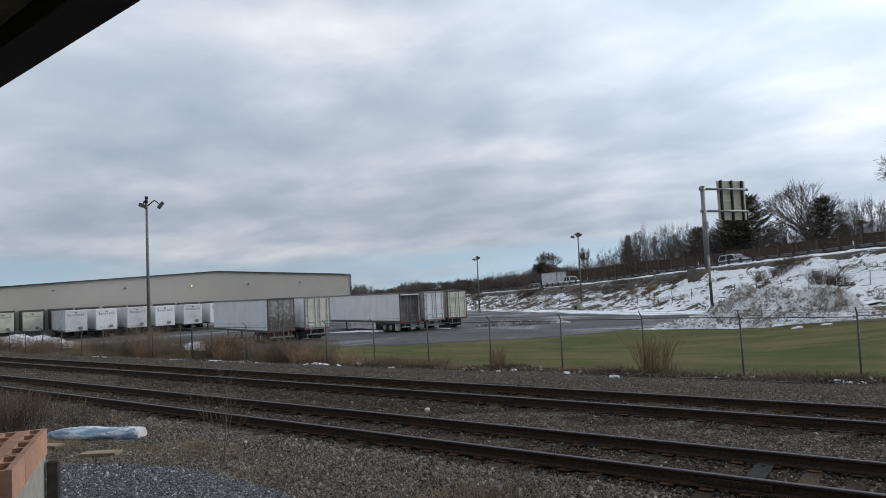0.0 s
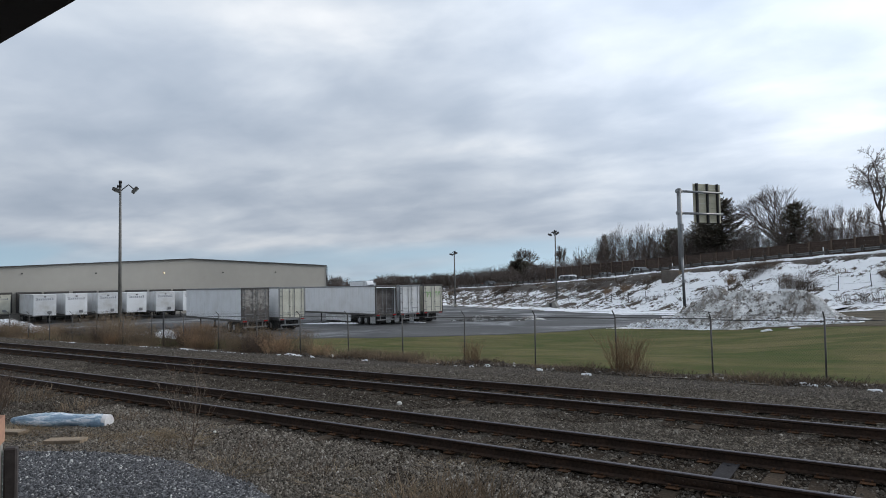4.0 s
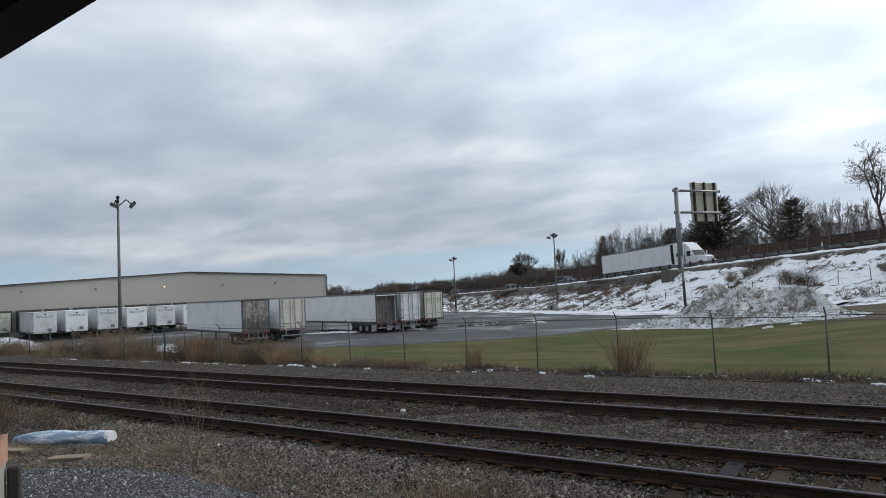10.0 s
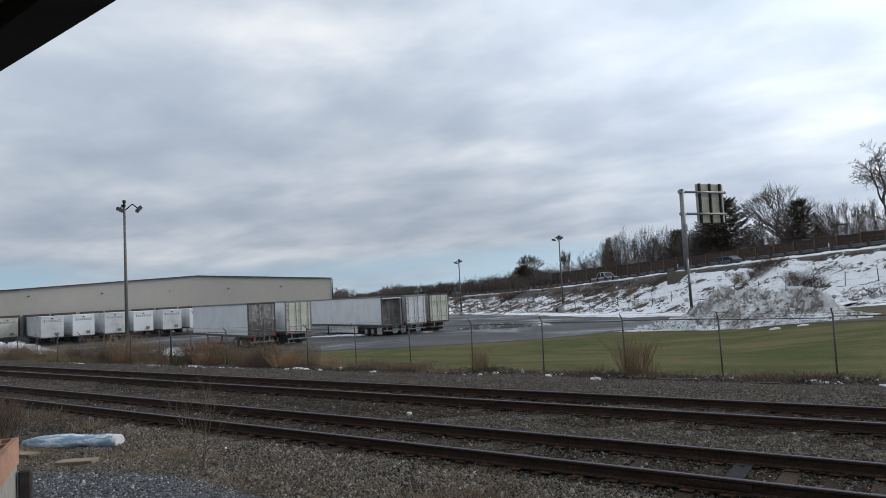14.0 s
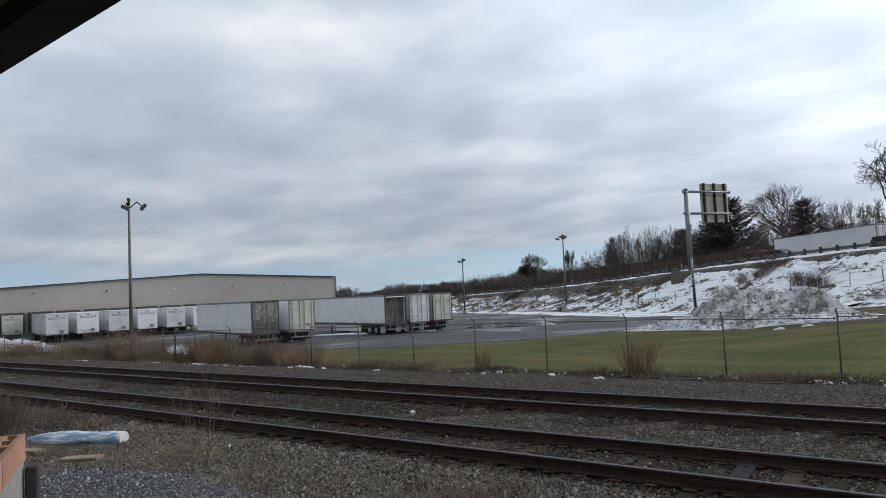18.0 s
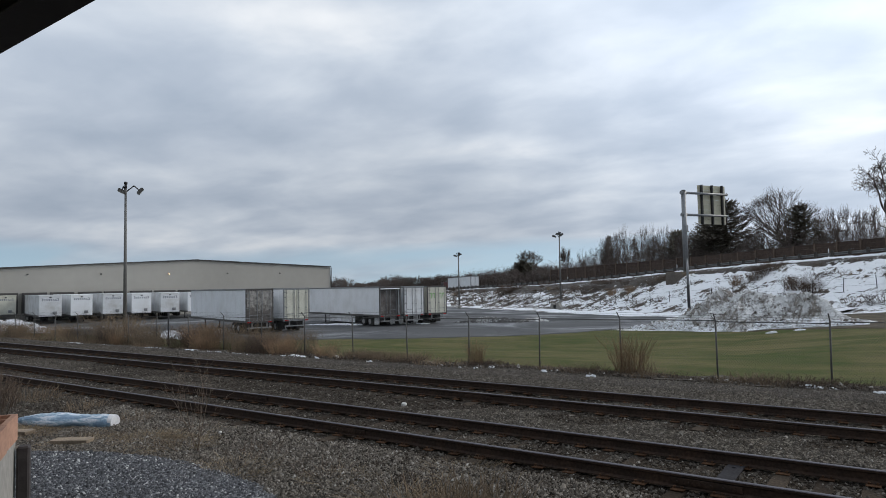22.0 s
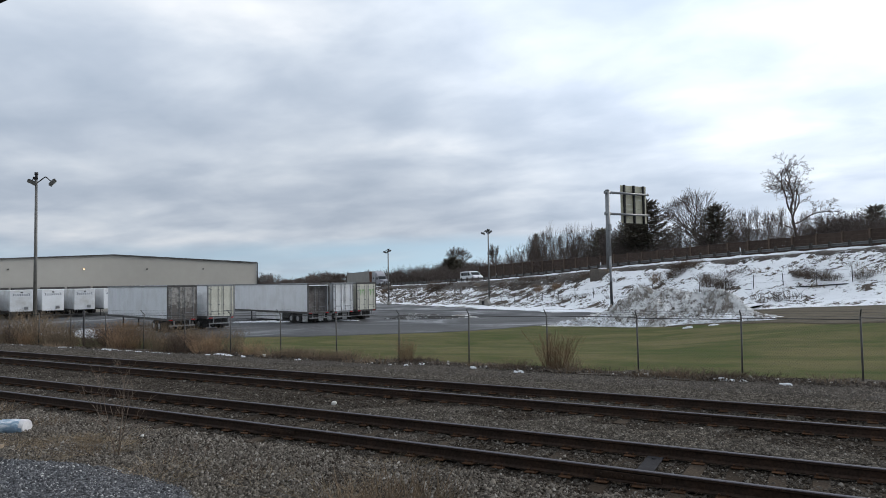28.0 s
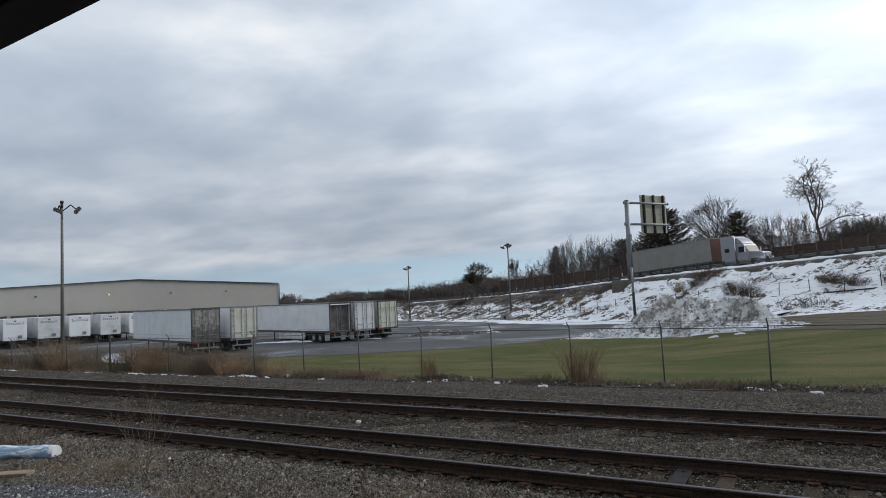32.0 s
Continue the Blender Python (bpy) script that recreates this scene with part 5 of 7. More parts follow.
def fork_tree(seed, rx, depth, trunk, spread, ratio, girth, wobble=0.10, lift=0.06, twigs=2, least=0.008, kids=(2, 2, 3), stems=1, side=1, keep=(0.80, 0.64)):
    """A bare tree that forks again and again, from a clear trunk out to a haze of fine twigs."""
    g = Limbs(seed)
    rng = g.rng
    marks = []

    def bough(p, d, length, r, level):
        n = 3 if level < 3 else 2
        pts, q, dd = [p], p.copy(), d.normalized()
        w = wobble * (0.5 if level == 0 else 1.0)
        for _ in range(n):
            dd = (dd + Vector((rng.gauss(0, w), rng.gauss(0, w), rng.gauss(0, w) + lift * (level > 1)))).normalized()
            q = q + dd * (length / n)
            pts.append(q.copy())
        r1 = max(r * 0.8, least * 0.8)
        g.limb(pts, r, r1, 6 if level == 0 else 4 if level < 3 else 3)
        if level == 0:
            marks.append((len(g.v), len(g.f)))
        if level >= 3:
            for _ in range(twigs):
                b = pts[0].lerp(pts[-1], rng.uniform(0.1, 1.0))
                e = (dd + Vector((rng.gauss(0, 0.36), rng.gauss(0, 0.36), rng.gauss(0.08, 0.3)))).normalized()
                g.limb([b, b + e * length * rng.uniform(0.45, 1.0)], least, least * 0.5, 3)
        if level >= depth:
            return
        m = rng.choice(kids)
        turn = rng.uniform(0, 2 * math.pi)
        flank = dd.orthogonal().normalized()
        # boughs that leave the limb before it forks
        for i in range(side if level < 3 else 0):
            b = pts[1].lerp(pts[-1], rng.uniform(0.0, 0.9))
            out = Matrix.Rotation(rng.uniform(0, 2 * math.pi), 3, dd) @ flank
            a = radians(rng.uniform(spread[1], spread[1] + 22))
            bough(b, dd * math.cos(a) + out * math.sin(a), length * rng.uniform(0.5, 0.8), max(r * 0.42, least), level + 2)
        for i in range(m):
            out = Matrix.Rotation(turn + i * 2 * math.pi / m + rng.gauss(0, 0.35), 3, dd) @ flank
            a = radians(rng.uniform(*spread)) * (0.55 if i == 0 and level > 0 else 1.0)
            share = keep[0] if i == 0 else keep[1]
            bough(q, dd * math.cos(a) + out * math.sin(a), length * rng.uniform(*ratio) * (trunk[1] if level == 0 else 1.0), max(r1 * share, least), level + 1)

    for k in range(stems):
        lean = 0.05 if stems == 1 else 0.22
        bough(Vector((rng.gauss(0, lean), rng.gauss(0, lean), -0.3)), Vector((rng.gauss(0, lean), rng.gauss(0, lean), 1)), trunk[0] * rng.uniform(0.85, 1.1), girth * (1.0 if k == 0 else 0.8), 0)
    v = to_ten(g.v)
    wide = np.percentile(np.hypot(v[:, 0], v[:, 1]), 96)
    k = np.clip(v[:, 2:3] / 2.5, 0, 1)
    v[:, :2] *= 1 + (rx / wide - 1) * k
    nv, nf = marks[0]
    return ("trunk", fast_mesh("trunk", v[:nv], g.f[:nf], BARK)), ("crown", fast_mesh("crown", v[nv:], np.array(g.f[nf:]) - nv, BARK))


def old_tree(seed):
    """A gnarled open crown: a clear trunk, a few crooked limbs leaving it at set heights, twig clusters towards their ends."""
    g = Limbs(seed)
    rng = g.rng

    def crooked(p, d, length, r, n, wob, lift):
        pts, q, dd = [p], p.copy(), d.normalized()
        for _ in range(n):
            dd = (dd + Vector((rng.gauss(0, wob), rng.gauss(0, wob), rng.gauss(0, wob) + lift))).normalized()
            q = q + dd * (length / n)
            pts.append(q.copy())
        g.limb(pts, r, max(r * 0.34, 0.010), 5 if r > 0.04 else 3)
        return pts

    def clothe(pts, length, r, level):
        n = (10, 8, 5)[level]
        for i in range(n):
            t = 0.28 + 0.72 * (i + rng.random()) / n
            f = t * (len(pts) - 1)
            k = min(int(f), len(pts) - 2)
            b, axis = pts[k].lerp(pts[k + 1], f - k), (pts[k + 1] - pts[k]).normalized()
            out = Matrix.Rotation(rng.uniform(0, 2 * math.pi), 3, axis) @ axis.orthogonal().normalized()
            ang = radians(rng.uniform(30, 68))
            ln = length * rng.uniform(0.28, 0.52) * (1.15 - 0.4 * t)
            sub = crooked(b, axis * math.cos(ang) + out * math.sin(ang), ln, max(r * 0.38 * (1.1 - 0.6 * t), 0.010), 4 if level == 0 else 2, 0.22, 0.05)
            if level < 2:
                clothe(sub, ln, max(r * 0.42, 0.012), level + 1)

    trunk = crooked(Vector((0, 0, -0.3)), Vector((0.02, 0, 1)), 5.4, 0.20, 5, 0.05, 0.05)
    nv, nf = len(g.v), len(g.f)
    # height on the trunk, side, lean from upright, length, girth
    for h, side, lean, length, r in ((0.72, -1, 24, 4.9, 0.085), (1.0, 1, 12, 4.9, 0.11), (0.98, -1, 14, 4.3, 0.08), (0.80, 1, 56, 3.6, 0.075), (0.92, 1, 26, 4.0, 0.07), (0.70, 1, 62, 2.0, 0.035), (0.70, -1, 70, 2.6, 0.05)):
        f = h * (len(trunk) - 1)
        k = min(int(f), len(trunk) - 2)
        d = Vector((side * math.sin(radians(lean)), rng.gauss(0, 0.25), math.cos(radians(lean))))
        pts = crooked(trunk[k].lerp(trunk[k + 1], f - k), d, length, r, 8, 0.20, 0.03)
        clothe(pts, length, r, 0)
    v = to_ten(g.v)
    return ("trunk", fast_mesh("trunk", v[:nv], g.f[:nf], BARK)), ("crown", fast_mesh("crown", v[nv:], np.array(g.f[nf:]) - nv, BARK))


# each kind is grown once, 10 m tall, and stood where it belongs
ROUND = [fork_tree(11, 4.4, 8, (1.5, 1.1), (13, 30), (0.80, 0.94), 0.25, 0.08, 0.01, 1, 0.0085, keep=(0.86, 0.74))]
ROUND += [fork_tree(k, 3.4, 6, (1.3, 1.15), (12, 30), (0.80, 0.94), 0.15, 0.08, 0.02, 2, 0.011, stems=2, side=2, keep=(0.82, 0.68)) for k in (23, 37)]
TALL = [fork_tree(k, w, 6, (1.6, 1.05), (9, 27), (0.80, 0.95), 0.15, 0.07, 0.02, 1, 0.011, stems=n, side=2, keep=(0.86, 0.72)) for k, w, n in ((41, 2.6, 2), (52, 2.2, 1), (67, 3.0, 3), (70, 2.6, 2), (74, 2.3, 1))]
FAR = [fork_tree(k, w, 5, (1.0, 1.2), (14, 38), (0.80, 0.94), 0.13, 0.10, 0.02, 3, 0.018, stems=2, side=2) for k, w in ((141, 3.4), (152, 4.2), (167, 3.8))]
SMALL = [fork_tree(k, w, 7, (1.6, 1.0), (12, 32), (0.78, 0.92), 0.15, 0.08, 0.02, 4, 0.015) for k, w in ((201, 4.0), (203, 3.2))]
OLD = old_tree(5)
SHRUB = [(("crown", shrub_mesh(k, 10.0)),) for k in (7, 8)]
SPRUCE = [tuple(zip(("trunk", "needles"), spruce_meshes(k, 10.0, w))) for k, w in ((3, 8.2), (4, 7.6))]


def top_at(az, p, el):
    """The height above the eye's level of a line of sight, at that distance."""
    return 2.74 + p / math.cos(radians(az + 30)) * math.tan(radians(el))


def forest():
    rng = random.Random(77)
    lab = "bare deciduous tree with a haze of fine twigs"
    # the single trees that stand out: az, distance across the highway, top's elevation
    def stand(mesh, az, p, el, label=lab, name="bare_tree", flat=1.0, turn=0):
        x, y = by_angle(az, p)
        z = land_at(x, y)
        place_tree(mesh, x, y, (top_at(az, p, el) - z) / 10.0, turn, label, z, name, flat=flat)

    stand(OLD, 1.9, 106, 9.45, "old gnarled bare tree with a wide open crown", turn=2, flat=1.12)
    stand(ROUND[0], 8.6, 108, 7.2, "round-crowned bare tree with dense twigs", flat=1.15)
    stand(SPRUCE[0], 12.95, 104, 6.15, "dark green spruce with drooping boughs", "spruce", 1.42)
    stand(SPRUCE[1], 14.3, 107, 4.75, "dark green spruce with drooping boughs", "spruce", 1.5)
    stand(SPRUCE[1], 7.9, 104, 5.5, "dark green spruce with drooping boughs", "spruce", 1.32)
    stand(SPRUCE[0], 16.6, 112, 4.0, "dark green spruce with drooping boughs", "spruce", 1.3)
    stand(SPRUCE[1], -2.9, 112, 4.8, "dark green spruce with drooping boughs", "spruce", 1.7)
    stand(SPRUCE[0], 22.0, 125, 3.72, "slim dark pine among bare trees", "pine", 0.55)
    stand(SMALL[0], 28.75, 118, 2.9, "small bare tree with a rounded crown", flat=0.95)
    for az, el, wide in ((29.0, 1.95, 1.5), (29.5, 1.75, 1.6), (28.5, 1.7, 1.5), (29.25, 1.6, 1.9)):
        stand(SPRUCE[1], az, 116, el, "low dark evergreen among bare trees", "evergreen", wide, turn=az * 90)
    stand(SMALL[1], 25.3, 112, 3.05, "small bare tree with a rounded crown", flat=0.8)
    stand(SHRUB[0], 31.2, 112, 1.6, "small bare tree with a rounded crown", flat=1.1)
    # the belt along the highway
    az = 24.2
    while az > -7:
        el = float(np.interp(az, (-7, -4, 0, 4, 5.5, 7, 10.5, 12, 16, 17, 19, 21, 23, 24.2), (4.7, 4.6, 5.0, 5.6, 5.2, 4.9, 4.3, 4.5, 4.7, 4.75, 5.0, 4.4, 3.2, 2.5)))
        p = rng.uniform(98, 116)
        stand(rng.choice(TALL + ROUND[1:]), az, p, el * rng.uniform(0.74, 1.04), flat=rng.uniform(0.8, 1.15), turn=rng.uniform(0, 360))
        az -= rng.uniform(0.26, 0.46) if az > 14 else rng.uniform(0.42, 0.75)
    # low brush behind the barrier
    az = 34.0
    while az > -6:
        stand(rng.choice(SHRUB), az, rng.uniform(96, 100), float(np.interp(az, (-6, -2, 3, 10, 20, 27, 34), (4.2, 4.1, 3.8, 3.1, 2.7, 1.8, 1.2))) * rng.uniform(0.8, 1.05), "tangled bare brush behind the barrier", "bare_brush", flat=rng.uniform(1.2, 2.0), turn=rng.uniform(0, 360))
        az -= (rng.uniform(0.7, 1.3) if az > 7 or az < 1 else rng.uniform(1.6, 2.4)) if az < 26 else rng.uniform(0.5, 0.8)
    # a brown thicket behind the barrier at its high end
    for k in range(20):
        stand(rng.choice(FAR), 0.9 - 0.34 * k, rng.uniform(99, 108), float(np.interp(k, (0, 5, 8, 10, 19), (3.8, 4.7, 4.7, 3.9, 3.7))) * rng.uniform(0.85, 1.0), "brown bare tree in a thicket", flat=rng.uniform(0.9, 1.3), turn=rng.uniform(0, 360))
    # thicker brush past the barrier's end
    az = 34.0
    while az > 23:
        stand(rng.choice(FAR), az, rng.uniform(100, 135), float(np.interp(az, (23, 27, 30, 34), (2.1, 1.7, 1.35, 0.95))) * rng.uniform(0.75, 1.1), "brown bare tree beyond the highway", flat=rng.uniform(0.9, 1.5), turn=rng.uniform(0, 360))
        az -= rng.uniform(0.3, 0.6)
    # the distant tree line past the yard
    az = 50.0
    while az > 30.0:
        d = rng.uniform(300, 380)
        c = compass(az)
        el = float(np.interp(az, (30, 31.5, 33.4, 35, 36, 37, 39, 40, 41, 42, 43.5, 44.3, 50), (1.2, 0.9, 0.6, 0.95, 1.15, 0.8, 0.9, 1.0, 0.7, 0.4, 0.45, 0.95, 0.8)))
        z = -1.5
        h = 2.74 + d * math.tan(radians(el * rng.uniform(0.75, 1.05))) - z
        place_tree(rng.choice(FAR), c.x * d, c.y * d, h / 10.0, rng.uniform(0, 360), "distant bare tree in a woodland belt", z, group="distant tree line", flat=rng.uniform(1.1, 1.6))
        az -= rng.uniform(0.2, 0.42)


forest()
# the brown mass of woods under the distant tree line
hills = new("distant_woods", grid_mesh("distant_woods", np.linspace(30, 76, 700), np.linspace(0, 1, 5),
                                       lambda a, b: (-np.sin(np.radians(a)) * (392 + 30 * b), np.cos(np.radians(a)) * (392 + 30 * b), -1.6 + b * (5.4 + 0.7 * np.sin(a * 2.1) + 0.5 * np.sin(a * 5.3) + 1.6 * fbm(a, 0 * a, 2.7, 5, 2.0, 0.7))),
                                       material("far_woods", (0.095, 0.085, 0.085), 1.0, var=0.3, scale=0.05, fine=0.5, bump=0.0)))
tagged(hills, "brown winter woods on the horizon", "backdrop", kind="structure")

# ---- weeds, bushes, snow and stones ----
def weed_mesh(seed, n, height, spread, thick, branch=0.5, lean=0.25, material_=None):
    rng = random.Random(seed)
    g = Limbs(seed)
    for k in range(n):
        a, r = rng.uniform(0, 2 * math.pi), spread * math.sqrt(rng.random())
        p = Vector((math.cos(a) * r, math.sin(a) * r, -0.05))
        h = height * rng.uniform(0.45, 1.0)
        out = Vector((math.cos(a), math.sin(a), 0)) * lean * rng.uniform(0, 1.2)
        d = Vector((rng.gauss(0, 0.12), rng.gauss(0, 0.12), 1)) + out
        q = p + d * h * 0.55
        e = q + (d + Vector((rng.gauss(0, 0.25), rng.gauss(0, 0.25), -0.15))) * h * 0.45
        g.limb([p, q, e], thick, thick * 0.4, 3)
        if rng.random() < branch:
            for j in range(rng.randint(1, 4)):
                b = p.lerp(e, rng.uniform(0.35, 0.9))
                g.limb([b, b + Vector((rng.gauss(0, 0.3), rng.gauss(0, 0.3), rng.uniform(0.2, 0.8))) * h * 0.28], thick * 0.7, thick * 0.3, 3)
    return fast_mesh("foliage", g.v, g.f, material_ or STRAW)


BUSHES = [weed_mesh(k, n, h, sp, th, br, ln, mt) for k, (n, h, sp, th, br, ln, mt) in enumerate((
    (210, 1.5, 0.5, 0.0055, 0.9, 0.42, TAWNY), (210, 2.2, 1.0, 0.007, 0.8, 0.28, STRAW), (150, 1.0, 0.7, 0.007, 0.7, 0.4, RUST_WEED),
    (88, 0.55, 0.5, 0.007, 0.4, 0.5, STRAW), (62, 0.4, 0.45, 0.007, 0.4, 0.6, RUST_WEED), (260, 2.0, 1.2, 0.009, 0.9, 0.35, RUST_WEED), (380, 1.5, 1.1, 0.009, 1.0, 0.5, RUST_WEED), (320, 0.34, 0.8, 0.006, 0.3, 2.6, PALE_STRAW)))]


def bush(k, x, y, size, turn, label, name="dead_bush", group="dead bushes by the fence", z=None, wide=1.0):
    t = thing(name, label, "bush", pose(x, y, land_at(x, y) if z is None else z, 0, 0, turn), group)
    t.scale = (size * wide, size * wide, size)
    part("foliage", BUSHES[k], None, t)
    return t


def weeds():
    rng = random.Random(9)
    for x, y, k, size, wide in ((-8.1, 21.5, 0, 1.0, 0.85), (-7.7, 21.45, 3, 1.1, 0.8), (-14.0, 21.4, 0, 0.75, 0.6), (-13.7, 21.2, 4, 1.0, 1.3), (-27.7, 21.2, 1, 0.8, 0.8), (-26.0, 21.1, 5, 0.62, 0.8), (-33.0, 21.4, 5, 0.7, 0.9), (-41.0, 22.0, 5, 0.75, 0.9), (-46.0, 22.4, 5, 0.6, 1.0),
                                (-31.0, 21.6, 0, 0.9, 1.4), (-24.4, 21.0, 0, 0.85, 1.3)) + ((-21.6, 21.0, 0, 0.55, 1.4), (-20.4, 21.1, 3, 1.2, 1.3), (-42.0, 22.6, 1, 1.0, 1.2), (-40.0, 22.3, 1, 0.95, 1.2),
                                (-37.8, 22.3, 1, 0.7, 1.2), (-54, 22.8, 0, 0.9, 1.4), (-57.5, 23.2, 1, 0.6, 1.4),
                                (-62, 23.5, 0, 0.9, 1.5), (-2.0, 21.2, 4, 0.9, 1.4), (-3.6, 20.9, 4, 1.0, 1.4), (-2.9, 20.8, 4, 0.9, 1.4), (-6.2, 20.8, 4, 0.9, 1.3), (-9.6, 20.9, 4, 0.9, 1.3), (-17.5, 21.2, 3, 0.9, 1.4), (-18.6, 21.3, 3, 1.0, 1.4)):
        bush(k, x, y, size, rng.uniform(0, 360), "dead straw-brown bush against a chain-link fence" if k < 2 else "low clump of dead brown weeds by the fence", wide=wide)
    for k in range(28):
        bush(rng.choice((1, 1, 0, 5)), -19 - 48 * rng.random() ** 0.8, rng.uniform(21.2, 23.8), rng.uniform(0.4, 0.75), rng.uniform(0, 360), "tangled brown thicket against a chain-link fence", "dead_bush", "dead bushes by the fence", wide=rng.uniform(0.8, 1.2))
    for k in range(26):
        bush(rng.choice((0, 3, 3)), rng.uniform(-85, -36), rng.uniform(22.8, 25.8), rng.uniform(0.6, 1.0), rng.uniform(0, 360), "straggling dead weeds behind the fence", "dead_weeds", "weeds behind the fence", wide=1.6)
    for k in range(46):
        x = rng.uniform(-60, 3)
        y = rng.uniform(20.3, 22.6)
        bush(rng.choice((3, 4, 3)), x, y, rng.uniform(0.6, 1.2), rng.uniform(0, 360), "tuft of dead grass by the fence", "dead_grass_tuft", "grass tufts along the fence", wide=1.3)
    for k in range(64):
        x = rng.uniform(-34, 4)
        bush(rng.choice((4, 4, 3)), x, rng.uniform(20.45, 21.3), rng.uniform(0.4, 0.9), rng.uniform(0, 360), "low rusty weeds below the fence", "rusty_weeds", "weeds below the fence", wide=rng.uniform(1.2, 1.9))
    # dry grass beside the tarpaulin
    for k in range(22):
        bush(7, -14.6 + rng.uniform(-0.6, 4.4), 6.0 + rng.uniform(-0.25, 0.3), rng.uniform(0.25, 0.5), rng.uniform(0, 360), "flattened mat of pale dry grass", "dry_grass", "dry grass beside the tarpaulin", z=-0.1, wide=1.3)
    for k in range(40):
        bush(rng.choice((4, 7, 7)), rng.uniform(-24, -2), rng.uniform(6.2, 8.5), rng.uniform(0.3, 0.6), rng.uniform(0, 360), "thin dry weeds in ballast", "dry_tuft", "weeds by the near track", z=-0.11, wide=1.0)
    # scrub on the snowy bank
    for az, p, k, size, wide in ((8.0, 59.6, 6, 1.15, 1.05), (7.2, 59.2, 6, 0.8, 1.1), (10.4, 62.4, 6, 0.85, 1.2), (9.7, 63.0, 6, 0.8, 1.3), (10.9, 61.4, 6, 0.75, 1.1), (1.9, 60.4, 6, 0.62, 1.3), (0.9, 60.0, 6, 0.66, 1.4), (0.0, 59.6, 6, 0.55, 1.4), (-2.1, 59.6, 6, 0.6, 1.1)) + ((18.6, 61.8, 2, 1.0, 1.2), (20.6, 62.2, 2, 0.9, 1.4), (26.0, 60.0, 2, 0.9, 1.2), (3.4, 56.8, 6, 0.4, 1.3), (4.6, 56.4, 6, 0.35, 1.2),
                                 (4.4, 57.4, 4, 2.2, 1.3), (2.6, 57.5, 4, 2.4, 1.4), (30.6, 60.5, 5, 1.1, 1.0), (12.4, 60.5, 0, 1.2, 0.7), (21.8, 59.6, 0, 1.1, 0.9), (20.4, 60.2, 0, 1.0, 0.9), (24.5, 61.0, 2, 0.9, 1.6), (22.8, 61.6, 2, 0.9, 1.7)):
        x, y = by_angle(az, p)
        bush(k, x, y, size, rng.uniform(0, 360), "brown scrub on a snowy bank", "scrub_bush", "scrub on the bank", z=land_at(x, y) + 0.1, wide=wide)
    for k in range(86):
        s = -66 - 76 * rng.random()
        p = 64.2 - 3.6 * rng.random() ** 1.6
        x, y = hw(s, p)
        bush(rng.choice((4, 4, 2)), x, y, rng.uniform(0.6, 1.25), rng.uniform(0, 360), "dark tangle of dead brush on the upper bank", "scrub_bush", "scrub on the bank", z=land_at(x, y) + 0.12, wide=rng.uniform(1.3, 2.2))
    for k in range(170):
        s = rng.uniform(-150, -22)
        p = rng.uniform(FOOT + 0.5, 64.0) if s > -60 else FOOT + 0.5 + 8 * math.sqrt(rng.random())
        x, y = hw(s, p)
        bush(rng.choice((4, 4, 4, 3)), x, y, rng.uniform(0.6, 1.6), rng.uniform(0, 360), "low dead weeds poking through snow", "bank_weeds", "weeds on the bank", z=land_at(x, y) + 0.08, wide=1.5)
    # near the tracks
    t = thing("dry_shrub", "thin leggy dry shrub beside the track", "bush", pose(-10.45, 7.1, -0.1, 0, 0, 40))
    g = Limbs(88)
    opt = dict(levels=3, kids=(4, 3, 2), angle=(16, 40), ratio=(0.4, 0.62), wobble=0.10, lift=0.05, bare=0.3, thin=0.55, least=0.0028)
    for k in range(4):
        g.grow(Vector((g.rng.gauss(0, 0.05), g.rng.gauss(0, 0.05), -0.05)), Vector((g.rng.gauss(0, 0.22), g.rng.gauss(0, 0.22), 1)), g.rng.uniform(0.85, 1.25), 0.008, 0, opt)
    part("foliage", fast_mesh("foliage", g.v, g.f, TWIG), None, t)
    for x, y, k, size in ((-4.75, 7.0, 3, 1.1), (-4.5, 7.2, 3, 0.9), (-5.1, 6.8, 3, 1.0), (-6.0, 7.5, 4, 0.7), (-12.0, 6.9, 3, 0.4), (-12.8, 6.8, 3, 0.45), (-11.2, 7.0, 3, 0.4), (-13.4, 6.6, 3, 0.4), (-14.3, 6.3, 3, 0.35), (-14.0, 8.0, 3, 0.6), (-16.4, 8.1, 3, 0.7),
                          (-9.4, 7.5, 4, 0.8), (-18.4, 6.6, 5, 0.6), (-17.9, 6.0, 2, 1.2), (-3.0, 8.3, 4, 0.6), (-2.0, 8.6, 4, 0.7), (-6.9, 8.2, 4, 0.6), (-7.6, 7.3, 4, 0.7), (-19.0, 8.0, 3, 1.1), (-21, 8.0, 3, 1.0), (-23, 8.1, 3, 1.1)):
        bush(k, x, y, size, rng.uniform(0, 360), "tuft of dry grass in ballast", "dry_tuft", "weeds by the near track", z=-0.12, wide=1.1)


weeds()


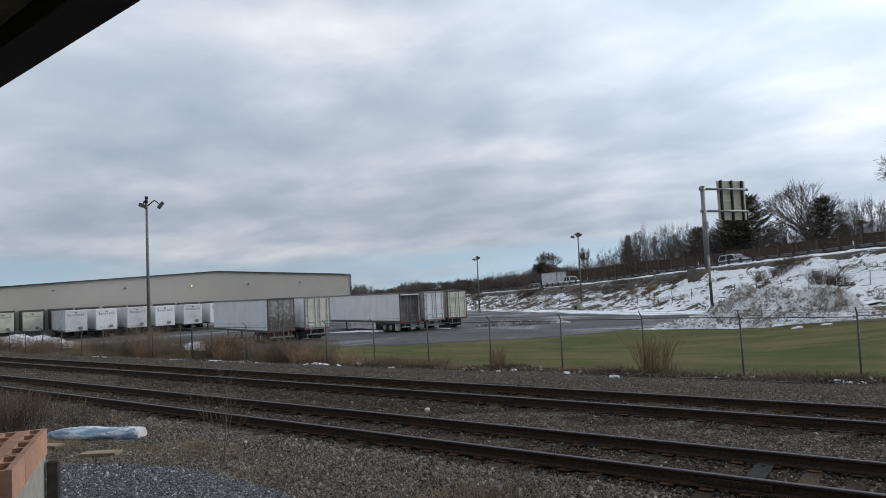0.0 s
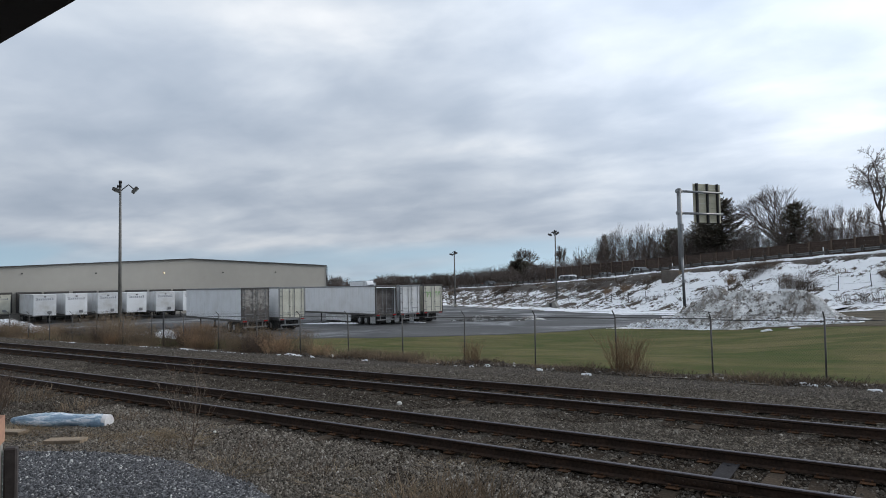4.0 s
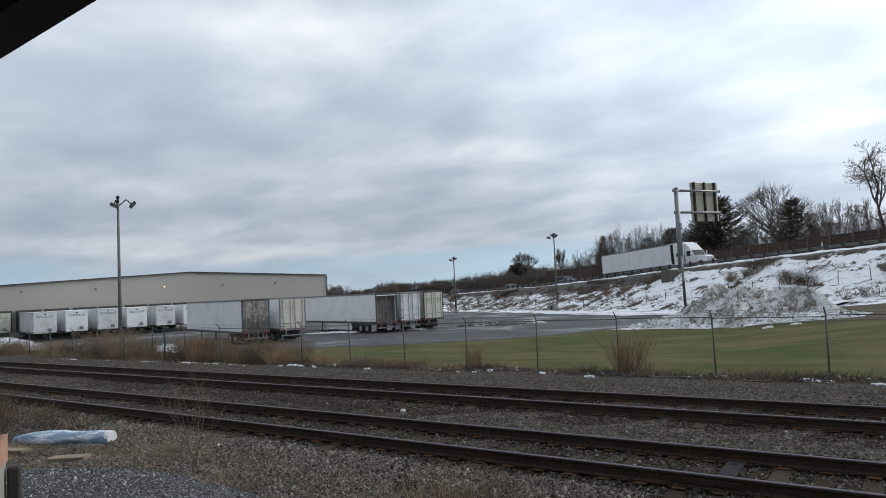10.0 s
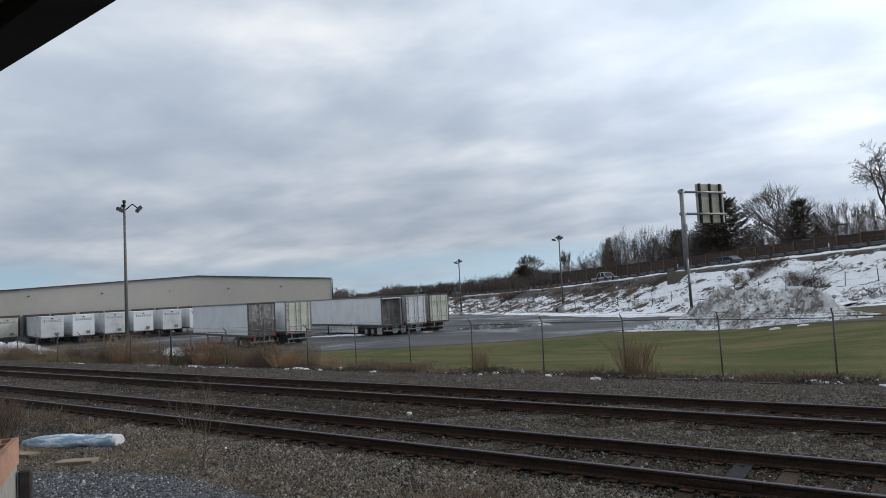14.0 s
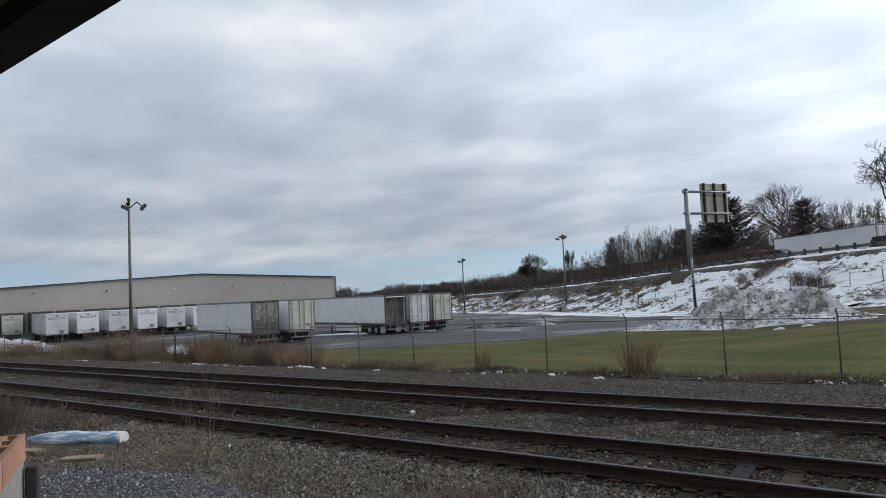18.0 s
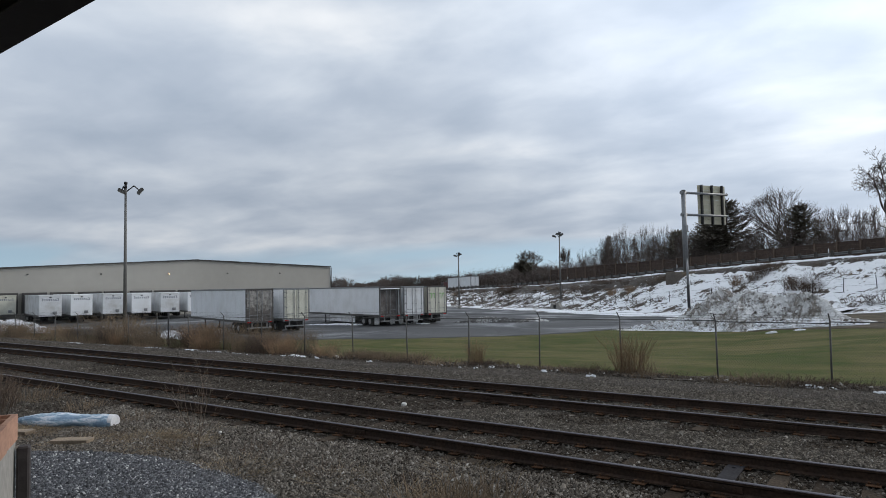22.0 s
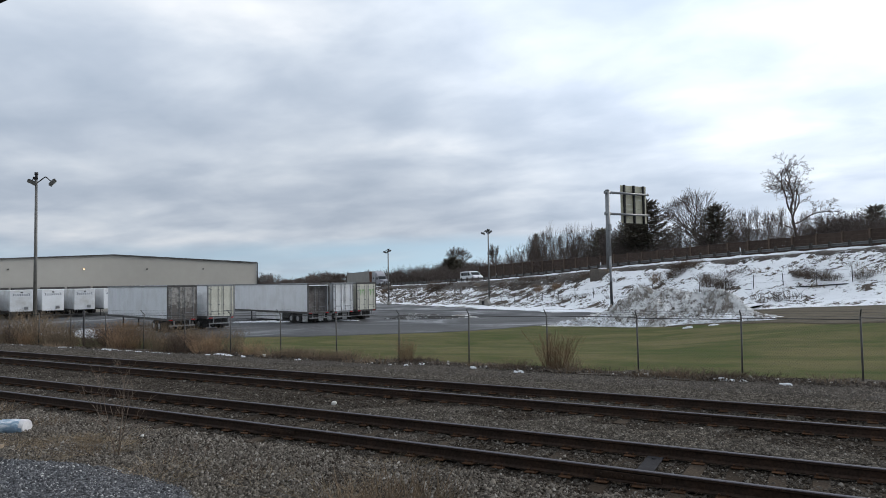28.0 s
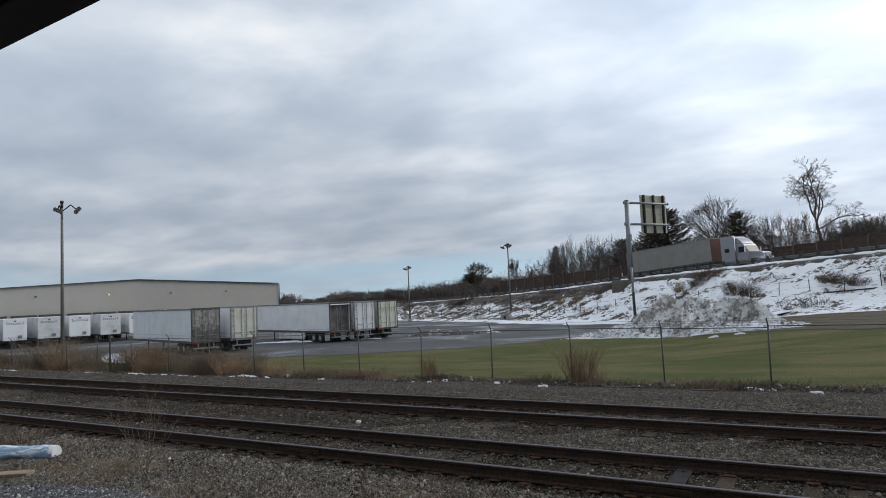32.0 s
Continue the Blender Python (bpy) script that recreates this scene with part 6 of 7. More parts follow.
def stones(name, n, region, size, material_, label, seed, height, parent=None):
    """Loose broken stones, one mesh: wedge-shaped lumps of many sizes, bedded in the ground."""
    rng = np.random.default_rng(seed)
    base = np.array([(1, 0, -0.4), (0.2, 1, -0.4), (-1, 0.1, -0.4), (0, -1, -0.4), (0.3, 0.1, 0.9), (-0.35, -0.1, 0.8)], float)
    tri = np.array([(0, 1, 4), (1, 5, 4), (1, 2, 5), (2, 3, 5), (3, 4, 5), (3, 0, 4)])
    x, y = region(rng, n)
    n = len(x)
    r = size * np.exp(rng.normal(0, 0.32, n))
    v = base[None] * (1 + rng.uniform(-0.35, 0.35, (n, 6, 1))) + rng.uniform(-0.25, 0.25, (n, 6, 3))
    v *= np.stack([np.ones(n), rng.uniform(0.6, 1.0, n), rng.uniform(0.45, 0.85, n)], -1)[:, None]
    a = rng.uniform(0, 2 * np.pi, n)
    c, s = np.cos(a)[:, None], np.sin(a)[:, None]
    vx, vy = v[..., 0] * c - v[..., 1] * s, v[..., 0] * s + v[..., 1] * c
    t = rng.normal(0, 0.35, n)[:, None]
    vz = v[..., 2] * np.cos(t) + vx * np.sin(t)
    P = np.stack([vx * r[:, None] + x[:, None], vy * r[:, None] + y[:, None], vz * r[:, None] + (height(x, y) + r * 0.15)[:, None]], -1)
    F = (tri[None] + 6 * np.arange(n)[:, None, None]).reshape(-1, 3)
    ob = new(name, fast_mesh(name, P.reshape(-1, 3), F, material_))
    return tagged(ob, label, "stones", kind="stuff")


def stone_lumps(name, stops, rough=0.9):
    m = bpy.data.materials.new(name)
    m.use_nodes = True
    nt, N, L, b = nodes_of(m)
    g, r = N("ShaderNodeNewGeometry"), N("ShaderNodeValToRGB")
    el = r.color_ramp.elements
    for i, (p, c) in enumerate(stops):
        e = el[i] if i < 2 else el.new(p)
        e.position, e.color = p, (*c, 1)
    L(g.outputs["Random Per Island"], r.inputs[0])
    tc = N("ShaderNodeTexCoord")
    f = noise_node(nt, tc.outputs["Object"], 70.0, 3.0)
    big = noise_node(nt, tc.outputs["Object"], 0.5, 5.0, 0.6, 0.3)
    c = mix_node(nt, range_node(nt, big, 0.50, 0.70, 0.0, 0.22), r.outputs[0], (0.078, 0.060, 0.044))
    c = mix_node(nt, range_node(nt, f, 0.35, 0.7, 0.0, 0.5), c, (0.05, 0.048, 0.046))
    L(c, b.inputs["Base Color"])
    b.inputs["Roughness"].default_value = rough
    b.inputs["Specular IOR Level"].default_value = 0.03
    return m


def heap(name, cx, cy, turn, half_l, half_w, top, material_, label, category, n=(60, 30), lump=0.12, profile=None, seed=0.0, kind="", jag=0.12, steep=0.8):
    """A lumpy heap over the ground."""
    ct, st = math.cos(radians(turn)), math.sin(radians(turn))

    def place(a, b):
        rim = 1.0 + jag * np.sin(5 * np.arctan2(b, a) + seed) + jag * 0.8 * np.sin(11 * np.arctan2(b, a) + 2 * seed)
        rim = rim + 0.10 * fbm(a * 9, b * 9, 1.0, 4, seed + 7)
        x, y = cx + (a * ct * half_l - b * st * half_w) * rim, cy + (a * st * half_l + b * ct * half_w) * rim
        r2 = np.clip(np.maximum(np.abs(a), np.abs(b)) ** 2 * 0.5 + (a * a + b * b) * 0.5, 0, 1)
        h = top * (profile(a) if profile else 1.0) * np.clip(1 - np.clip(np.maximum(a * a + b * b, np.maximum(np.abs(a), np.abs(b)) ** 6), 0, 1), 0, 1) ** steep
        lumps = 1.5 * fbm(x, y, 0.7, 6, seed, 0.62) + 1.0 * (0.5 - 2 * np.abs(fbm(x, y, 1.5, 4, seed + 4, 0.6)))
        return x, y, land(x, y) + 0.035 + h * (1 + lump * lumps) + lump * 0.12 * lumps * (h > 0.02 * top) - 0.05 * (h <= 0.0)

    ob = new(name, grid_mesh(name, np.linspace(-1, 1, n[0]), np.linspace(-1, 1, n[1]), place, material_))
    return tagged(ob, label, category, kind=kind)


heap("snow_pile", -12.6, 56.7, -25, 8.8, 3.9, 2.62, DIRTY_SNOW, "big pile of plowed snow, grey and dirty", "snow pile", (300, 150), 0.24,
     lambda a: np.interp(a, (-1, -0.75, -0.5, -0.3, -0.12, 0.05, 0.25, 0.42, 0.56, 0.66, 0.8, 1), (0.2, 0.28, 0.44, 0.78, 1.0, 0.94, 0.78, 0.84, 1.12, 0.98, 0.5, 0.2)), 1.3, steep=1.0)


def on_heap(ob, keep):
    """Places on a heap's skin, and their height."""
    co = np.array([v.co[:] for v in ob.data.vertices])
    co = co[keep(co)]
    spots = {}

    def region(rng, n):
        i = rng.integers(0, len(co), n)
        spots["z"] = co[i, 2]
        return co[i, 0], co[i, 1]

    return region, lambda x, y: spots["z"]


CRUST = stone_lumps("snow_crust", ((0.0, (0.12, 0.105, 0.09)), (0.25, (0.36, 0.335, 0.31)), (0.6, (0.58, 0.565, 0.55)), (1.0, (0.82, 0.82, 0.82))))
heap_skin, heap_height = on_heap(bpy.data.objects["snow_pile"], lambda c: c[:, 2] > land(c[:, 0], c[:, 1]) + 0.25)
stones("snow_crust", 2600, heap_skin, 0.085, CRUST, "lumps of grey and white crusted snow", 44, heap_height)
heap("snow_apron", -12.2, 54.3, -25, 9.6, 2.1, 0.45, SNOW, "thin white snow in front of the plowed pile", "snow", (260, 90), 0.9, None, 3.1, jag=0.07)
apron_skin, apron_height = on_heap(bpy.data.objects["snow_apron"], lambda c: c[:, 2] > land(c[:, 0], c[:, 1]) + 0.06)
stones("snow_lumps", 2600, apron_skin, 0.085, CRUST, "broken lumps of white snow along a pile's foot", 45, apron_height)
OLD_SNOW = snow_dirt("old_snow", (0.78, 0.785, 0.80), (0.24, 0.22, 0.2), (0.14, 0.12, 0.1), 0.9, 0.40, 0.47, grime=0.3, relief=0.2)
SLUSH = snow_dirt("grey_slush", (0.6, 0.6, 0.6), (0.09, 0.085, 0.08), (0.05, 0.048, 0.045), 1.2, 0.52, 0.60)
for cx, cy, turn, hl, hwid, top, mt, lab in ((-39, 63, 20, 3.8, 0.8, 0.35, SLUSH, "low heap of dirty slush on asphalt"), (-42.5, 68, 30, 2.6, 0.6, 0.2, SLUSH, "low ridge of old snow on asphalt"), (-35.8, 66.5, 10, 1.6, 0.6, 0.35, DIRTY_SNOW, "low ridge of old snow on asphalt"),
                                             (-72, 27.6, 5, 9.0, 1.7, 0.8, OLD_SNOW, "long bank of old snow behind the fence"), (-47.5, 29.8, 8, 4.2, 1.0, 0.4, OLD_SNOW, "low bank of old snow behind the fence"),
                                             (-10.2, 51.0, 5, 0.45, 0.2, 0.04, SNOW, "thin patch of snow on grass"), (-7.0, 48.6, 0, 0.3, 0.14, 0.04, SNOW, "thin patch of snow on grass"), (-8.6, 48.2, 10, 0.3, 0.12, 0.04, SNOW, "thin patch of snow on grass"),
                                             (-47.5, 57.5, 25, 3.0, 0.8, 0.12, SNOW, "patch of ice and snow by parked trailers"), (-52.5, 53.5, 20, 4.5, 0.5, 0.1, SNOW, "streak of snow under a parked trailer")):
    heap("snow_patch" if top < 0.2 else "snow_bank", cx, cy, turn, hl, hwid, top, mt, lab, "snow", (34, 18) if hl < 4 else (110, 36), 0.45, None, cx)
for k, (x, y) in enumerate(((-41.1, 20.0), (-37.6, 20.0), (-33.9, 20.4), (-31, 20.7), (-29.5, 20.5), (-28.2, 20.3), (-26.2, 20.0), (-22.8, 20.3), (-21.2, 20.1), (-18.3, 20.2), (-12.8, 20.6), (-11.6, 20.7), (-2.75, 20.6), (-45, 20.2), (-42.4, 20.1))):
    heap("snow_patch", x, y, k * 37 % 40 - 20, (0.22 + 0.09 * (k * 7 % 5)) * (1.7 if x < -22 else 0.6), (0.07 + 0.03 * (k % 4)) * (1.7 if x < -22 else 0.6), 0.04, SNOW, "small leftover patch of snow on gravel", "snow", (18, 10), 0.4, None, k * 1.7)



spread = random.Random(31)
for k in range(34):
    heap("snow_patch", spread.uniform(-46, -1), spread.uniform(19.9, 20.8), spread.uniform(-20, 20), spread.uniform(0.06, 0.18), spread.uniform(0.03, 0.06), 0.03, SNOW, "small leftover patch of snow on gravel", "snow", (12, 8), 0.4, None, k * 2.3)
# snow lying flat along the foot of the bank
foot_snow = new("foot_snow", grid_mesh("foot_snow", np.linspace(-150, -38, 240), np.linspace(0, 1, 10),
                                       lambda s, b: (*hw(s, FOOT + 0.9 - b * (2.6 + 0.5 * wavy(s, 0 * s, 0.5) + 1.6 * sstep(-95, -72, s))), land(*hw(s, FOOT + 0.9 - b * (2.6 + 0.5 * wavy(s, 0 * s, 0.5) + 1.6 * sstep(-95, -72, s)))) + 0.06 + 0.22 * np.sin(np.clip(b, 0, 1) * math.pi) * (1 + 0.25 * wavy(s, b, 0.9))), SNOW))
tagged(foot_snow, "strip of white snow along the foot of the bank", "snow", kind="structure")


CLOD = stone_lumps("earth_clods", ((0.0, (0.035, 0.028, 0.022)), (0.6, (0.065, 0.052, 0.041)), (0.92, (0.11, 0.09, 0.072)), (0.98, (0.45, 0.43, 0.40))))
stones("fence_rubble", 3600, lambda rng, n: (4 - 46 * rng.random(n), 20.75 + 0.32 * rng.normal(size=n)), 0.05, CLOD, "dark clods and rubble along the fence's foot", 52, lambda x, y: land(x, y) + 0.06)
BALLAST_LUMPS = stone_lumps("ballast_stones", ((0.0, (0.048, 0.040, 0.032)), (0.55, (0.084, 0.071, 0.058)), (0.92, (0.135, 0.118, 0.098)), (0.992, (0.30, 0.275, 0.24))))
VERGE_LUMPS = stone_lumps("verge_stones", ((0.0, (0.072, 0.062, 0.053)), (0.55, (0.096, 0.084, 0.073)), (0.93, (0.130, 0.116, 0.102)), (0.995, (0.24, 0.22, 0.195))))
GRAVEL_LUMPS = stone_lumps("gravel_stones", ((0.0, (0.045, 0.046, 0.050)), (0.55, (0.102, 0.104, 0.112)), (0.86, (0.20, 0.202, 0.208)), (0.975, (0.60, 0.595, 0.58))))


def near_bed(rng, n):
    """Spread over the near beds, thinner with distance, clear of the rails."""
    y = 5.6 + 12.4 * rng.random(n) ** 1.25
    x = 4 - (y * 2.9 + 6) * rng.random(n)
    keep = np.ones(n, bool)
    for yc in (TRACK_NEAR, TRACK_FAR):
        for sy in (-0.7525, 0.7525):
            keep &= np.abs(y - yc - sy) > 0.09
        on_tie = (np.abs(y - yc) < 1.3)
        keep &= ~(on_tie & (rng.random(n) < 0.08))
    return x[keep], y[keep]


def verge_z(x, y):
    return land(x, y) + 0.04 + 0.02 * wavy(x, y, 1.1)


def bed_z(x, y):
    return np.where((y > 6.6) & (y < 18.3), np.maximum(ballast_z(x, y), verge_z(x, y)), verge_z(x, y))


stones("ballast_stones", 150000, near_bed, 0.021, BALLAST_LUMPS, "loose grey crushed stones of the trackbed", 4, bed_z)
stones("verge_stones", 34000, lambda rng, n: (4 - 62 * rng.random(n), 17.6 + 3.9 * rng.random(n) ** 1.2), 0.022, VERGE_LUMPS, "loose stones and dirt below the fence", 14, bed_z)
NEAR_LUMPS = stone_lumps("roadside_stones", ((0.0, (0.118, 0.100, 0.082)), (0.55, (0.182, 0.158, 0.130)), (0.93, (0.26, 0.23, 0.195)), (0.992, (0.42, 0.395, 0.355))))
stones("near_stones", 50000, lambda rng, n: (3 - 19 * rng.random(n), 3.2 + 5.6 * rng.random(n)), 0.022, NEAR_LUMPS, "loose stones of the near shoulder", 24, bed_z)
MOUND = (-9.5, 3.2, 4.8, 3.4, 0.38)


def mound_z(x, y):
    q = ((x - MOUND[0]) / MOUND[2]) ** 2 + ((y - MOUND[1]) / MOUND[3]) ** 2
    return -0.10 + MOUND[4] * np.clip(1 - q, 0, 1) ** 0.7 + 0.012 * wavy(x, y, 3.0)


mound = new("gravel_heap", grid_mesh("gravel_heap", np.linspace(-1, 1, 70), np.linspace(-1, 1, 70), lambda a, b: (MOUND[0] + a * MOUND[2] * 1.03, MOUND[1] + b * MOUND[3] * 1.03, mound_z(MOUND[0] + a * MOUND[2] * 1.03, MOUND[1] + b * MOUND[3] * 1.03)), GRAVEL))
tagged(mound, "low heap of blue-grey gravel beside the track", "gravel heap")


def on_mound(rng, n):
    a, r = rng.uniform(0, 2 * np.pi, n), np.sqrt(rng.random(n)) * 1.02
    x, y = MOUND[0] + np.cos(a) * r * MOUND[2], MOUND[1] + np.sin(a) * r * MOUND[3]
    return x[y > 2.0], y[y > 2.0]


stones("gravel_stones", 32000, on_mound, 0.017, GRAVEL_LUMPS, "loose blue-grey gravel with pale stones", 6, mound_z)

# ---- things lying near the tracks ----
def tarp_roll():
    bm = bmesh.new()
    L_, n, m = 2.2, 34, 14
    rng = random.Random(2)
    rings = []
    for i in range(n + 1):
        t = i / n
        r = 0.135 * (0.45 + 0.55 * min(1, t * 4)) * (1 if t < 0.97 else 0.8)
        r *= 1 + 0.035 * math.sin(t * 17) + 0.025 * math.sin(t * 41)
        ring = []
        for j in range(m):
            a = 2 * math.pi * j / m
            rr = r * (1 + 0.08 * math.sin(3 * a + t * 9) + rng.uniform(-0.05, 0.05))
            ring.append(bm.verts.new((t * L_, math.cos(a) * rr * 1.5, max(math.sin(a) * rr * 1.15 + 0.125, 0.0))))
        rings.append(ring)
    for a, b in zip(rings, rings[1:]):
        for j in range(m):
            bm.faces.new((a[j], a[(j + 1) % m], b[(j + 1) % m], b[j])).smooth = True
    bm.faces.new(rings[0]), bm.faces.new(rings[-1])
    mt = material("blue_tarpaulin", (0.16, 0.30, 0.44), 0.45, var=0.15, scale=3.2, fine=18, bump=0.6, depth=0.03, tint=(0.50, 0.56, 0.62), tint_at=0.50)
    nt, N, L, b = nodes_of(mt)
    mp = N("ShaderNodeMapping")
    mp.inputs["Scale"].default_value, mp.inputs["Rotation"].default_value = (2.2, 9.0, 9.0), (0, 0.5, 0.6)
    L(N("ShaderNodeTexCoord").outputs["Object"], mp.inputs[0])
    fold = noise_node(nt, mp.outputs[0], 1.3, 4.0, 0.6, 0.6)
    c = mix_node(nt, range_node(nt, fold, 0.40, 0.50), (0.18, 0.26, 0.345), (0.35, 0.45, 0.53))
    L(mix_node(nt, range_node(nt, fold, 0.52, 0.60), c, (0.66, 0.68, 0.72)), b.inputs["Base Color"])
    t = thing("tarpaulin_roll", "rolled blue and white tarpaulin on dry grass", "tarpaulin", pose(-15.75, 6.45, -0.09, 0, 0, 26))
    part("roll", bm, mt, t)
    bm = bmesh.new()
    tube(bm, (L_ - 0.3, 0, 0.13), (L_ + 0.02, 0, 0.13), 0.16, 0.145, n=14)
    part("wrapping", bm, material("white_plastic_wrap", (0.62, 0.61, 0.62), 0.45, var=0.08, scale=4, fine=30, bump=0.3), t, "white plastic wrapped end")


tarp_roll()


def board(name, x, y, z, turn, l, w, h, mat_, label, tilt=0.0):
    bm = bmesh.new()
    soft_box(bm, -l / 2, -w / 2, 0, l / 2, w / 2, h, 0.006)
    return tagged(part(name, bm, mat_, m=pose(x, y, z, tilt, 0, turn)), label, name.split("_")[-1])


OLD_WOOD = material("old_board", (0.26, 0.20, 0.14), 0.9, var=0.25, scale=3, fine=30, bump=0.4, tint=(0.15, 0.115, 0.085))
board("old_board", -12.9, 6.15, -0.05, 35, 0.68, 0.28, 0.09, OLD_WOOD, "weathered wooden board lying on gravel")
board("old_board", -14.9, 5.95, -0.08, 20, 0.9, 0.25, 0.1, OLD_WOOD, "weathered wooden board lying in dry grass")
board("wooden_stake", -3.86, 7.22, -0.1, 118, 0.5, 0.07, 0.05, material("pale_stake", (0.42, 0.33, 0.2), 0.85, var=0.15, scale=4, fine=30, bump=0.3), "pale wooden stake lying in ballast")
DARK_WOOD = material("rotten_board", (0.095, 0.078, 0.06), 0.9, var=0.3, scale=4, fine=26, bump=0.5, tint=(0.05, 0.042, 0.034))
for x, y, turn, l, w, tilt in ((-6.4, 20.3, 12, 1.0, 0.1, 4), (-7.5, 20.6, -9, 1.5, 0.08, -3), (-7.0, 20.75, 21, 0.9, 0.07, 6), (-5.9, 20.55, -30, 0.6, 0.1, 3), (-3.9, 20.0, 5, 0.7, 0.12, 0)):
    board("old_board", x, y, land_at(x, y) + 0.03, turn, l, w, 0.05, DARK_WOOD, "dark rotten plank lying below the fence", tilt)
bm = bmesh.new()
tube(bm, (0, 0, 0), (1.5, 0, 0), 0.085, n=16)
tube(bm, (1.5, 0, 0), (1.52, 0, 0), 0.085, 0.075, n=16)
tagged(part("plastic_pipe", bm, plain("white_pvc", (0.78, 0.78, 0.77), 0.4), m=pose(-5.83, 4.97, -0.02, 0, -1, 73)), "white plastic pipe lying in weeds", "pipe")
for k, (x, y, r) in enumerate(((-10.16, 12.4, 0.07), (-11.2, 8.1, 0.035), (-20.9, 21.0, 0.10))):
    bm = bmesh.new()
    bmesh.ops.create_icosphere(bm, subdivisions=2, radius=r)
    rng = random.Random(k)
    for v in bm.verts:
        v.co *= rng.uniform(0.78, 1.15)
        v.co.z *= 0.75
    tagged(part("white_stone", bm, material("pale_stone_%d" % k, (0.62, 0.60, 0.56), 0.85, var=0.15, scale=8, fine=60, bump=0.3), m=pose(x, y, float(bed_z(x, y)) + r * 0.5)), "pale white stone lying on ballast", "stone", "pale stones")


# ---- the station: a canopy overhead, a low wall with clay blocks on it ----
SOFFIT = material("brown_soffit", (0.10, 0.092, 0.058), 0.8, var=0.2, scale=2, fine=20, bump=0.2)
FASCIA = material("dark_fascia", (0.016, 0.013, 0.013), 0.6, var=0.2, scale=2, fine=20, bump=0.1)
canopy = thing("canopy", "dark timber eave of a station canopy overhead", "canopy", pose(-3.1, 1.672, 0, 0, 0, -1.8) @ pose(3.1, -1.672, 0), kind="structure")
bm = bmesh.new()
soft_box(bm, -14, 1.43, 4.2, 10, 1.672, 4.44, 0.008)
part("eave_beam", bm, FASCIA, canopy, "dark eave beam")
bm = bmesh.new()
soft_box(bm, -14, -5.0, 4.32, 10, 1.425, 4.40, 0.01)
part("soffit", bm, SOFFIT, canopy, "brown boarded soffit")
bm = bmesh.new()
prism(bm, ((-14.2, 4.445), (10.2, 4.445), (10.2, 4.50), (-14.2, 4.50)), -5.2, 1.65)
part("roof", bm, TRIM, canopy)
for x in (-12.5, 8.5):
    bm = bmesh.new()
    soft_box(bm, x - 0.12, 0.2, 1.1, x + 0.12, 0.44, 4.318, 0.015)
    part("post", bm, FASCIA, canopy)
platform = new("platform", mesh_of((lambda b: (soft_box(b, -14, -5.0, -0.3, 10, 0.62, 1.12, 0.02), b)[1])(bmesh.new()), "platform", CONCRETE))
tagged(platform, "raised concrete station platform", "platform", kind="structure")
wall = new("wall_station", mesh_of((lambda b: (soft_box(b, -14, -5.3, -0.3, 10, -5.01, 4.30, 0.02), b)[1])(bmesh.new()), "wall_station", material("station_wall", (0.26, 0.18, 0.14), 0.9, var=0.2, scale=1.5, fine=12, bump=0.3)))
tagged(wall, "plain brick-red station wall", "wall", kind="structure")

wall_turn = -29.7
low_wall = thing("low_wall", "short grey concrete wall beside the platform", "wall", pose(-3.71, 1.49, 0, 0, 0, wall_turn), kind="structure")
bm = bmesh.new()
soft_box(bm, 0.006, -0.46, -0.3, 0.95, -0.006, 2.01, 0.01)
part("wall_body", bm, CONCRETE, low_wall)
bm = bmesh.new()
soft_box(bm, 0.0, 0.004, -0.3, 0.07, 0.06, 1.985, 0.008)
tagged(part("dark_post", bm, material("tarred_wood", (0.05, 0.043, 0.042), 0.85, var=0.25, scale=3, fine=24, bump=0.4), m=pose(-3.71, 1.49, 0, 0, 0, wall_turn)), "dark wooden post at a wall's end", "post")
CLAY = material("red_clay", (0.39, 0.225, 0.155), 0.85, var=0.15, scale=5, fine=40, bump=0.3, depth=0.004, tint=(0.32, 0.18, 0.125), each=0.12)


def clay_block():
    """A hollow block with two rows of slots through its top."""
    bm = bmesh.new()
    l, w, h = 0.302, 0.20, 0.125
    xs, ys = (0.0, 0.022, 0.14, 0.162, 0.28, l), (0.0, 0.024, 0.072, 0.088, 0.112, 0.128, 0.176, w)
    hole = lambda i, j: i in (1, 3) and j in (1, 3, 5) and not (j == 3)
    top = {}
    def vert(x, y, z):
        k = (round(x, 4), round(y, 4), z)
        if k not in top:
            top[k] = bm.verts.new((x, -y, z))
        return top[k]
    for i in range(5):
        for j in range(7):
            a, b, c, d = xs[i], xs[i + 1], ys[j], ys[j + 1]
            if hole(i, j):
                z = h - 0.09
                bm.faces.new([vert(a, c, z), vert(b, c, z), vert(b, d, z), vert(a, d, z)])
                for p, q in (((a, c), (b, c)), ((b, c), (b, d)), ((b, d), (a, d)), ((a, d), (a, c))):
                    bm.faces.new([vert(*p, h), vert(*q, h), vert(*q, z), vert(*p, z)])
            else:
                bm.faces.new([vert(a, c, h), vert(b, c, h), vert(b, d, h), vert(a, d, h)])
    rim = [(0.0, 0.0), (l, 0.0), (l, w), (0.0, w)]
    bm2 = bm
    for (x0, y0), (x1, y1) in zip(rim, rim[1:] + rim[:1]):
        va = [bm2.verts.new(p) for p in ((x0, -y0, 0), (x1, -y1, 0), (x1, -y1, h), (x0, -y0, h))]
        bm2.faces.new(va)
    return mesh_of(bm, "clay_block", CLAY)


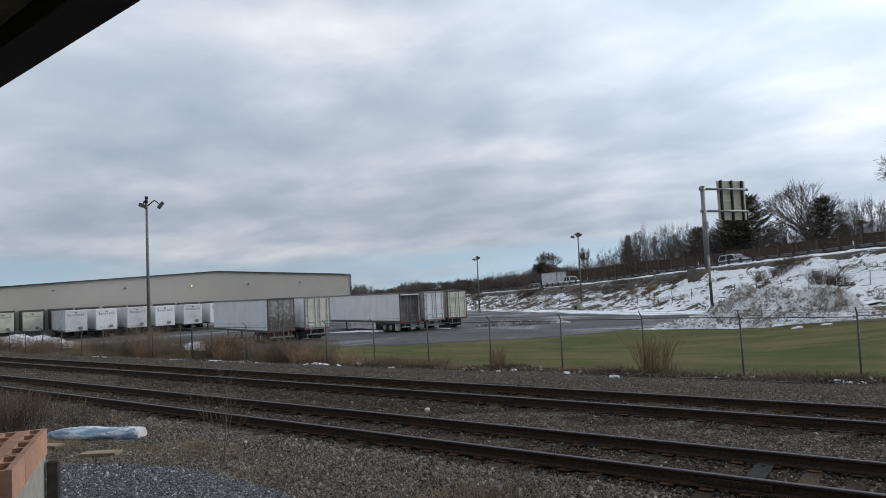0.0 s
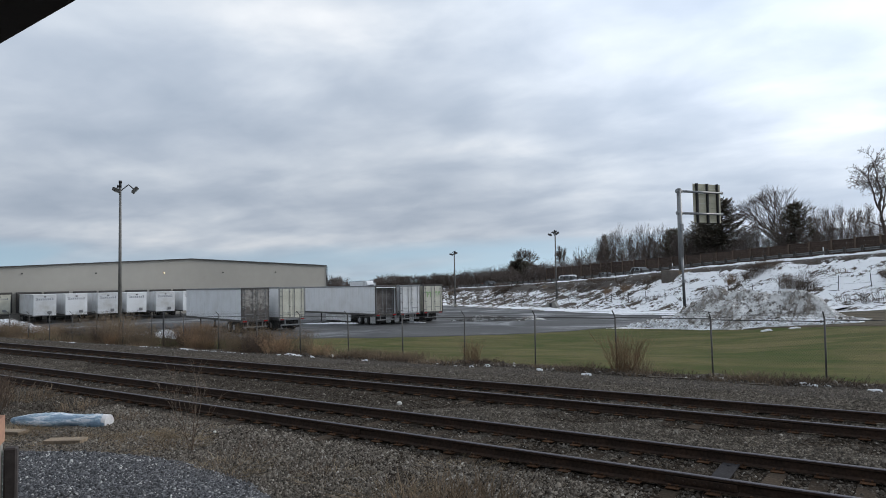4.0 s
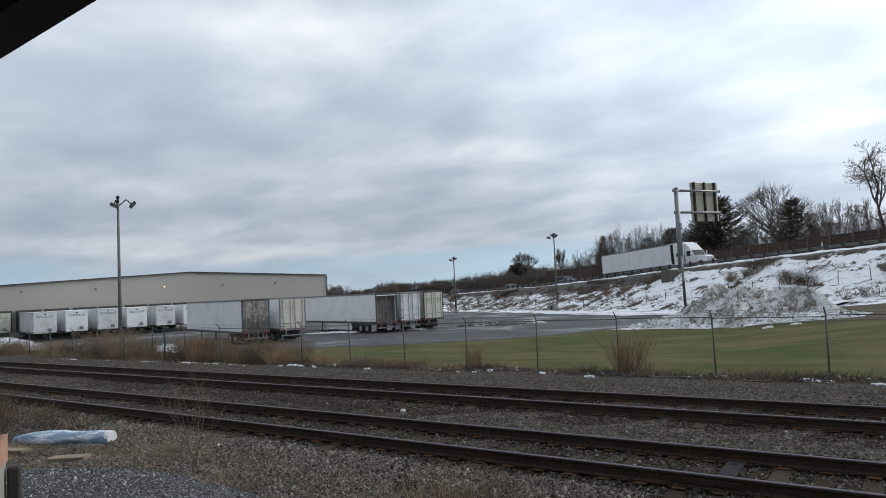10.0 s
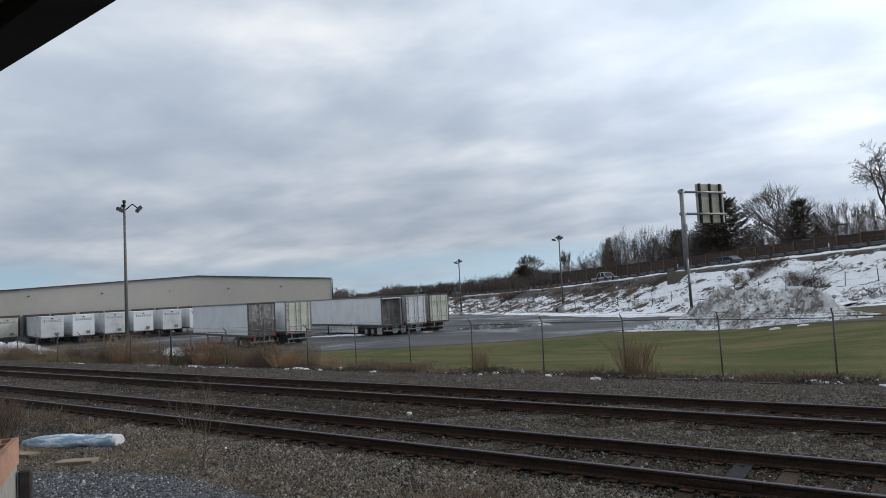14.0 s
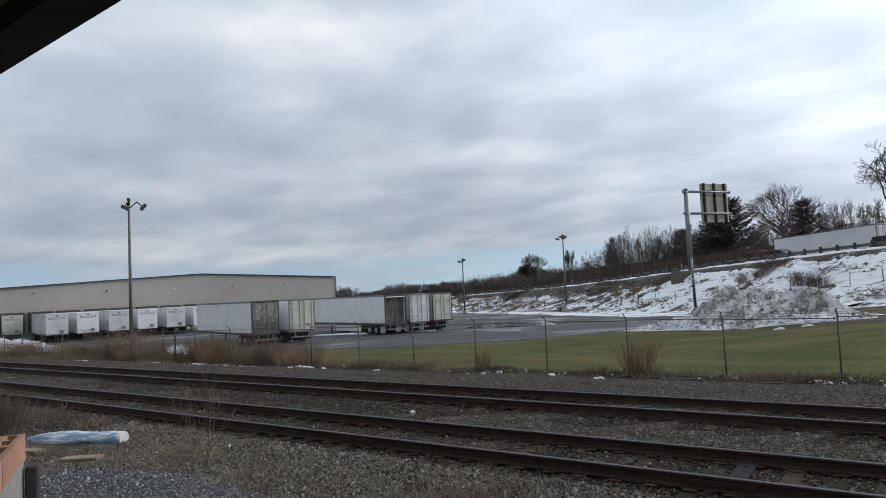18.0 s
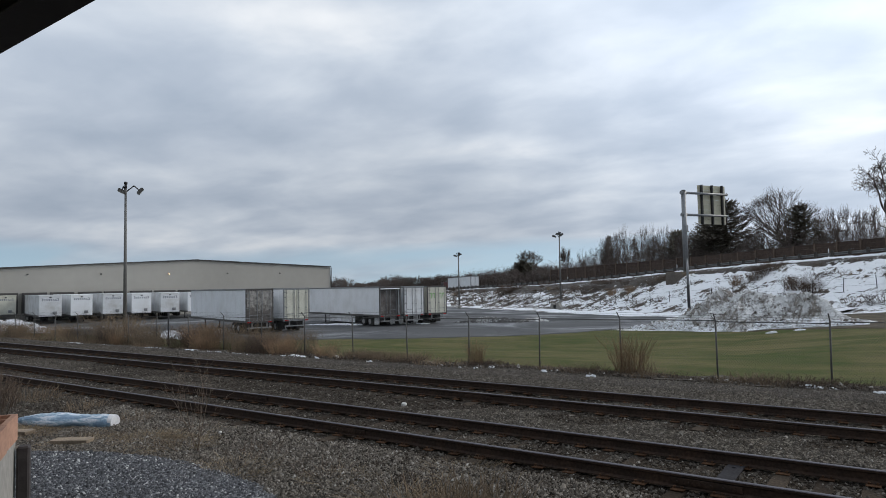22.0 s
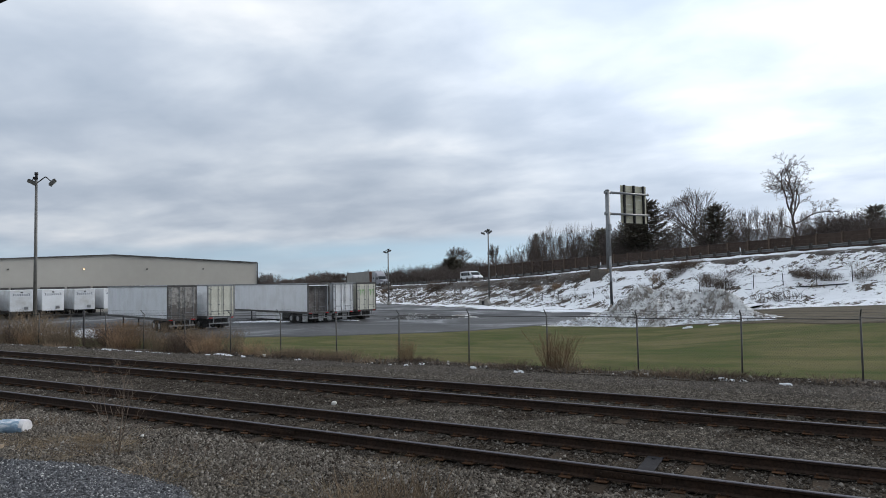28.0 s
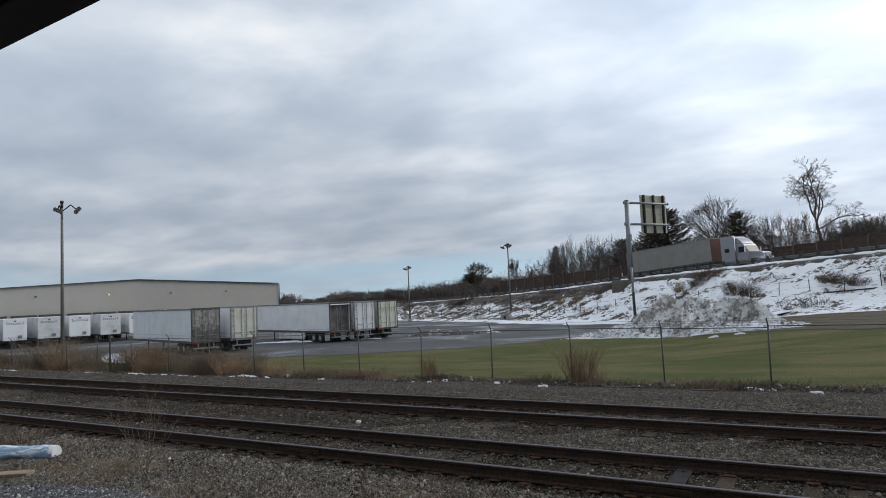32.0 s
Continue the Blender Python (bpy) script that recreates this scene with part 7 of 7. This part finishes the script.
CLAY_MESH = clay_block()
for i in range(3):
    for j in range(2):
        o = new("clay_block", CLAY_MESH)
        o.matrix_basis = pose(-3.71, 1.49, 2.012, 0, 0, wall_turn) @ pose(i * 0.31 + 0.012 * j, -j * 0.21, 0.0, 0, 0, (i * 7 + j * 3) % 3 - 1)
        tagged(o, "hollow red clay block set on a low wall", "clay block", "clay blocks on the wall")

# ---- traffic on the highway ----
def paint(name, base, rough=0.3):
    return material(name, base, rough, 0.0, var=0.05, scale=1.5, fine=20, bump=0.0, spec=0.6)


PAINTS = {"white": paint("white_car_paint", (0.70, 0.71, 0.72)), "silver": paint("silver_car_paint", (0.40, 0.42, 0.44)), "dark": paint("dark_car_paint", (0.035, 0.038, 0.045)),
          "grey": paint("grey_car_paint", (0.16, 0.17, 0.18)), "red": paint("red_car_paint", (0.42, 0.045, 0.05)), "blue": paint("blue_car_paint", (0.05, 0.09, 0.16)), "tan": paint("tan_car_paint", (0.30, 0.26, 0.20)),
          "maroon": paint("maroon_cab_paint", (0.09, 0.028, 0.026)), "slate": paint("slate_cab_paint", (0.27, 0.265, 0.285))}
RED_LENS, CLEAR_LENS, CHROME = plain("tail_lens", (0.4, 0.02, 0.02), 0.25), plain("head_lens", (0.7, 0.72, 0.75), 0.1), plain("bright_metal", (0.6, 0.6, 0.62), 0.2, 0.9)
SHAPES = {  # side outlines, front along +x: the body, and the glass house
    "sedan": (4.75, 0.90, ((-2.35, 0.45), (-2.3, 0.86), (-1.55, 0.95), (1.0, 0.95), (2.15, 0.80), (2.36, 0.55), (2.3, 0.30), (-2.25, 0.30)), ((-1.75, 0.95), (-1.0, 1.40), (0.25, 1.42), (1.1, 0.95))),
    "suv": (4.75, 0.93, ((-2.36, 0.5), (-2.32, 1.02), (1.15, 1.08), (2.15, 0.98), (2.38, 0.65), (2.3, 0.36), (-2.28, 0.36)), ((-2.26, 1.03), (-1.95, 1.66), (0.1, 1.70), (1.2, 1.07))),
    "pickup": (5.7, 0.98, ((-2.85, 0.6), (-2.83, 1.12), (-0.72, 1.12), (-0.65, 1.12), (1.3, 1.14), (2.7, 1.05), (2.86, 0.7), (2.75, 0.42), (-2.8, 0.42)), ((-0.75, 1.13), (-0.55, 1.86), (0.75, 1.88), (1.45, 1.14))),
    "van": (5.1, 1.0, ((-2.55, 0.5), (-2.53, 2.02), (-2.36, 2.2), (-0.45, 2.24), (0.76, 2.18), (1.03, 2.0), (1.66, 1.42), (2.32, 1.24), (2.54, 1.08), (2.56, 0.6), (2.5, 0.38), (-2.5, 0.38)), None),
}


def vehicle(shape, colour, label):
    length, half, body, house = SHAPES[shape]
    t = thing(shape if shape in ("sedan", "suv", "pickup", "van") else "car", label, {"sedan": "car", "suv": "car", "pickup": "pickup truck", "van": "van"}[shape], group="traffic on the highway")
    bm = bmesh.new()
    prism(bm, body, -half, half)
    bmesh.ops.bevel(bm, geom=[e for e in bm.edges if abs(e.verts[0].co.y - e.verts[1].co.y) < 1e-4], offset=0.07, segments=2, affect="EDGES")
    part("body", bm, PAINTS[colour], t)
    if house:
        bm = bmesh.new()
        vs = prism(bm, house, -half + 0.08, half - 0.08)
        zt = max(z for _, z in house)
        for v in vs:
            if v.co.z > zt - 0.1:
                v.co.y *= 0.82
        part("glasshouse", bm, GLASS_DARK, t, "dark window glass")
        bm = bmesh.new()
        (x0, z0), (x1, z1) = house[1], house[2]
        soft_box(bm, x0 - 0.05, -(half - 0.08) * 0.85, zt - 0.05, x1 + 0.06, (half - 0.08) * 0.85, zt + 0.035, 0.02)
        roof = part("roof", bm, PAINTS[colour], t)
        for xx in ((x0 + x1) / 2, x1 + 0.02, x0 - 0.02):
            for sy in (-1, 1):
                bm = bmesh.new()
                xb = xx + (0.0 if abs(xx - (x0 + x1) / 2) < 0.1 else (0.62 if xx > 0 or xx > x0 + 0.5 else -0.35))
                tube(bm, (xb, sy * (half - 0.075), house[0][1] - 0.02), (xx, sy * (half - 0.08) * 0.83, zt), 0.05, n=5)
                part("pillar", bm, PAINTS[colour], roof)
    else:
        for x0, x1, z0, z1, cut in ((-0.62, -0.05, 1.40, 2.0, 0), (-1.35, -0.75, 1.40, 2.0, 0), (-2.1, -1.48, 1.40, 2.0, 0), (0.10, 1.15, 1.40, 2.0, 0.55)):
            for sy in (-1, 1):
                bm = bmesh.new()
                prism(bm, ((x0, z0), (x1, z0), (x1 - cut, z1), (x0, z1)), sy * (half + 0.002) - 0.008, sy * (half + 0.002) + 0.008)
                part("side_window", bm, GLASS_DARK, t)
        bm = bmesh.new()
        prism(bm, ((1.62, 1.47), (1.65, 1.46), (1.06, 2.01), (1.03, 2.01)), -half + 0.1, half - 0.1)
        part("windscreen", bm, GLASS_DARK, t)
    if shape == "pickup":
        bm = bmesh.new()
        soft_box(bm, -2.7, -0.8, 1.05, -0.85, 0.8, 1.125, 0.01)
        part("bed", bm, DARK_STEEL, t, "dark open load bed")
    r = 0.34 if shape == "sedan" else 0.39
    for sx in (-0.30, 0.31):
        for sy in (-1, 1):
            wheel(t, sx * length, sy * (half - 0.09), r, 0.22, sy)
    for sy in (-1, 1):
        bm = bmesh.new()
        soft_box(bm, length / 2 - 0.16, sy * (half - 0.25) - 0.17, 0.62, length / 2 - 0.01, sy * (half - 0.25) + 0.17, 0.80, 0.03)
        part("head_lamp", bm, CLEAR_LENS, t)
        bm = bmesh.new()
        soft_box(bm, -length / 2 - 0.02, sy * (half - 0.2) - 0.12, 0.7, -length / 2 + 0.1, sy * (half - 0.2) + 0.12, 0.95, 0.02)
        part("tail_lamp", bm, RED_LENS, t)
        bm = bmesh.new()
        soft_box(bm, 0.85, sy * (half + 0.09) - 0.08, 1.0, 1.02, sy * (half + 0.09) + 0.08, 1.16, 0.03)
        part("mirror", bm, PAINTS[colour], t)
    bm = bmesh.new()
    soft_box(bm, length / 2 - 0.1, -half + 0.05, 0.34, length / 2 + 0.06, half - 0.05, 0.52, 0.03)
    part("front_bumper", bm, DARK_STEEL if colour != "white" else GALV, t)
    bm = bmesh.new()
    soft_box(bm, -length / 2 - 0.06, -half + 0.05, 0.4, -length / 2 + 0.08, half - 0.05, 0.58, 0.03)
    part("rear_bumper", bm, DARK_STEEL, t)
    return t


def tractor(colour, label, sleeper=True):
    """A long-nosed road tractor, its rear at x = 0 and its nose along +x."""
    t = thing("truck_tractor", label, "truck", group="traffic on the highway")
    pt = PAINTS[colour]
    top = 3.95 if sleeper else 2.75
    bm = bmesh.new()
    soft_box(bm, -0.6, -0.45, 0.75, 6.6, 0.45, 1.05, 0.03)
    part("chassis", bm, DARK_STEEL, t)
    if sleeper:
        bm = bmesh.new()
        prism(bm, ((1.35, 0.95), (3.35, 0.95), (3.35, 3.6), (3.0, 3.98), (1.5, 4.0), (1.35, 3.9)), -1.2, 1.2)
        bmesh.ops.bevel(bm, geom=[e for e in bm.edges], offset=0.05, segments=1, affect="EDGES")
        part("sleeper", bm, pt, t)
        for sy in (-1, 1):
            bm = bmesh.new()
            soft_box(bm, 1.9, sy * 1.205 - 0.008, 2.1, 2.55, sy * 1.205 + 0.008, 2.55, 0.005)
            part("sleeper_window", bm, GLASS_DARK, t)
        bm = bmesh.new()
        prism(bm, ((3.0, 2.95), (4.35, 2.95), (4.15, 3.25), (3.6, 3.7), (3.0, 3.92)), -1.05, 1.05)
        bmesh.ops.bevel(bm, geom=[e for e in bm.edges], offset=0.06, segments=1, affect="EDGES")
        part("roof_fairing", bm, pt, t, "sloping roof fairing")
    bm = bmesh.new()
    prism(bm, ((3.35 if sleeper else 2.6, 0.95), (5.0, 0.95), (5.0, 1.95), (4.55, 2.72), (4.4, 2.94), (3.35 if sleeper else 2.6, 2.94)), -1.1, 1.1)
    bmesh.ops.bevel(bm, geom=[e for e in bm.edges], offset=0.04, segments=1, affect="EDGES")
    part("cab", bm, pt, t)
    for sy in (-1, 1):
        bm = bmesh.new()
        prism(bm, ((3.75, 1.95), (4.75, 1.95), (4.5, 2.62), (3.75, 2.62)), sy * 1.105 - 0.008, sy * 1.105 + 0.008)
        part("door_window", bm, GLASS_DARK, t)
        bm = bmesh.new()
        tube(bm, (4.75, sy * 1.12, 2.5), (4.85, sy * 1.42, 2.5), 0.02, n=5)
        soft_box(bm, 4.8, sy * 1.42 - 0.1, 1.9, 4.88, sy * 1.42 + 0.1, 2.55, 0.03)
        part("mirror", bm, CHROME if sleeper else DARK_STEEL, t)
        bm = bmesh.new()
        tube(bm, (3.42, sy * 1.22, 1.0), (3.42, sy * 1.22, 3.75 if sleeper else 3.2), 0.075, n=10)
        tube(bm, (3.42, sy * 1.22, 3.75 if sleeper else 3.2), (3.3, sy * 1.22, 4.0 if sleeper else 3.4), 0.075, n=10)
        part("exhaust_stack", bm, CHROME if sleeper else DARK_STEEL, t)
        bm = bmesh.new()
        tube(bm, (1.9, sy * 0.95, 0.72), (3.6, sy * 0.95, 0.72), 0.31, n=14)
        part("fuel_tank", bm, CHROME, t)
        bm = bmesh.new()
        prism(bm, ((5.15, 0.95), (5.3, 1.25), (5.95, 1.32), (6.45, 1.1), (6.65, 0.7), (6.4, 0.62), (6.3, 0.95), (5.9, 1.1), (5.5, 1.05)), sy * 1.0 - 0.22, sy * 1.0 + 0.22)
        part("mudguard", bm, pt, t)
        bm = bmesh.new()
        soft_box(bm, 6.52, sy * 0.95 - 0.14, 1.0, 6.72, sy * 0.95 + 0.14, 1.25, 0.03)
        part("head_lamp", bm, CLEAR_LENS, t)
        wheel(t, 5.9, sy * 1.0, 0.51, 0.3, sy)
        for xx in (0.1, 1.4):
            wheel(t, xx, sy * 1.08, 0.51, 0.28, sy)
            wheel(t, xx, sy * 0.76, 0.51, 0.28, sy)
    bm = bmesh.new()
    prism(bm, ((4.98, 1.98), (5.03, 1.98), (4.60, 2.72), (4.55, 2.72)), -0.98, 0.98)
    part("windscreen", bm, GLASS_DARK, t)
    bm = bmesh.new()
    prism(bm, ((4.95, 0.9), (6.62, 0.9), (6.66, 1.65), (6.4, 1.82), (4.95, 1.98)), -0.78, 0.78)
    bmesh.ops.bevel(bm, geom=[e for e in bm.edges], offset=0.06, segments=1, affect="EDGES")
    part("hood", bm, pt, t)
    bm = bmesh.new()
    soft_box(bm, 6.645, -0.5, 0.95, 6.71, 0.5, 1.68, 0.03)
    part("grille", bm, CHROME, t)
    bm = bmesh.new()
    soft_box(bm, 6.55, -1.2, 0.42, 6.85, 1.2, 0.78, 0.06)
    part("bumper", bm, CHROME, t)
    return t


# lane across the highway, place along it at the start, speed (m/s; negative runs to the left)
CARS = (("suv", "white", 69.0, -66.5, 27.95, "white sport utility car driving on the highway"), ("sedan", "dark", 72.5, -86.5, 28.6, "dark sedan driving on the highway"),
        ("pickup", "white", 69.0, -105.6, 26.6, "white pickup truck driving on the highway"), ("sedan", "silver", 72.5, -124.0, 26.89, "silver sedan driving on the highway"),
        ("suv", "white", 69.0, -161.0, 31.23, "white sport utility car driving on the highway"), ("sedan", "silver", 69.0, -188.7, 27.2, "silver sedan driving on the highway"),
        ("sedan", "grey", 72.5, -205.7, 28.3, "grey sedan driving on the highway"), ("sedan", "dark", 69.0, -228.8, 25.44, "dark sedan driving on the highway"),
        ("sedan", "grey", 72.5, -213.8, 27.7, "grey sedan driving on the highway"), ("suv", "grey", 69.0, -361.1, 26.22, "grey sport utility car driving on the highway"),
        ("sedan", "silver", 72.5, -397.7, 27.38, "silver sedan driving on the highway"), ("sedan", "tan", 69.0, -405.6, 26.16, "tan sedan driving on the highway"),
        ("suv", "blue", 72.5, -409.4, 24.47, "dark blue sport utility car on the highway"), ("pickup", "silver", 69.0, -439.9, 25.0, "silver pickup truck driving on the highway"),
        ("sedan", "dark", 69.0, -521.6, 25.82, "dark sedan driving on the highway"), ("suv", "dark", 72.5, -531.7, 27.0, "dark sport utility car on the highway"),
        ("van", "white", 69.0, -732.5, 22.3, "white cargo van driving on the highway"),
        ("suv", "red", 84.0, -1.6, -29.7, "red sport utility car on the highway's far side"), ("van", "white", 84.0, -12.8, -27.0, "white cargo van on the highway's far side"),
        ("suv", "grey", 87.5, -20.0, -28.0, "grey sport utility car on the highway's far side"))
TRAFFIC = [(vehicle(shape, colour, label), p, s, v) for shape, colour, p, s, v, label in CARS]
road_trailer = trailer("white box trailer pulled by a white road tractor", WHITE, WHITE, pose(0, 0, 0), "plain", group="traffic on the highway", length=15.4)
TRAFFIC += [(road_trailer, 69.6, -321.5, 23.35), (tractor("white", "white long-nosed road tractor pulling a trailer"), 69.6, -307.0, 23.35)]
# dark plate paints the shade between trailer and cab onto the white front
bm = bmesh.new()
soft_box(bm, 15.36, -1.22, 1.25, 15.44, 1.22, 4.02, 0.01)
part("front_wall", bm, DARK_STEEL, road_trailer, "front wall coloured dark for the shaded gap behind the cab")
grey_trailer = trailer("pale grey box trailer pulled by a slate-grey road tractor", material("dull_trailer_paint", (0.27, 0.26, 0.235), 0.55, var=0.08, scale=0.8, fine=8, bump=0.02, tint=(0.22, 0.21, 0.19)), WHITE_B, pose(0, 0, 0), "plain", group="traffic on the highway", length=14.4)
TRAFFIC += [(grey_trailer, 69.6, -848.9, 24.3), (tractor("slate", "slate-grey long-nosed road tractor pulling a trailer"), 69.6, -834.5, 24.3)]
bm = bmesh.new()
soft_box(bm, 14.36, -1.22, 1.25, 14.44, 1.22, 4.02, 0.01)
part("front_wall", bm, material("rusty_front_wall", (0.13, 0.062, 0.042), 0.8, var=0.25, scale=1.2, fine=9, bump=0.05, tint=(0.08, 0.05, 0.04)), grey_trailer, "rust-red front wall")
far_trailer = trailer("white box trailer on the highway's far side", WHITE, WHITE, pose(0, 0, 0), "plain", group="traffic on the highway", length=15.0)
TRAFFIC += [(far_trailer, 84.0, 447.9, -27.9), (tractor("maroon", "dark red low road tractor pulling a white trailer", False), 84.0, 432.4, -27.9)]
box_trailer = trailer("short white box trailer on the highway's far side", WHITE_B, WHITE_B, pose(0, 0, 0), "plain", group="traffic on the highway", length=6.6)
TRAFFIC += [(box_trailer, 84.0, -132.0, -29.5), (tractor("dark", "dark low road tractor pulling a short trailer", False), 84.0, -138.4, -29.5)]


def motions():
    for ob, p, s0, v in TRAFFIC:
        rows = []
        for k in range(33):
            s = s0 + v * k
            x, y = hw(s, p)
            grade = float(road_z(s + 6) - road_z(s - 6)) / 12
            tilt = math.degrees(math.atan(grade))
            rows.append((float(k), pose(x, y, float(road_z(s)) + 0.03, 0, -tilt if v > 0 else tilt, -30 if v > 0 else 150)))
        walk(ob, rows)


motions()
